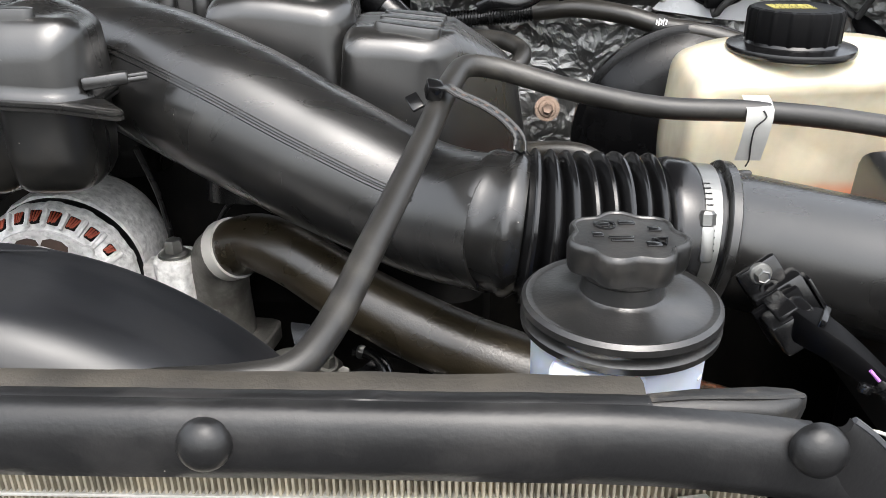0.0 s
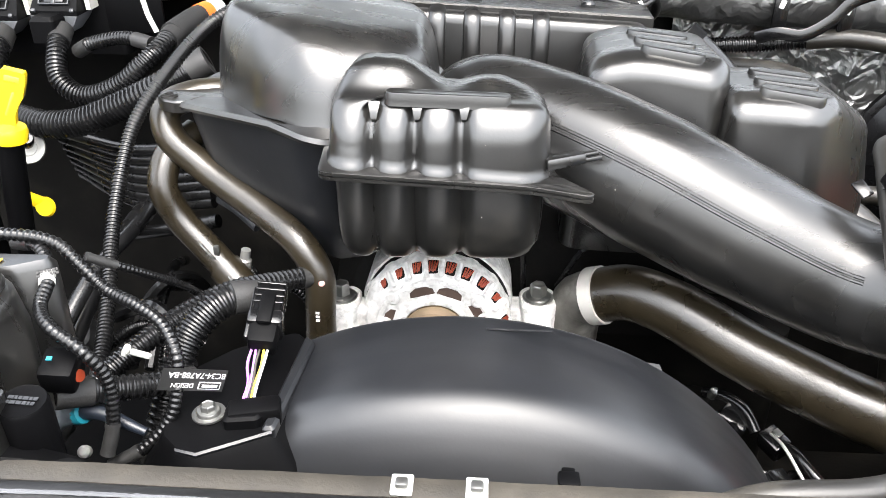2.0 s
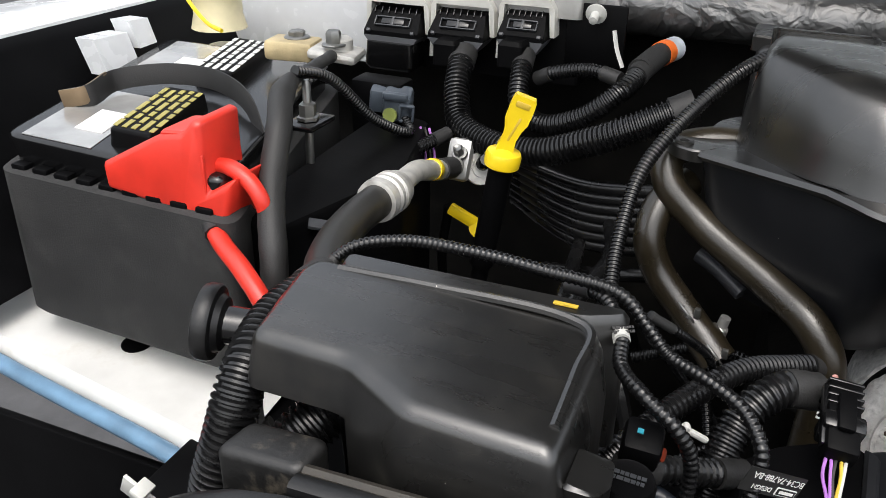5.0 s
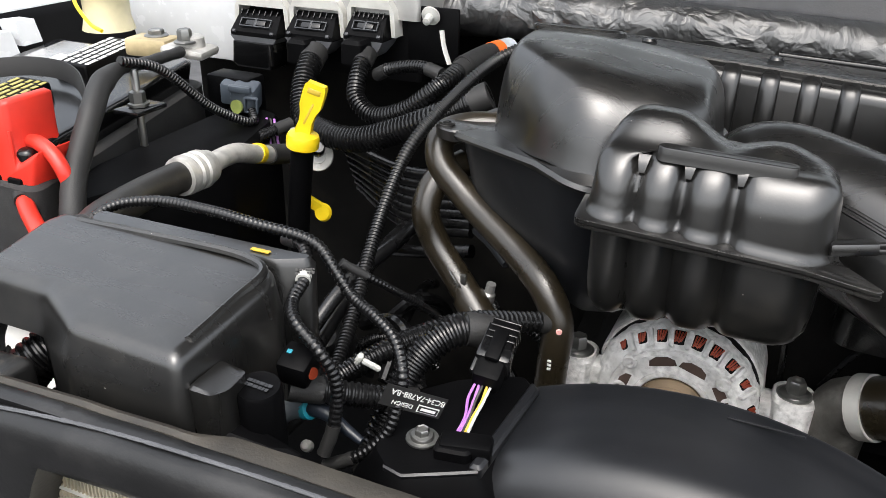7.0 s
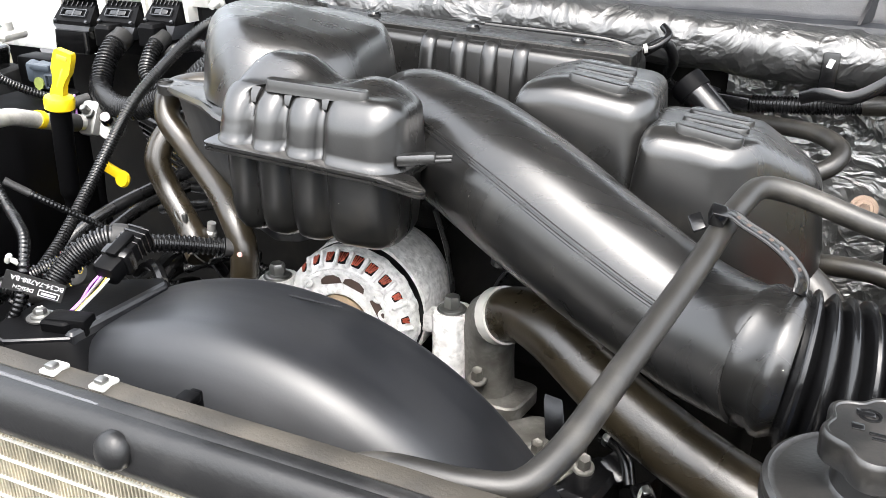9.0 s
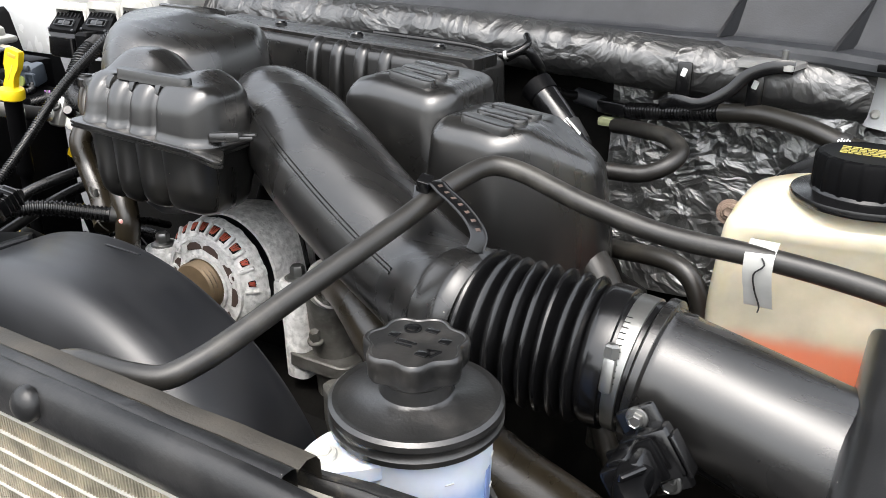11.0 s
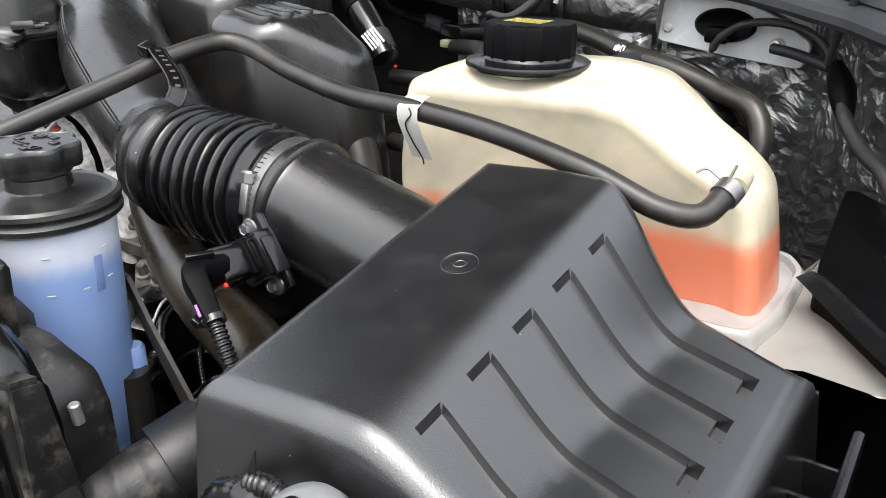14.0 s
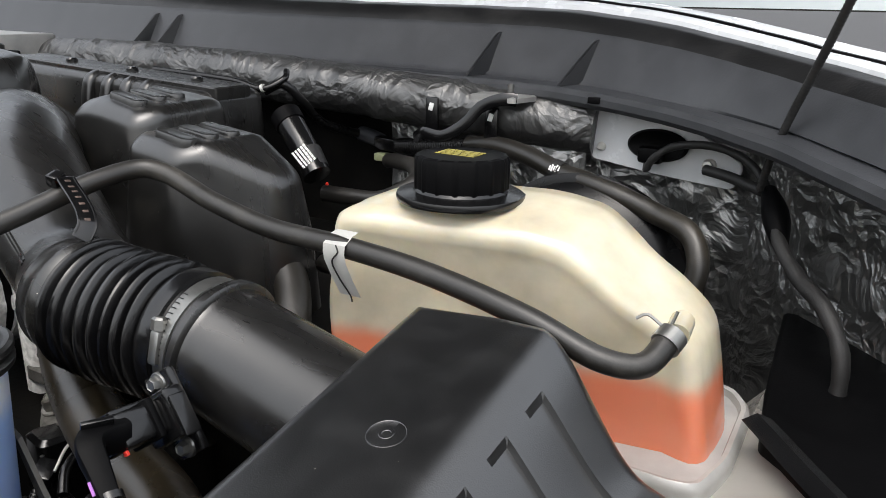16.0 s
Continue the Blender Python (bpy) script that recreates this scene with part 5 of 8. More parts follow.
part("rear_housing", lathe([(0.072, 0.752), (0.0765, 0.754), (0.077, 0.758), (0.077, 0.815), (0.070, 0.835), (0.05, 0.84), (0.0005, 0.84)], AC, (0, 1, 0), 64, ripple=lambda a, i: 1 + (0.02 * (1 if math.sin(17 * a) > 0.2 else 0) if 1 <= i <= 2 else 0)), CAST, alt)
for a, big_ in ((-46, 0.75), (-30, 0.9), (-15, 1.0), (-2, 1.1), (12, 1.1), (26, 1.05), (41, 1.0), (58, 0.85), (80, 0.75)):
    a = radians(a)
    m = Matrix.Translation((AC.x + 0.0690 * math.sin(a), 0.7212, AC.z + 0.0690 * math.cos(a))) @ Euler((0, a, 0)).to_matrix().to_4x4() @ Euler((radians(-45), 0, 0)).to_matrix().to_4x4()
    # a dark block for each slot, the recess shade put into its colour
    slot = part("slot", block((0.0098 * big_, 0.004, 0.0125 * big_), m, 0.0030), DARK, alt, "slot drawn as a shade-dark block")
    for k in range(4):
        part("winding", block((0.0015, 0.0016, 0.0100 * big_), m @ Matrix.Translation(((-0.0030 + 0.0020 * k) * big_, -0.0018, 0.0008 * (k % 2))) @ Euler((0, 0.12 + 0.1 * (k - 1), 0)).to_matrix().to_4x4(), 0.0006), COPPER, slot, "red lacquered copper wire")
    rib = Matrix.Translation((AC.x + 0.0690 * math.sin(a + 0.13), 0.7200, AC.z + 0.0690 * math.cos(a + 0.13))) @ Euler((0, a + 0.13, 0)).to_matrix().to_4x4() @ Euler((radians(-45), 0, 0)).to_matrix().to_4x4()
    part("rib", block((0.0045, 0.007, 0.018), rib, 0.0018), CAST, alt)
for i in range(8):
    a = radians((-16, 18, 62, 100, 145, 190, 235, 286)[i])
    m = Matrix.Translation((AC.x + 0.0465 * math.sin(a), 0.7085, AC.z + 0.0465 * math.cos(a))) @ Euler((0, a, 0)).to_matrix().to_4x4()
    # vents are solid brown plates; the shade inside is only their colour
    part("vent", skin([[m @ Vector(q) for q in ((-0.0125, y, -0.003), (0.0125, y, -0.003), (0.0115, y, 0.0025), (0.005, y, 0.0062), (-0.005, y, 0.0062), (-0.0115, y, 0.0025))] for y in (0.006, 0.0024)]), HOLLOW, alt, "opening with its inner shade put into the colour")
part("hub_ring", lathe([(0.033, 0.712), (0.0335, 0.7085), (0.0375, 0.7085), (0.038, 0.713)], AC, (0, 1, 0), 48), CAST, alt)
part("face_ring", lathe([(0.055, 0.713), (0.0556, 0.7098), (0.0592, 0.7104), (0.060, 0.7155)], AC, (0, 1, 0), 60), CAST, alt)
for a, rr in ((48, 0.056), (-48, 0.056), (70, 0.052), (-80, 0.05)):
    a = radians(a)
    part("boss", lathe([(0.007, 0.004), (0.007, -0.002), (0.0058, -0.003), (0.0035, -0.003), (0.003, 0.0)], (AC.x + rr * math.sin(a), 0.7125, AC.z + rr * math.cos(a)), (0, 1, 0), 16), CAST, alt)
part("pulley", lathe([(0.0005, 0.690), (0.014, 0.690), (0.030, 0.692), (0.032, 0.695), (0.029, 0.698), (0.032, 0.701), (0.029, 0.704), (0.032, 0.707), (0.032, 0.710)], AC, (0, 1, 0), 48), PULLEY, alt, "brown rusted pulley")
for x, z, d in ((-0.222, 1.160, 0.762), (-0.421, 1.170, 0.735)):
    s = 1 if x > AC.x else -1
    ear = [(x - 0.019, d - 0.02), (x + 0.019, d - 0.02), (x + 0.019, d + 0.022), (x - 0.019, d + 0.022)]
    part("ear", moulded(ear, [(1.02, 0.002), (z - 0.014, 0.0), (z - 0.011, 0.002)], 0.014), CAST, alt, "cast mounting ear")
    part("web", block((0.075, 0.026, 0.022), Matrix.Translation((x - s * 0.036, d, z - 0.028)), 0.005), CAST, alt)
    bolt("bolt", (x, d, z - 0.009), (0, 0, 1), 0.0085, 0.014, washer=0.016, parent=alt, label="flanged zinc bolt")

# engine masses are filler; deep shade is put into their near-black colour
eng = thing("engine_block", (-0.2, 0.95, 0.50), "engine block mass in shade-black below the intake parts", "engine")
part("block", moulded([(-0.46, 0.83), (0.08, 0.83), (0.10, 1.15), (-0.48, 1.15)], [(0.5, 0), (1.06, 0.0), (1.09, 0.03), (1.20, 0.06)], 0.04), GRIME_SHADE, eng)
part("front_case", moulded([(-0.42, 0.70), (-0.03, 0.69), (0.02, 0.84), (-0.46, 0.84)], [(0.5, 0), (0.98, 0), (1.0, 0.02)], 0.04), GRIME_SHADE, eng)
fb = thing("front_bracket", (-0.07, 0.70, 0.95), "cast bracket with bolts beside the radiator hose", "bracket")
part("casting", moulded([(-0.16, 0.72), (-0.085, 0.665), (-0.055, 0.68), (-0.06, 0.74), (-0.12, 0.76)], [(0.93, 0), (1.045, 0), (1.05, 0.004)], 0.012), NECK, fb)
part("arm", moulded([(-0.075, 0.64), (-0.03, 0.63), (-0.015, 0.70), (-0.045, 0.71)], [(0.95, 0), (1.055, 0), (1.06, 0.005)], 0.012), GLOSSY, fb, "black steel arm")
for x, y, z in ((-0.185, 0.745, 1.083), (-0.10, 0.69, 1.055), (-0.05, 0.675, 1.064), (-0.07, 0.71, 1.058)):
    bolt("bolt", (x, y, z), (0.1, -0.3, 1), 0.0065, 0.014, parent=fb, label="dull steel bolt", material=NECK)
sw = thing("sensor_plug", (0.01, 0.62, 1.02), "small black sensor plug and its lead", "plug")
part("body", block((0.022, 0.026, 0.02), Matrix.Translation((0.0, 0.615, 1.045)) @ Euler((0.3, 0.2, 0.5)).to_matrix().to_4x4(), 0.003), GLOSSY, sw)
part("clip", tube([(-0.025, 0.63, 1.05), (-0.015, 0.622, 1.056), (0.0, 0.62, 1.05)], 0.0012, 6), STEEL, sw)
part("lead", corrugated([(0.005, 0.60, 1.035), (0.03, 0.565, 1.01), (0.045, 0.53, 0.96), (0.05, 0.50, 0.90)], 0.005), LOOM, sw)
for k, pts_ in enumerate(([(-0.20, 0.80, 1.14), (-0.17, 0.80, 1.19), (-0.12, 0.80, 1.20), (-0.06, 0.80, 1.16)], [(-0.235, 0.80, 1.13), (-0.24, 0.79, 1.20), (-0.25, 0.78, 1.25)])):
    solo("lead", tube(pts_, 0.003, 8), LOOM, "thin black lead behind the alternator", "cable")

pc = thing("pump_connector", (0.0, 0.68, 0.98), "glossy black connectors and brackets under the radiator hose", "connector")
part("body", block((0.030, 0.022, 0.020), Matrix.Translation((-0.022, 0.695, 1.055)) @ Euler((0.4, 0.3, -0.6)).to_matrix().to_4x4(), 0.004), GLOSSY, pc)
part("socket", block((0.020, 0.026, 0.024), Matrix.Translation((0.010, 0.668, 1.050)) @ Euler((0.2, -0.3, 0.5)).to_matrix().to_4x4(), 0.003), GLOSSY, pc)
part("clip", block((0.007, 0.009, 0.003), Matrix.Translation((0.010, 0.664, 1.066)) @ Euler((0.2, -0.3, 0.5)).to_matrix().to_4x4(), 0.001), STEEL, pc, "bright metal clip")
part("arm", tube([(-0.045, 0.73, 1.06), (-0.030, 0.715, 1.068), (-0.014, 0.694, 1.068), (-0.006, 0.675, 1.056)], 0.006, 12, 0.004), GLOSSY, pc)
part("lead", tube([(0.012, 0.662, 1.05), (0.018, 0.645, 1.062), (0.030, 0.618, 1.058), (0.046, 0.602, 1.045)], 0.0055, 12, 0.004), GLOSSY, pc)
part("wire", tube([(0.005, 0.672, 1.06), (0.008, 0.640, 1.070), (0.020, 0.612, 1.056)], 0.0016, 8, 0.004), TUBE, pc)
part("stud", lathe([(0.005, 0), (0.005, 0.010), (0.003, 0.011), (0.0005, 0.011)], (-0.040, 0.722, 1.062), (0.2, -0.4, 1), 12), STEEL, pc)
rnd = random.Random(5)
for k in range(16):
    x = -0.02 + 0.20 * rnd.random()
    y = 0.50 + 0.17 * rnd.random()
    z = 0.93 + 0.10 * rnd.random()
    dx, dy = 0.10 * (rnd.random() - 0.5), 0.08 * (rnd.random() - 0.5)
    solo("lead", corrugated([(x - dx, y - dy, z - 0.05), (x, y, z), (x + dx * 0.6, y + dy, z - 0.01), (x + dx, y + 2 * dy, z - 0.07)], 0.0035 + 0.003 * rnd.random()) if k % 2 else tube([(x - dx, y - dy, z - 0.05), (x, y, z), (x + dx * 0.6, y + dy, z - 0.01), (x + dx, y + 2 * dy, z - 0.07)], 0.003 + 0.004 * rnd.random(), 8), LOOM if k % 3 else GLOSSY, "black lead low in the engine bay", "cable", group="leads low in the bay")
for k in range(14):
    x = -0.72 + 0.22 * rnd.random()
    y = 0.56 + 0.34 * rnd.random()
    z = 1.02 + 0.12 * rnd.random()
    dx, dy = 0.16 * (rnd.random() - 0.5), 0.14 * (rnd.random() - 0.5)
    solo("lead", corrugated([(x - dx, y - dy, z - 0.03), (x, y, z), (x + dx * 0.6, y + dy, z - 0.01), (x + dx, y + 2 * dy, z - 0.05)], 0.004 + 0.004 * rnd.random()) if k % 2 else tube([(x - dx, y - dy, z - 0.03), (x, y, z), (x + dx * 0.6, y + dy, z - 0.01), (x + dx, y + 2 * dy, z - 0.05)], 0.003 + 0.006 * rnd.random(), 8), LOOM if k % 3 else GLOSSY, "black lead low in the engine bay", "cable", group="leads low in the bay")


def moved(bm, v):
    bm.transform(Matrix.Translation(v))
    return bm


TO = Vector((-0.072, 0.112, 0.005))
bs = thing("belt_tensioner", (-0.07, 0.71, 0.93), "black steel bracket with a zinc bolt under the hose", "bracket")
part("strap", moved(skin([[(-0.040, 0.640, 1.075), (-0.020, 0.632, 1.078), (-0.020, 0.628, 1.074), (-0.040, 0.636, 1.071)], [(-0.030, 0.615, 1.055), (-0.008, 0.606, 1.058), (-0.008, 0.602, 1.054), (-0.030, 0.611, 1.051)], [(-0.018, 0.596, 1.015), (0.008, 0.586, 1.018), (0.008, 0.582, 1.014), (-0.018, 0.592, 1.011)], [(-0.010, 0.585, 0.95), (0.016, 0.575, 0.95), (0.016, 0.571, 0.95), (-0.010, 0.581, 0.95)]]), TO), GLOSSY, bs)
part("arm", moved(moulded([(0.005, 0.60), (0.04, 0.585), (0.05, 0.61), (0.01, 0.63)], [(0.94, 0), (1.02, 0), (1.024, 0.004)], 0.010), TO), GLOSSY, bs)
bolt("bolt", (-0.054, 0.712, 1.0295), (-0.2, -0.4, 1), 0.006, 0.010, washer=0.012, parent=bs, label="zinc bolt")

# ---- left side: relay box and its neighbours ----
rb = thing("relay_box", (-0.68, 0.43, 1.10), "dusty black plastic box with a stepped lid", "box")
top = lambda x, y: 1.318 + 0.09 * (y - 0.375) - 0.03 * (x + 0.60)
bpoly = [(-0.786, 0.392), (-0.719, 0.392), (-0.671, 0.367), (-0.578, 0.366), (-0.576, 0.470), (-0.588, 0.492), (-0.788, 0.492), (-0.796, 0.470)]
part("lid", moulded(bpoly, [(lambda x, y: 1.20 if x > -0.712 else 1.286, 0.0), (1.292, 0.0)] + lid_levels(1.29, top, 0.011, 0.004, 5)[1:], 0.010, 5, fill=3), BOX, rb, sharp=70)
part("lip", tube([(-0.590, 0.392, 1.3175), (-0.591, 0.440, 1.322), (-0.592, 0.476, 1.327), (-0.612, 0.484, 1.329), (-0.70, 0.482, 1.330), (-0.765, 0.478, 1.330)], 0.0035, 8, 0.004), BOX, rb)
part("back_lid", moulded([(-0.775, 0.492), (-0.600, 0.494), (-0.575, 0.508), (-0.575, 0.52), (-0.78, 0.516)], [(1.22, 0), (1.318, 0), (1.324, 0.004)], 0.008), BOX, rb)
part("mark", block((0.016, 0.004, 0.0008), Matrix.Translation((-0.615, 0.505, 1.3250)), 0), GOLD, rb, "yellow paint dab")
part("corner_ledge", moulded([(-0.580, 0.374), (-0.562, 0.374), (-0.556, 0.384), (-0.558, 0.405), (-0.580, 0.408)], [(1.19, 0.002), (1.296, 0.0), (lambda x, y: 1.299 - 0.15 * (x + 0.58), 0.002)], 0.004), BOX, rb)
part("lower_box", moulded([(-0.705, 0.40), (-0.662, 0.376), (-0.594, 0.380), (-0.584, 0.470), (-0.596, 0.486), (-0.705, 0.486)], [(1.0, 0.01), (1.21, 0.0)], 0.012), DARK, rb)
part("side_plate", moulded([(-0.59, 0.372), (-0.53, 0.385), (-0.515, 0.40), (-0.59, 0.40)], [(1.05, 0), (lambda x, y: 1.268 - 0.45 * max(0, x + 0.562), 0), (lambda x, y: 1.271 - 0.45 * max(0, x + 0.562), 0.003)], 0.005), DARK, rb, "black side plate with a slot")
part("slot", block((0.024, 0.001, 0.007), Matrix.Translation((-0.562, 0.3725, 1.245)) @ Euler((0, radians(8), radians(12))).to_matrix().to_4x4(), 0.0004), GLOSSY, rb)

rc = thing("round_cap", (-0.84, 0.44, 1.27), "black round ribbed cap on a stem", "cap")
part("disc", lathe([(0.0005, 0.012), (0.020, 0.012), (0.0255, 0.010), (0.0268, 0.007), (0.0268, 0.001), (0.0255, -0.001), (0.0205, -0.002), (0.0185, -0.006), (0.0130, -0.008)], (-0.838, 0.436, 1.293), (-1, -0.32, 0.12), 44), COVER, rc)
part("stem", lathe([(0.0130, -0.006), (0.0130, -0.028), (0.0105, -0.029), (0.0105, -0.055)], (-0.838, 0.436, 1.293), (-1, -0.32, 0.12), 28, ripple=lambda a, i: 1 + 0.03 * (math.sin(14 * a) > 0)), GLOSSY, rc)
part("hook", tube([(-0.800, 0.428, 1.27), (-0.795, 0.410, 1.255), (-0.785, 0.402, 1.240), (-0.776, 0.404, 1.25)], 0.005, 8, 0.003, shape=lambda f: (1.4, 0.5)), TAPE_BLACK, rc)

h1 = thing("corrugated_duct", (-0.82, 0.42, 1.05), "black corrugated drain hose", "hose", group="corrugated hoses")
part("hose", corrugated([(-0.795, 0.500, 1.300), (-0.802, 0.450, 1.296), (-0.795, 0.405, 1.283), (-0.797, 0.385, 1.250), (-0.806, 0.374, 1.205), (-0.815, 0.372, 1.10)], 0.0165, 0.0052, 0.10, 24), LOOM, h1)
part("end_cuff", tube([(-0.794, 0.510, 1.300), (-0.796, 0.488, 1.2995)], 0.0178, 22, 0.004), TAPE_BLACK, h1)
h2 = thing("corrugated_duct", (-0.76, 0.41, 1.05), "black corrugated drain hose under the box", "hose", group="corrugated hoses")
part("hose", corrugated([(-0.735, 0.455, 1.256), (-0.752, 0.420, 1.250), (-0.768, 0.400, 1.225), (-0.775, 0.395, 1.12)], 0.0185, 0.0052, 0.10, 24), LOOM, h2)
part("end_cuff", tube([(-0.730, 0.466, 1.257), (-0.741, 0.444, 1.254)], 0.0198, 22, 0.004), TAPE_BLACK, h2)

ac = thing("refrigerant_line", (-0.83, 0.7, 1.25), "grey refrigerant hose with an aluminium ferrule and yellow ring", "pipe")
part("hose", tube([(-0.79, 0.50, 1.297), (-0.812, 0.54, 1.295), (-0.835, 0.62, 1.288), (-0.838, 0.685, 1.286)], 0.0165, 20), HOSE, ac)
part("ferrule", along([(-0.838, 0.675, 1.286), (-0.838, 0.735, 1.282)], [(0, 0.017), (0.001, 0.0205), (0.006, 0.0212), (0.010, 0.0212), (0.012, 0.0190), (0.015, 0.0190), (0.017, 0.0212), (0.021, 0.0212), (0.023, 0.0190), (0.026, 0.0190), (0.028, 0.0212), (0.034, 0.0212), (0.037, 0.0195), (0.046, 0.018), (0.05, 0.011)], 28), CRIMP, ac, "crimped aluminium ferrule")
part("pipe", tube([(-0.838, 0.72, 1.284), (-0.84, 0.77, 1.282), (-0.84, 0.80, 1.272), (-0.842, 0.84, 1.258), (-0.843, 0.885, 1.246)], 0.0112, 18), CRIMP, ac)
part("ring", tube([(-0.840, 0.810, 1.2695), (-0.8405, 0.818, 1.2665)], 0.0122, 18, 0.002), YELLOW, ac, "yellow ring")
part("end_sleeve", tube([(-0.841, 0.835, 1.260), (-0.843, 0.875, 1.248)], 0.0125, 18), TAPE_BLACK, ac)
part("flange", block((0.03, 0.016, 0.05), Matrix.Translation((-0.845, 0.905, 1.247)) @ Euler((radians(-25), 0, 0)).to_matrix().to_4x4(), 0.006), ALU, ac, "pale flange block")
part("disc", lathe([(0.0005, 0.006), (0.010, 0.006), (0.0105, 0.003), (0.019, 0.003), (0.020, 0.0), (0.019, -0.012)], (-0.822, 0.915, 1.236), (0.5, -0.8, 0.35), 28), CRIMP, ac, "round aluminium fitting")
part("plug", lathe([(0.0085, 0), (0.0085, 0.014), (0.007, 0.017), (0.0005, 0.017)], (-0.816, 0.906, 1.246), (0.45, -0.65, 0.6), 20), GLOSSY, ac, "black plastic plug")
bolt("bolt", (-0.842, 0.897, 1.258), (0, -0.6, 0.8), 0.006, 0.012, parent=ac, label="steel bolt")

dip = thing("dipstick", (-0.76, 0.79, 1.05), "yellow oil dipstick in a black tube", "dipstick")
part("tube", tube([(-0.749, 0.771, 1.305), (-0.760, 0.776, 1.24), (-0.775, 0.785, 1.14), (-0.78, 0.79, 1.02)], lambda f, s: 0.0125 if s < 0.12 else 0.009, 18), DARK, dip)
hd = part("handle", lathe([(0.0145, -0.012), (0.0175, -0.010), (0.0180, 0.0), (0.0165, 0.004), (0.010, 0.006), (0.006, 0.008)], (-0.748, 0.771, 1.314), (0.15, 0, 1), 28), YELLOW, dip, "yellow plastic handle")
hm = Matrix.Translation((-0.739, 0.7735, 1.346)) @ Euler((0, radians(19), radians(15))).to_matrix().to_4x4()
part("paddle", skin([[hm @ Vector((s_ * w, d * 0.0055, z)) for s_, d in ((-1, -1), (1, -1), (1, 1), (-1, 1))] for w, z in ((0.0070, -0.032), (0.0085, -0.024), (0.0070, -0.014), (0.0085, -0.004), (0.0115, 0.004), (0.0118, 0.018), (0.0112, 0.026), (0.0095, 0.029))]), YELLOW, hd)
# a darker yellow block stands in for the shade in the handle's slot
part("slot", block((0.0030, 0.0116, 0.026), hm @ Matrix.Translation((0.001, 0, -0.004)) @ Euler((0, 0.15, 0)).to_matrix().to_4x4(), 0.001), GOLD, hd)
part("tab", block((0.014, 0.0116, 0.006), hm @ Matrix.Translation((0, -0.0006, 0.021)), 0.001), GOLD, hd)
d2 = thing("pull_tab", (-0.85, 0.93, 1.14), "small yellow pull tab low behind the dipstick", "tab")
part("tab", block((0.042, 0.008, 0.016), Matrix.Translation((-0.845, 0.925, 1.165)) @ Euler((0, radians(28), radians(10))).to_matrix().to_4x4(), 0.003), YELLOW, d2)
part("eye", lathe([(0.011, -0.004), (0.013, 0.0), (0.011, 0.004), (0.006, 0.004)], (-0.825, 0.926, 1.152), (0, -1, 0.3), 20), YELLOW, d2)
part("stalk", tube([(-0.865, 0.925, 1.175), (-0.875, 0.93, 1.10), (-0.87, 0.95, 1.0)], 0.006, 10), DARK, d2)

# ---- battery ----
rnd_b = random.Random(11)
bat = thing("battery", (-1.10, 0.77, 1.10), "black car battery with worn labels in a felt wrap", "battery")
BM = Matrix(((1, -0.30, 0, -0.935), (-0.04, 1, 0, 0.582), (0, 0, 1, 0), (0, 0, 0, 1)))


def on_battery(u, v):
    q = BM @ Vector((u, v, 0))
    return (q.x, q.y)


part("case", moulded([on_battery(*q) for q in ((-0.262, 0.0), (0.0, 0.0), (0.0, 0.385), (-0.262, 0.385))], [(1.135, 0.01), (1.30, 0.004)] + lid_levels(1.3, 1.326, 0.006, 0.0, 3)[1:], 0.015), GLOSSY, bat)
part("wrap", moulded([on_battery(*q) for q in ((-0.272, -0.012), (0.012, -0.012), (0.012, 0.395), (-0.272, 0.395))], [(1.128, 0.006), (1.136, 0.0), (1.290, 0.0), (1.293, 0.004)], 0.02), FELT, bat, "black felt wrap")
for i in range(9):
    u = -0.255 + 0.028 * i
    tq = on_battery(u, -0.008)
    part("rim_tooth", box((tq[0], tq[1], 1.284), (tq[0] + 0.018, tq[1] + 0.012, 1.298), 0.002), DARK, bat)
for v0, v1, wide_, ink_ in ((0.018, 0.155, 0.054, OLIVE), (0.222, 0.375, 0.060, PAPER)):
    cen = -0.112
    pad = part("vent_cover", moulded([on_battery(cen + u, v) for u, v in ((-wide_ / 2, v0), (wide_ / 2, v0), (wide_ / 2, v1), (-wide_ / 2, v1))], lid_levels(1.32, 1.343, 0.003, 0.002, 3), 0.006), DARK, bat, "black vent cover")
    for k in range(5):
        u = cen - wide_ * 0.40 + wide_ * 0.80 * k / 4
        v = v0 + 0.010
        while v < v1 - 0.012:
            ln = 0.010 + 0.016 * rnd_b.random()
            ln = min(ln, v1 - 0.008 - v)
            mw = BM @ Matrix.Translation((u, v + ln / 2, 1.3434))
            part("writing", block((wide_ * 0.105, ln, 0.0007), mw, 0), ink_, pad)
            v += ln + 0.005
    mw = BM @ Matrix.Translation((-0.196, (v0 + v1) / 2 - 0.008, 1.3264))
    part("label", block((0.088, v1 - v0 + 0.012, 0.0008), mw, 0), LABEL_BATT, bat, "worn silver label")
    part("sticker", block((0.036, 0.055, 0.0008), mw @ Matrix.Translation((0.018, -0.012, 0.0008)), 0), PAPER, bat, "white sticker")
part("strap", tube([(-1.200, 0.680, 1.333), (-1.179, 0.690, 1.338), (-1.188, 0.738, 1.341), (-1.149, 0.771, 1.345), (-1.096, 0.776, 1.346), (-1.051, 0.759, 1.345), (-1.002, 0.723, 1.340), (-0.975, 0.700, 1.318)], 0.0062, 10, 0.005, shape=lambda f: (0.22, 1.9), power=4.0), TAPE_BLACK, bat, "black hold-down strap")
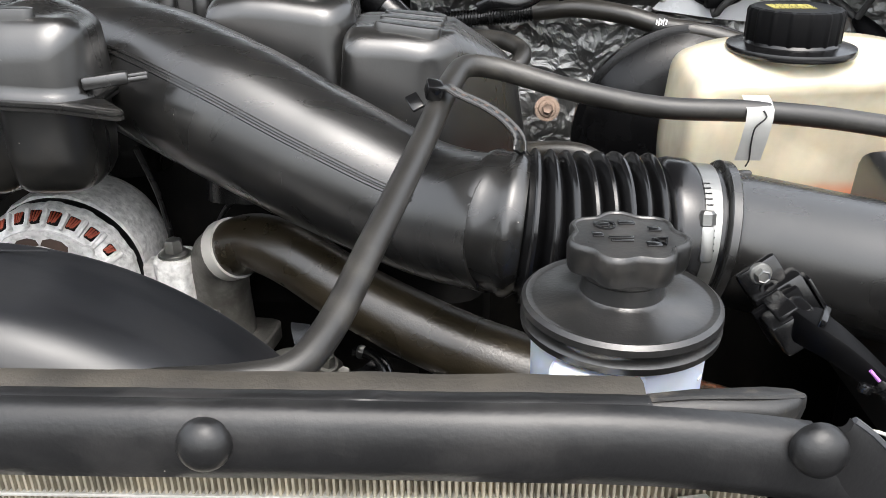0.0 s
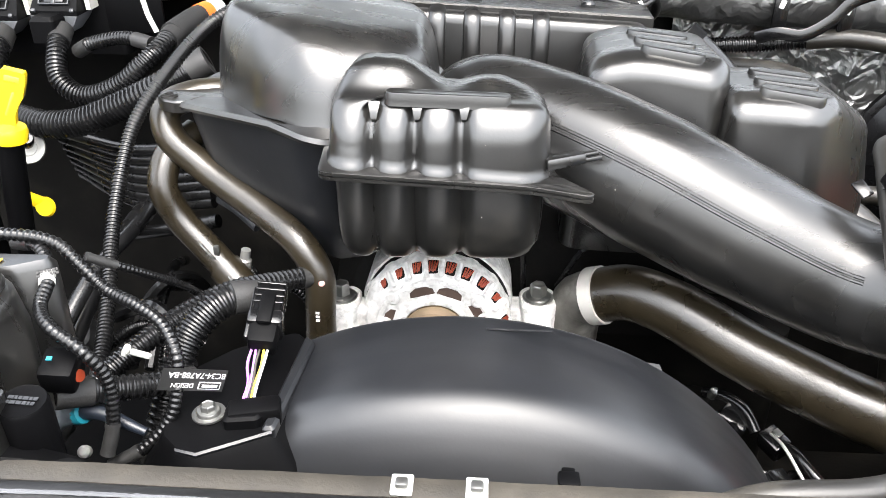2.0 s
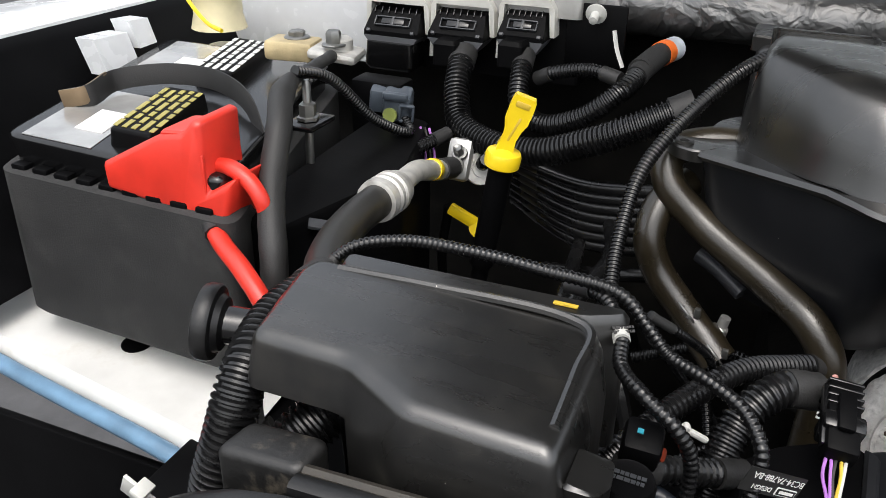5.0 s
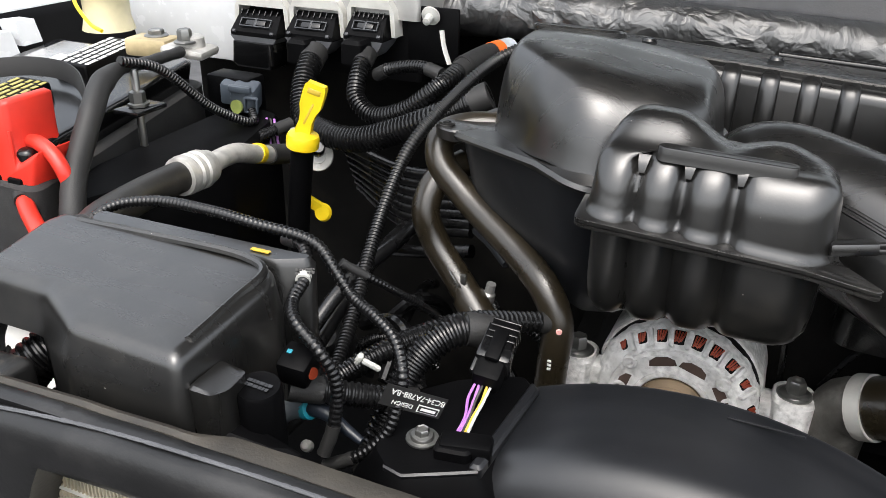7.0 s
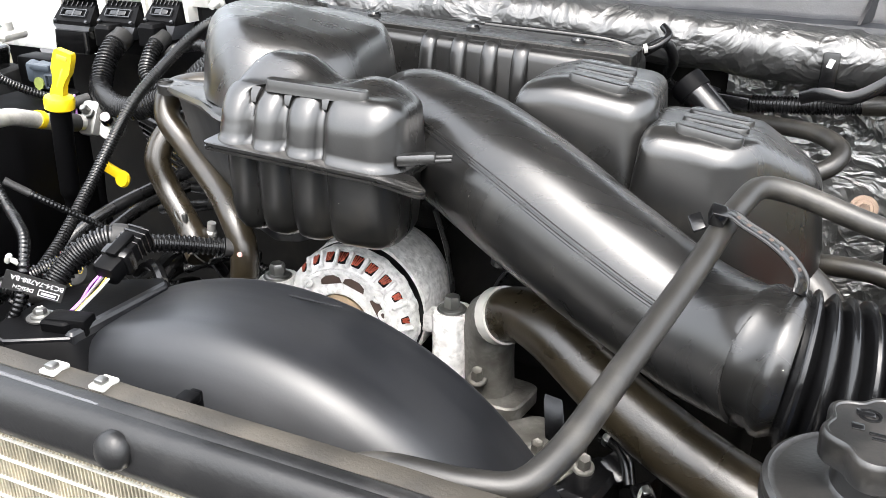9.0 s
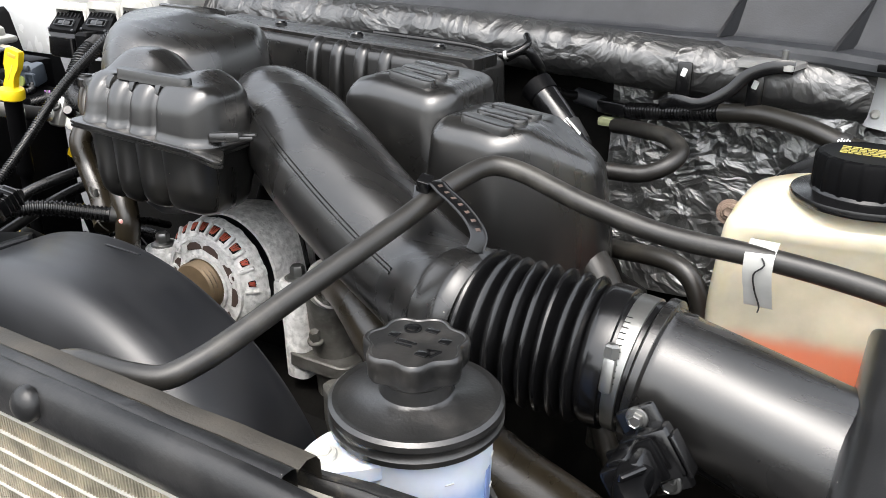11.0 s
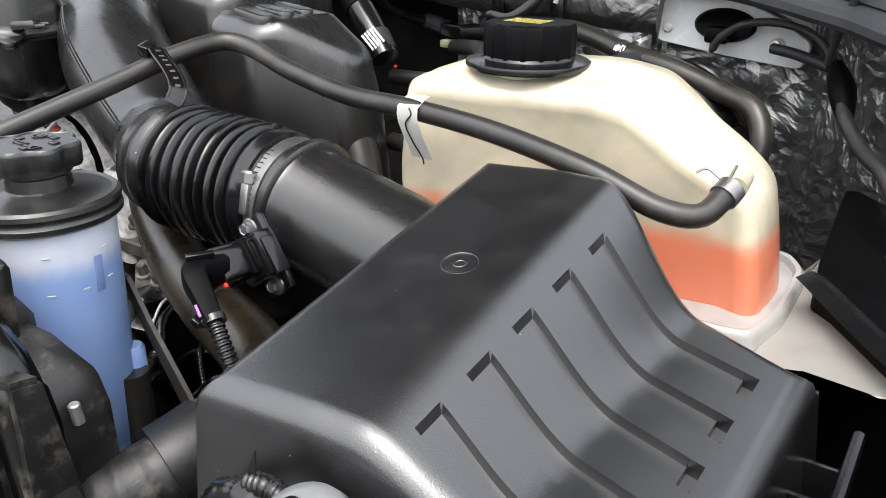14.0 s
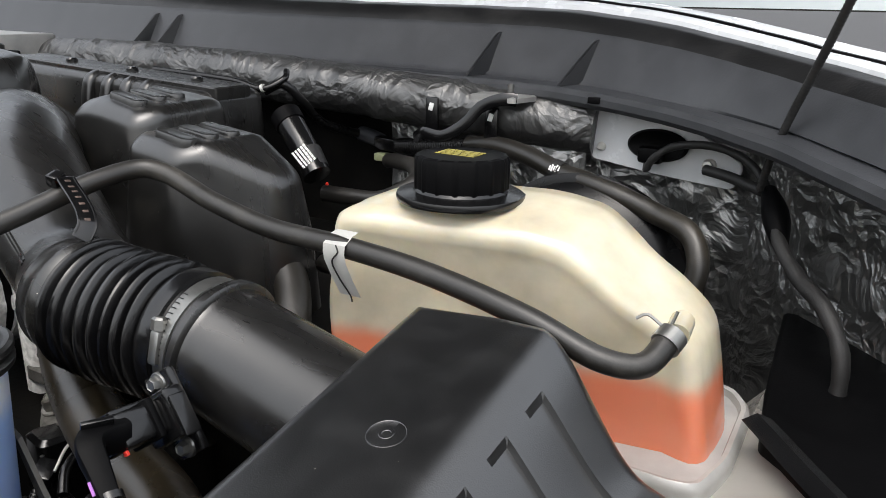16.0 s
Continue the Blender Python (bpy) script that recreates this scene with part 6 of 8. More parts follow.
part("strap_end", tube([(-1.204, 0.676, 1.3345), (-1.182, 0.686, 1.339), (-1.190, 0.730, 1.343)], 0.0064, 10, 0.004, shape=lambda f: (0.30, 1.5), power=4.0), PULLEY, bat, "rusted strap end")
rt = thing("terminal_cover", (-0.99, 0.61, 1.28), "red plastic battery terminal cover", "cover")
hood = [Vector(q) for q in ((-1.063, 1.296), (-0.985, 1.288), (-0.981, 1.275), (-0.936, 1.280), (-0.923, 1.328), (-0.950, 1.312), (-0.953, 1.336), (-0.954, 1.372), (-0.962, 1.374), (-0.975, 1.360), (-0.999, 1.356), (-1.066, 1.320))]
rings = []
for y, d in ((0.5785, 0.005), (0.580, 0.002), (0.583, 0.0), (0.632, 0.0), (0.637, 0.003)):
    rings.append([(p.x, y + 0.06 * (p.y - 1.30), p.y) for p in rounded(inset(hood, d), 0.003, 3)])
part("hood", skin(rings), RED, rt, sharp=40)
part("raised_top", moulded([(-1.000, 0.586), (-0.960, 0.586), (-0.960, 0.634), (-1.000, 0.634)], [(1.335, 0), (lambda x, y: 1.362 + 0.1 * (x + 0.95), 0), (lambda x, y: 1.364 + 0.1 * (x + 0.95), 0.002)], 0.004), RED, rt)
part("front_rib", block((0.003, 0.003, 0.050), Matrix.Translation((-0.9535, 0.5815, 1.320)), 0.001), RED, rt)

rcb = thing("red_cable", (-0.9, 0.57, 1.26), "red battery cable running to the terminal cover", "cable")
part("lower_run", tube([(-0.957, 0.585, 1.285), (-0.93, 0.565, 1.275), (-0.895, 0.545, 1.265), (-0.865, 0.53, 1.245), (-0.855, 0.525, 1.22)], 0.0085, 14), RED, rcb)
part("upper_run", tube([(-0.965, 0.605, 1.325), (-0.940, 0.600, 1.330), (-0.918, 0.596, 1.322), (-0.905, 0.594, 1.306), (-0.903, 0.596, 1.292)], 0.0075, 14), RED, rcb)
part("sleeve", tube([(-0.958, 0.586, 1.286), (-0.940, 0.571, 1.279)], 0.0095, 14, 0.004), TAPE_BLACK, rcb)
bc = thing("battery_lead", (-0.93, 0.68, 1.27), "thick black cloth-wrapped battery lead", "cable")
part("lead", tube([(-1.00, 0.885, 1.356), (-0.980, 0.80, 1.362), (-0.960, 0.735, 1.370), (-0.948, 0.698, 1.364), (-0.930, 0.665, 1.350), (-0.917, 0.632, 1.322), (-0.900, 0.598, 1.295), (-0.885, 0.575, 1.262), (-0.882, 0.565, 1.22)], lambda f, s: 0.0070 + 0.0052 * min(1, max(0, (f - 0.35) / 0.1)) + 0.0008 * noise.noise(Vector((s * 60, 0, 0))), 18), TAPE_BLACK, bc)
part("branch", corrugated([(-0.955, 0.735, 1.380), (-0.944, 0.78, 1.364), (-0.925, 0.85, 1.30), (-0.905, 0.895, 1.275), (-0.925, 0.92, 1.285)], 0.006), LOOM, bc)
jn = thing("battery_clamp", (-1.0, 0.89, 1.335), "dull brass battery clamp with bolts", "clamp")
part("jaw", block((0.062, 0.042, 0.024), Matrix.Translation((-1.068, 0.912, 1.352)) @ Euler((0, 0, 0.15)).to_matrix().to_4x4(), 0.005), mat("dull_brass", (0.52, 0.42, 0.24), 0.45, metal=0.5, vary=0.25, bump=0.3), jn)
part("lug", block((0.060, 0.052, 0.012), Matrix.Translation((-1.010, 0.915, 1.352)) @ Euler((0, 0.1, 0.2)).to_matrix().to_4x4(), 0.005), CRIMP, jn)
part("boss", lathe([(0.017, 0), (0.016, 0.012), (0.012, 0.015), (0.0005, 0.015)], (-1.008, 0.918, 1.356), (0, 0, 1), 20), CRIMP, jn)
bolt("bolt", (-1.008, 0.905, 1.365), (0, 0, 1), 0.009, 0.016, parent=jn, label="steel bolt")
bolt("bolt", (-1.066, 0.918, 1.365), (0, 0, 1), 0.010, 0.008, parent=jn)
sd = thing("hold_down_stud", (-0.954, 0.753, 1.27), "zinc hold-down stud and nut beside the battery", "stud")
part("rod", lathe([(0.0045, 0), (0.0045, 0.094), (0.003, 0.097), (0.0005, 0.097)], (-0.954, 0.753, 1.27), (0, 0, 1), 16), STEEL, sd)
part("nut", lathe([(0.012, 0.056), (0.012, 0.059), (0.009, 0.060), (0.009, 0.072), (0.006, 0.074)], (-0.954, 0.753, 1.27), (0, 0, 1), 6), STEEL, sd)
part("bracket", block((0.035, 0.05, 0.006), Matrix.Translation((-0.955, 0.756, 1.322)), 0.002), GLOSSY, sd)

tr = thing("battery_tray", (-0.92, 0.75, 1.05), "black plastic battery tray wall", "tray")
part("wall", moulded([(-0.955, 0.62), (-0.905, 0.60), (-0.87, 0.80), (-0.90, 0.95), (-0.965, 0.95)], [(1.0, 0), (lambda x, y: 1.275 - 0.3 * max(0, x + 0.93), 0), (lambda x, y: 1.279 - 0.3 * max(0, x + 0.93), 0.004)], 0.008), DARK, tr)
part("clip", block((0.03, 0.014, 0.004), Matrix.Translation((-0.882, 0.655, 1.262)) @ Euler((0.2, 0.2, 0.5)).to_matrix().to_4x4(), 0.001), COWL, tr)

wb = thing("washer_bottle", (-1.28, 1.05, 1.10), "pale washer bottle neck with a yellow tag", "bottle")
part("body", moulded([(-1.34, 1.00), (-1.22, 1.00), (-1.22, 1.12), (-1.34, 1.12)], lid_levels(1.08, 1.300, 0.03, 0.006), 0.03), mat("milky_bottle", (0.72, 0.66, 0.50), 0.4, vary=0.08), wb)
part("neck", lathe([(0.040, 0), (0.035, 0.02), (0.035, 0.05), (0.038, 0.055), (0.036, 0.062), (0.0005, 0.064)], (-1.28, 1.05, 1.33), (0, 0, 1), 28), mat("ivory_plastic", (0.78, 0.70, 0.45), 0.4, vary=0.08), wb)
part("tag", tube([(-1.31, 1.02, 1.385), (-1.29, 1.0, 1.375), (-1.25, 0.985, 1.35), (-1.22, 0.975, 1.345)], 0.003, 6), YELLOW, wb, "yellow tether")

# ---- control unit with three connectors ----
ecu = thing("engine_control_unit", (-0.90, 1.07, 1.33), "silver engine control unit with black connectors", "control unit")
part("housing", moulded([(-1.04, 1.075), (-0.755, 1.075), (-0.755, 1.20), (-1.04, 1.20)], lid_levels(1.385, 1.43, 0.006), 0.01), ALU, ecu)
part("lower_shell", moulded([(-1.04, 1.085), (-0.755, 1.085), (-0.755, 1.20), (-1.04, 1.20)], [(1.30, 0), (1.385, 0)], 0.01), DARK, ecu)
for x, z, wt, wl2, loomed in ((-1.000, 1.350, 0.070, 0.078, False), (-0.908, 1.3555, 0.066, 0.076, True), (-0.822, 1.363, 0.052, 0.060, True)):
    fr_ = [(-0.5 * wt - 0.012, -0.045), (-0.5 * wt - 0.010, 0.022), (-0.5 * wt - 0.002, 0.036), (0.5 * wt + 0.002, 0.036), (0.5 * wt + 0.010, 0.022), (0.5 * wt + 0.012, -0.012), (0.5 * wt + 0.006, -0.012), (0.5 * wt + 0.003, 0.024), (-0.5 * wt - 0.003, 0.024), (-0.5 * wt - 0.006, -0.045)]
    part("guard", skin([[(x + a, y, z + 0.012 + b) for a, b in fr_] for y in (1.062, 1.092)]), TUBE, ecu, "pale metal guard round a socket", sharp=30)
    body = [[(-0.5 * wt, 1.066, 0.028), (0.5 * wt, 1.066, 0.028), (0.5 * wt, 1.09, 0.028), (-0.5 * wt, 1.09, 0.028)],
            [(-0.5 * wt, 1.060, 0.026), (0.5 * wt, 1.060, 0.026), (0.5 * wt, 1.09, 0.026), (-0.5 * wt, 1.09, 0.026)],
            [(-0.5 * wl2, 1.040, 0.003), (0.5 * wl2, 1.040, 0.003), (0.5 * wl2, 1.09, 0.003), (-0.5 * wl2, 1.09, 0.003)],
            [(-0.5 * wl2, 1.040, -0.003), (0.5 * wl2, 1.040, -0.003), (0.5 * wl2, 1.09, -0.003), (-0.5 * wl2, 1.09, -0.003)]]
    c = part("connector", skin([[(x + a, y, z + b) for a, y, b in r_] for r_ in body]), DARK, ecu, "black multi-pin connector", sharp=30)
    skirt = [[(-0.5 * wl2, 1.0385, -0.003), (0.5 * wl2, 1.0385, -0.003), (0.5 * wl2, 1.086, -0.003), (-0.5 * wl2, 1.086, -0.003)],
             [(-0.40 * wl2, 1.040, -0.013), (0.40 * wl2, 1.040, -0.013), (0.40 * wl2, 1.084, -0.013), (-0.40 * wl2, 1.084, -0.013)],
             [(-0.22 * wl2, 1.043, -0.026), (0.22 * wl2, 1.043, -0.026), (0.22 * wl2, 1.08, -0.026), (-0.22 * wl2, 1.08, -0.026)]]
    part("skirt", skin([[(x + a, y, z + b) for a, y, b in r_] for r_ in skirt]), SKIRT, c, "grey tapering skirt", sharp=30)
    up_ = Matrix.Translation((x, 1.0490, z + 0.0145)) @ Euler((radians(-41), 0, radians(2))).to_matrix().to_4x4()
    for dx, dz, w, h in ((0, 0.006, 0.70 * wt, 0.0016), (0, -0.006, 0.70 * wt, 0.0016), (-0.35 * wt, 0, 0.0016, 0.0134), (0.35 * wt, 0, 0.0016, 0.0134), (0.0, 0.0005, 0.0035, 0.013)):
        part("latch_bar", block((w, 0.004, h), up_ @ Matrix.Translation((dx, -0.001, dz)), 0.0005), COWL, c)
    part("latch", block((0.46 * wt, 0.004, 0.008), up_ @ Matrix.Translation((0, -0.0005, 0)), 0.001), GLOSSY, c)
    for k in range(7):
        part("slat", block((0.0012, 0.003, 0.009), up_ @ Matrix.Translation((-0.42 * wt + 0.14 * wt * k, -0.0005, 0.0165)), 0.0003), GLOSSY, c)
    for k in (-1, 1):
        part("tooth", block((0.005, 0.004, 0.004), up_ @ Matrix.Translation((k * 0.40 * wl2, -0.001, -0.0150)), 0.0005), COWL, c)
    if loomed:
        part("hood", moulded([(x - 0.020, 1.012), (x + 0.012, 1.012), (x + 0.014, 1.045), (x - 0.020, 1.045)], [(z - 0.030, 0), (z - 0.004, 0), (z + 0.001, 0.004)], 0.006), DARK, c)
    else:
        part("cover", moulded([(x - 0.035, 1.030), (x + 0.036, 1.030), (x + 0.034, 1.08), (x - 0.033, 1.08)], [(z - 0.046, 0.004), (z - 0.040, 0.0), (z - 0.010, 0.002)], 0.008), GLOSSY, c)
part("stud", lathe([(0.013, 0), (0.013, 0.003), (0.006, 0.005), (0.005, 0.018), (0.0005, 0.019)], (-0.737, 1.075, 1.396), (0, -0.8, -0.3), 18), WHITE, ecu, "pale stud")
part("side_plate", box((-0.775, 1.082, 1.33), (-0.700, 1.088, 1.405), 0.002), DARK, ecu, "black side plate")
gc = thing("grey_connector", (-0.94, 0.92, 1.26), "grey plug with a yellow-green insert", "connector")
m = Matrix.Translation((-0.934, 0.925, 1.297)) @ Euler((0.2, 0.1, 0.3)).to_matrix().to_4x4()
GREYP = mat("blue_grey_plastic", (0.055, 0.068, 0.085), 0.45, vary=0.15)
part("body", block((0.034, 0.036, 0.036), m, 0.006), GREYP, gc)
part("lever", block((0.030, 0.008, 0.010), m @ Matrix.Translation((-0.002, -0.018, 0.019)), 0.003), GREYP, gc)
for dx, dz, w, h in ((0.013, 0.010, 0.016, 0.003), (0.013, -0.010, 0.016, 0.003), (0.021, 0, 0.003, 0.020), (0.005, 0, 0.003, 0.020)):
    part("lock_frame", block((w, 0.006, h), m @ Matrix.Translation((dx, -0.0205, dz)), 0.001), GREYP, gc)
part("socket", block((0.026, 0.020, 0.030), m @ Matrix.Translation((-0.022, 0.006, 0.0)), 0.004), GREYP, gc)
part("insert", lathe([(0.009, 0), (0.009, 0.003), (0.0005, 0.003)], m @ Vector((-0.006, -0.019, -0.006)), (0, -1, 0.1), 16), mat("lime_plastic", (0.22, 0.26, 0.07), 0.4), gc)
part("base", block((0.07, 0.04, 0.07), Matrix.Translation((-0.965, 0.945, 1.285)), 0.006), DARK, gc)
for i, mm in enumerate((VIOLET, HOSE, VIOLET)):
    part("wire", tube([(-0.905 + 0.006 * i, 0.925, 1.272), (-0.895 + 0.006 * i, 0.915, 1.255), (-0.890 + 0.006 * i, 0.91, 1.235)], 0.0018, 6), mm, gc)


def loom(ctrl, r, label, pitch=0.0042, material=None, group="wiring looms"):
    lm = thing("wiring_loom", ctrl[-1], label, "wiring loom", group=group)
    part("sleeve", corrugated(ctrl, r, pitch), material or LOOM, lm)
    pts_, _ = curve_points(ctrl, 0.006)
    for run in (pts_[:5], pts_[-5:]):
        part("tape_wrap", tube([tuple(q) for q in run], lambda f, q: r * 1.06 + 0.0005 * noise.noise(Vector((q * 200, r * 90, 0))), 16, 0.003), TAPE_BLACK, lm, "black cloth tape")
    return lm


loom([(-0.893, 1.035, 1.338), (-0.885, 0.998, 1.322), (-0.877, 0.972, 1.300), (-0.860, 0.945, 1.277), (-0.80, 0.912, 1.268), (-0.745, 0.898, 1.275), (-0.70, 0.895, 1.292), (-0.655, 0.896, 1.313), (-0.59, 0.915, 1.345)], 0.0165, "thick black corrugated wiring loom", 0.0055)
loom([(-0.812, 1.035, 1.345), (-0.806, 1.00, 1.328), (-0.797, 0.975, 1.300), (-0.766, 0.965, 1.284), (-0.72, 0.965, 1.298), (-0.680, 0.975, 1.330), (-0.664, 1.03, 1.348)], 0.0125, "black corrugated wiring loom in a loop", 0.005)
ol = thing("taped_loom_end", (-0.65, 1.09, 1.33), "loom end wrapped in orange and white tape", "wiring loom")
part("black_wrap", tube([(-0.668, 1.02, 1.346), (-0.660, 1.07, 1.350), (-0.657, 1.095, 1.350)], 0.0145, 16), TAPE_BLACK, ol)
part("orange_band", tube([(-0.657, 1.094, 1.350), (-0.653, 1.112, 1.350)], 0.0155, 18, 0.003), ORANGE, ol, "orange tape")
part("white_band", tube([(-0.653, 1.112, 1.350), (-0.646, 1.135, 1.350)], 0.0152, 18, 0.003), mat("faded_blue_tape", (0.42, 0.46, 0.50), 0.5), ol, "pale tape")
loom([(-0.79, 1.02, 1.322), (-0.765, 1.01, 1.335), (-0.72, 1.005, 1.344), (-0.685, 0.995, 1.340)], 0.0085, "thin black corrugated loom branch")
solo("cable_tie", tube([(-0.690, 1.03, 1.345), (-0.700, 1.035, 1.365), (-0.706, 1.04, 1.385)], 0.004, 6, 0.004, shape=lambda f: (1, 0.4)), WHITE, "white plastic cable tie end", "cable tie")
loom([(-0.87, 0.93, 1.268), (-0.885, 0.90, 1.262), (-0.905, 0.86, 1.25), (-0.91, 0.82, 1.225)], 0.008, "thin black loom over the refrigerant pipe")
loom([(-0.50, 0.86, 1.430), (-0.545, 0.815, 1.412), (-0.585, 0.785, 1.372), (-0.612, 0.752, 1.330), (-0.618, 0.715, 1.290), (-0.615, 0.675, 1.255), (-0.600, 0.61, 1.215), (-0.585, 0.54, 1.185)], 0.0068, "long straight black corrugated hose", 0.0036)
loom([(-0.80, 0.50, 1.30), (-0.785, 0.528, 1.318), (-0.747, 0.540, 1.327), (-0.69, 0.536, 1.332), (-0.640, 0.531, 1.332), (-0.585, 0.534, 1.324), (-0.565, 0.528, 1.308), (-0.548, 0.522, 1.294), (-0.520, 0.506, 1.292), (-0.497, 0.492, 1.286), (-0.484, 0.477, 1.272), (-0.484, 0.471, 1.253), (-0.489, 0.462, 1.230), (-0.504, 0.453, 1.213), (-0.530, 0.446, 1.198)], 0.0048, "thin corrugated wiring loom across the box", 0.0042)
loom([(-0.625, 0.552, 1.312), (-0.595, 0.532, 1.320), (-0.578, 0.508, 1.312), (-0.572, 0.480, 1.306), (-0.553, 0.455, 1.306), (-0.532, 0.448, 1.294), (-0.521, 0.450, 1.272), (-0.522, 0.446, 1.235), (-0.527, 0.44, 1.215)], 0.0048, "thin corrugated wiring loom hanging beside the box", 0.0042)
loom([(-0.565, 0.536, 1.312), (-0.540, 0.560, 1.286), (-0.525, 0.60, 1.250), (-0.52, 0.64, 1.21)], 0.0034, "slim corrugated loom going down", 0.0036)
loom([(-0.43, 0.70, 1.205), (-0.46, 0.675, 1.212), (-0.50, 0.63, 1.225), (-0.535, 0.575, 1.225), (-0.57, 0.52, 1.21), (-0.60, 0.48, 1.18)], 0.0098, "black corrugated loom below the heater hoses", 0.005)
loom([(-0.452, 0.575, 1.258), (-0.475, 0.560, 1.263), (-0.497, 0.535, 1.248), (-0.508, 0.505, 1.215), (-0.515, 0.48, 1.17)], 0.0125, "thick taped loom to the connector", 0.0055)
loom([(-0.56, 0.45, 1.255), (-0.535, 0.47, 1.245), (-0.51, 0.49, 1.235), (-0.49, 0.51, 1.225)], 0.0095, "short black loom among the connectors", 0.005)
for i, pts_ in enumerate(([(-0.66, 0.90, 1.20), (-0.64, 0.80, 1.21), (-0.66, 0.70, 1.19), (-0.68, 0.6, 1.13)], [(-0.70, 0.95, 1.16), (-0.68, 0.80, 1.17), (-0.67, 0.66, 1.14)], [(-0.73, 0.90, 1.13), (-0.65, 0.86, 1.16), (-0.58, 0.85, 1.18)])):
    solo("hose", tube(pts_, 0.008, 12), LOOM, "thin black hose deep in the engine bay", "hose", group="deep hoses")
for i in range(7):
    z = 1.245 - 0.012 * i
    solo("ribbon_cable", tube([(-0.80, 0.95 + 0.006 * i, z), (-0.70, 0.925, z - 0.012), (-0.60, 0.90, z + 0.006)], 0.0075, 10), LOOM, "black taped cable run below the loom", "cable", group="taped cables")

for nm, ctrl, lbl in (("heater_hose", [(-0.53, 0.82, 1.342), (-0.57, 0.808, 1.342), (-0.595, 0.795, 1.332), (-0.592, 0.782, 1.310), (-0.556, 0.770, 1.280), (-0.490, 0.735, 1.250), (-0.451, 0.707, 1.232), (-0.434, 0.697, 1.205), (-0.434, 0.691, 1.160), (-0.436, 0.686, 1.06)], "brown-black bent heater hose with a pink dot"),
                      ("heater_hose", [(-0.575, 0.81, 1.302), (-0.594, 0.785, 1.290), (-0.600, 0.765, 1.262), (-0.588, 0.762, 1.230), (-0.556, 0.750, 1.198), (-0.524, 0.732, 1.173)], "short brown-black curved heater hose")):
    hh = thing(nm, ctrl[-1], lbl, "hose", group="heater hoses")
    part("hose", tube(ctrl, 0.0148, 20), BROWN, hh)
    if "pink" in lbl:
        for k in range(3):
            part("print", block((0.0035, 0.0008, 0.0022), Matrix.Translation((-0.4335, 0.6768, 1.176 - 0.0042 * k)) @ Euler((0, 0.1, 0)).to_matrix().to_4x4(), 0), PAPER, hh)
        part("dot", lathe([(0.0005, 0.001), (0.0025, 0.0008), (0.003, 0)], (-0.4285, 0.6828, 1.205), (0.3, -1, 0.15), 10), mat("pink_paint", (0.7, 0.35, 0.32), 0.5), hh)
    else:
        for q in ((-0.554, 0.749, 1.197), (-0.524, 0.731, 1.172)):
            tq = Vector((-0.66, -0.39, -0.58)).normalized()
            uq = tq.orthogonal().normalized()
            loop = [Vector(q) + 0.0178 * (math.cos(k * 0.5236) * uq + math.sin(k * 0.5236) * tq.cross(uq)) for k in range(12)]
            part("clamp", tube(loop, 0.0011, 6, 0.003), STEEL, hh, "wire hose clamp")
            part("clamp_ear", block((0.006, 0.005, 0.010), Matrix.Translation(Vector(q) + Vector((0.010, -0.013, 0.010))), 0.0015), STEEL, hh)
        part("cuff", tube([(-0.540, 0.741, 1.185), (-0.518, 0.7275, 1.167)], 0.0172, 20, 0.004), BROWN, hh)
vt = thing("vacuum_tube", (-0.53, 0.76, 1.18), "grey stub with a small brass valve", "valve")
part("stub", tube([(-0.555, 0.80, 1.235), (-0.535, 0.79, 1.228), (-0.51, 0.775, 1.215)], 0.008, 12), COWL, vt)
part("valve", lathe([(0.007, 0), (0.007, 0.016), (0.005, 0.018), (0.005, 0.028)], (-0.525, 0.752, 1.172), (0.2, 0, 1), 12), ALU, vt)

# ---- shroud bracket with connector and tag ----
br = thing("shroud_bracket", (-0.47, 0.50, 1.20), "black plastic shroud bracket with a bolt", "bracket")
part("plate", moulded([(-0.492, 0.446), (-0.474, 0.430), (-0.461, 0.427), (-0.416, 0.452), (-0.408, 0.553), (-0.425, 0.572), (-0.47, 0.545), (-0.492, 0.52)], [(1.12, -0.045), (1.17, -0.030), (1.205, -0.014), (1.220, -0.003), (1.227, 0), (1.229, 0.002)], 0.006), DARK, br)
part("lip", skin([[(x, y, 1.226), (x + 0.0005, y - 0.0008, 1.2295), (x, y + 0.0006, 1.2308), (x - 0.0005, y + 0.002, 1.228)] for x, y in ((-0.476, 0.431), (-0.461, 0.4275), (-0.440, 0.439), (-0.417, 0.452))]), SHROUD, br)
part("wall", moulded([(-0.424, 0.452), (-0.415, 0.452), (-0.407, 0.553), (-0.416, 0.562)], [(1.20, 0), (1.231, 0), (1.2335, 0.002)], 0.003), SHROUD, br)
part("step", moulded([(-0.450, 0.452), (-0.426, 0.456), (-0.423, 0.474), (-0.452, 0.470)], [(1.226, 0), (1.236, 0), (1.238, 0.002)], 0.004), DARK, br)
bolt("bolt", (-0.464, 0.467, 1.2330), (0, 0, 1), 0.0052, 0.006, washer=0.0115, parent=br, label="zinc bolt on a wide washer", material=STEEL)
cn = thing("harness_connector", (-0.44, 0.53, 1.24), "black harness connector with violet and yellow wires", "connector")
m = Matrix.Translation((-0.4385, 0.540, 1.262)) @ Euler((radians(20), radians(6), radians(4))).to_matrix().to_4x4()
part("body", block((0.021, 0.056, 0.020), m, 0.004), DARK, cn)
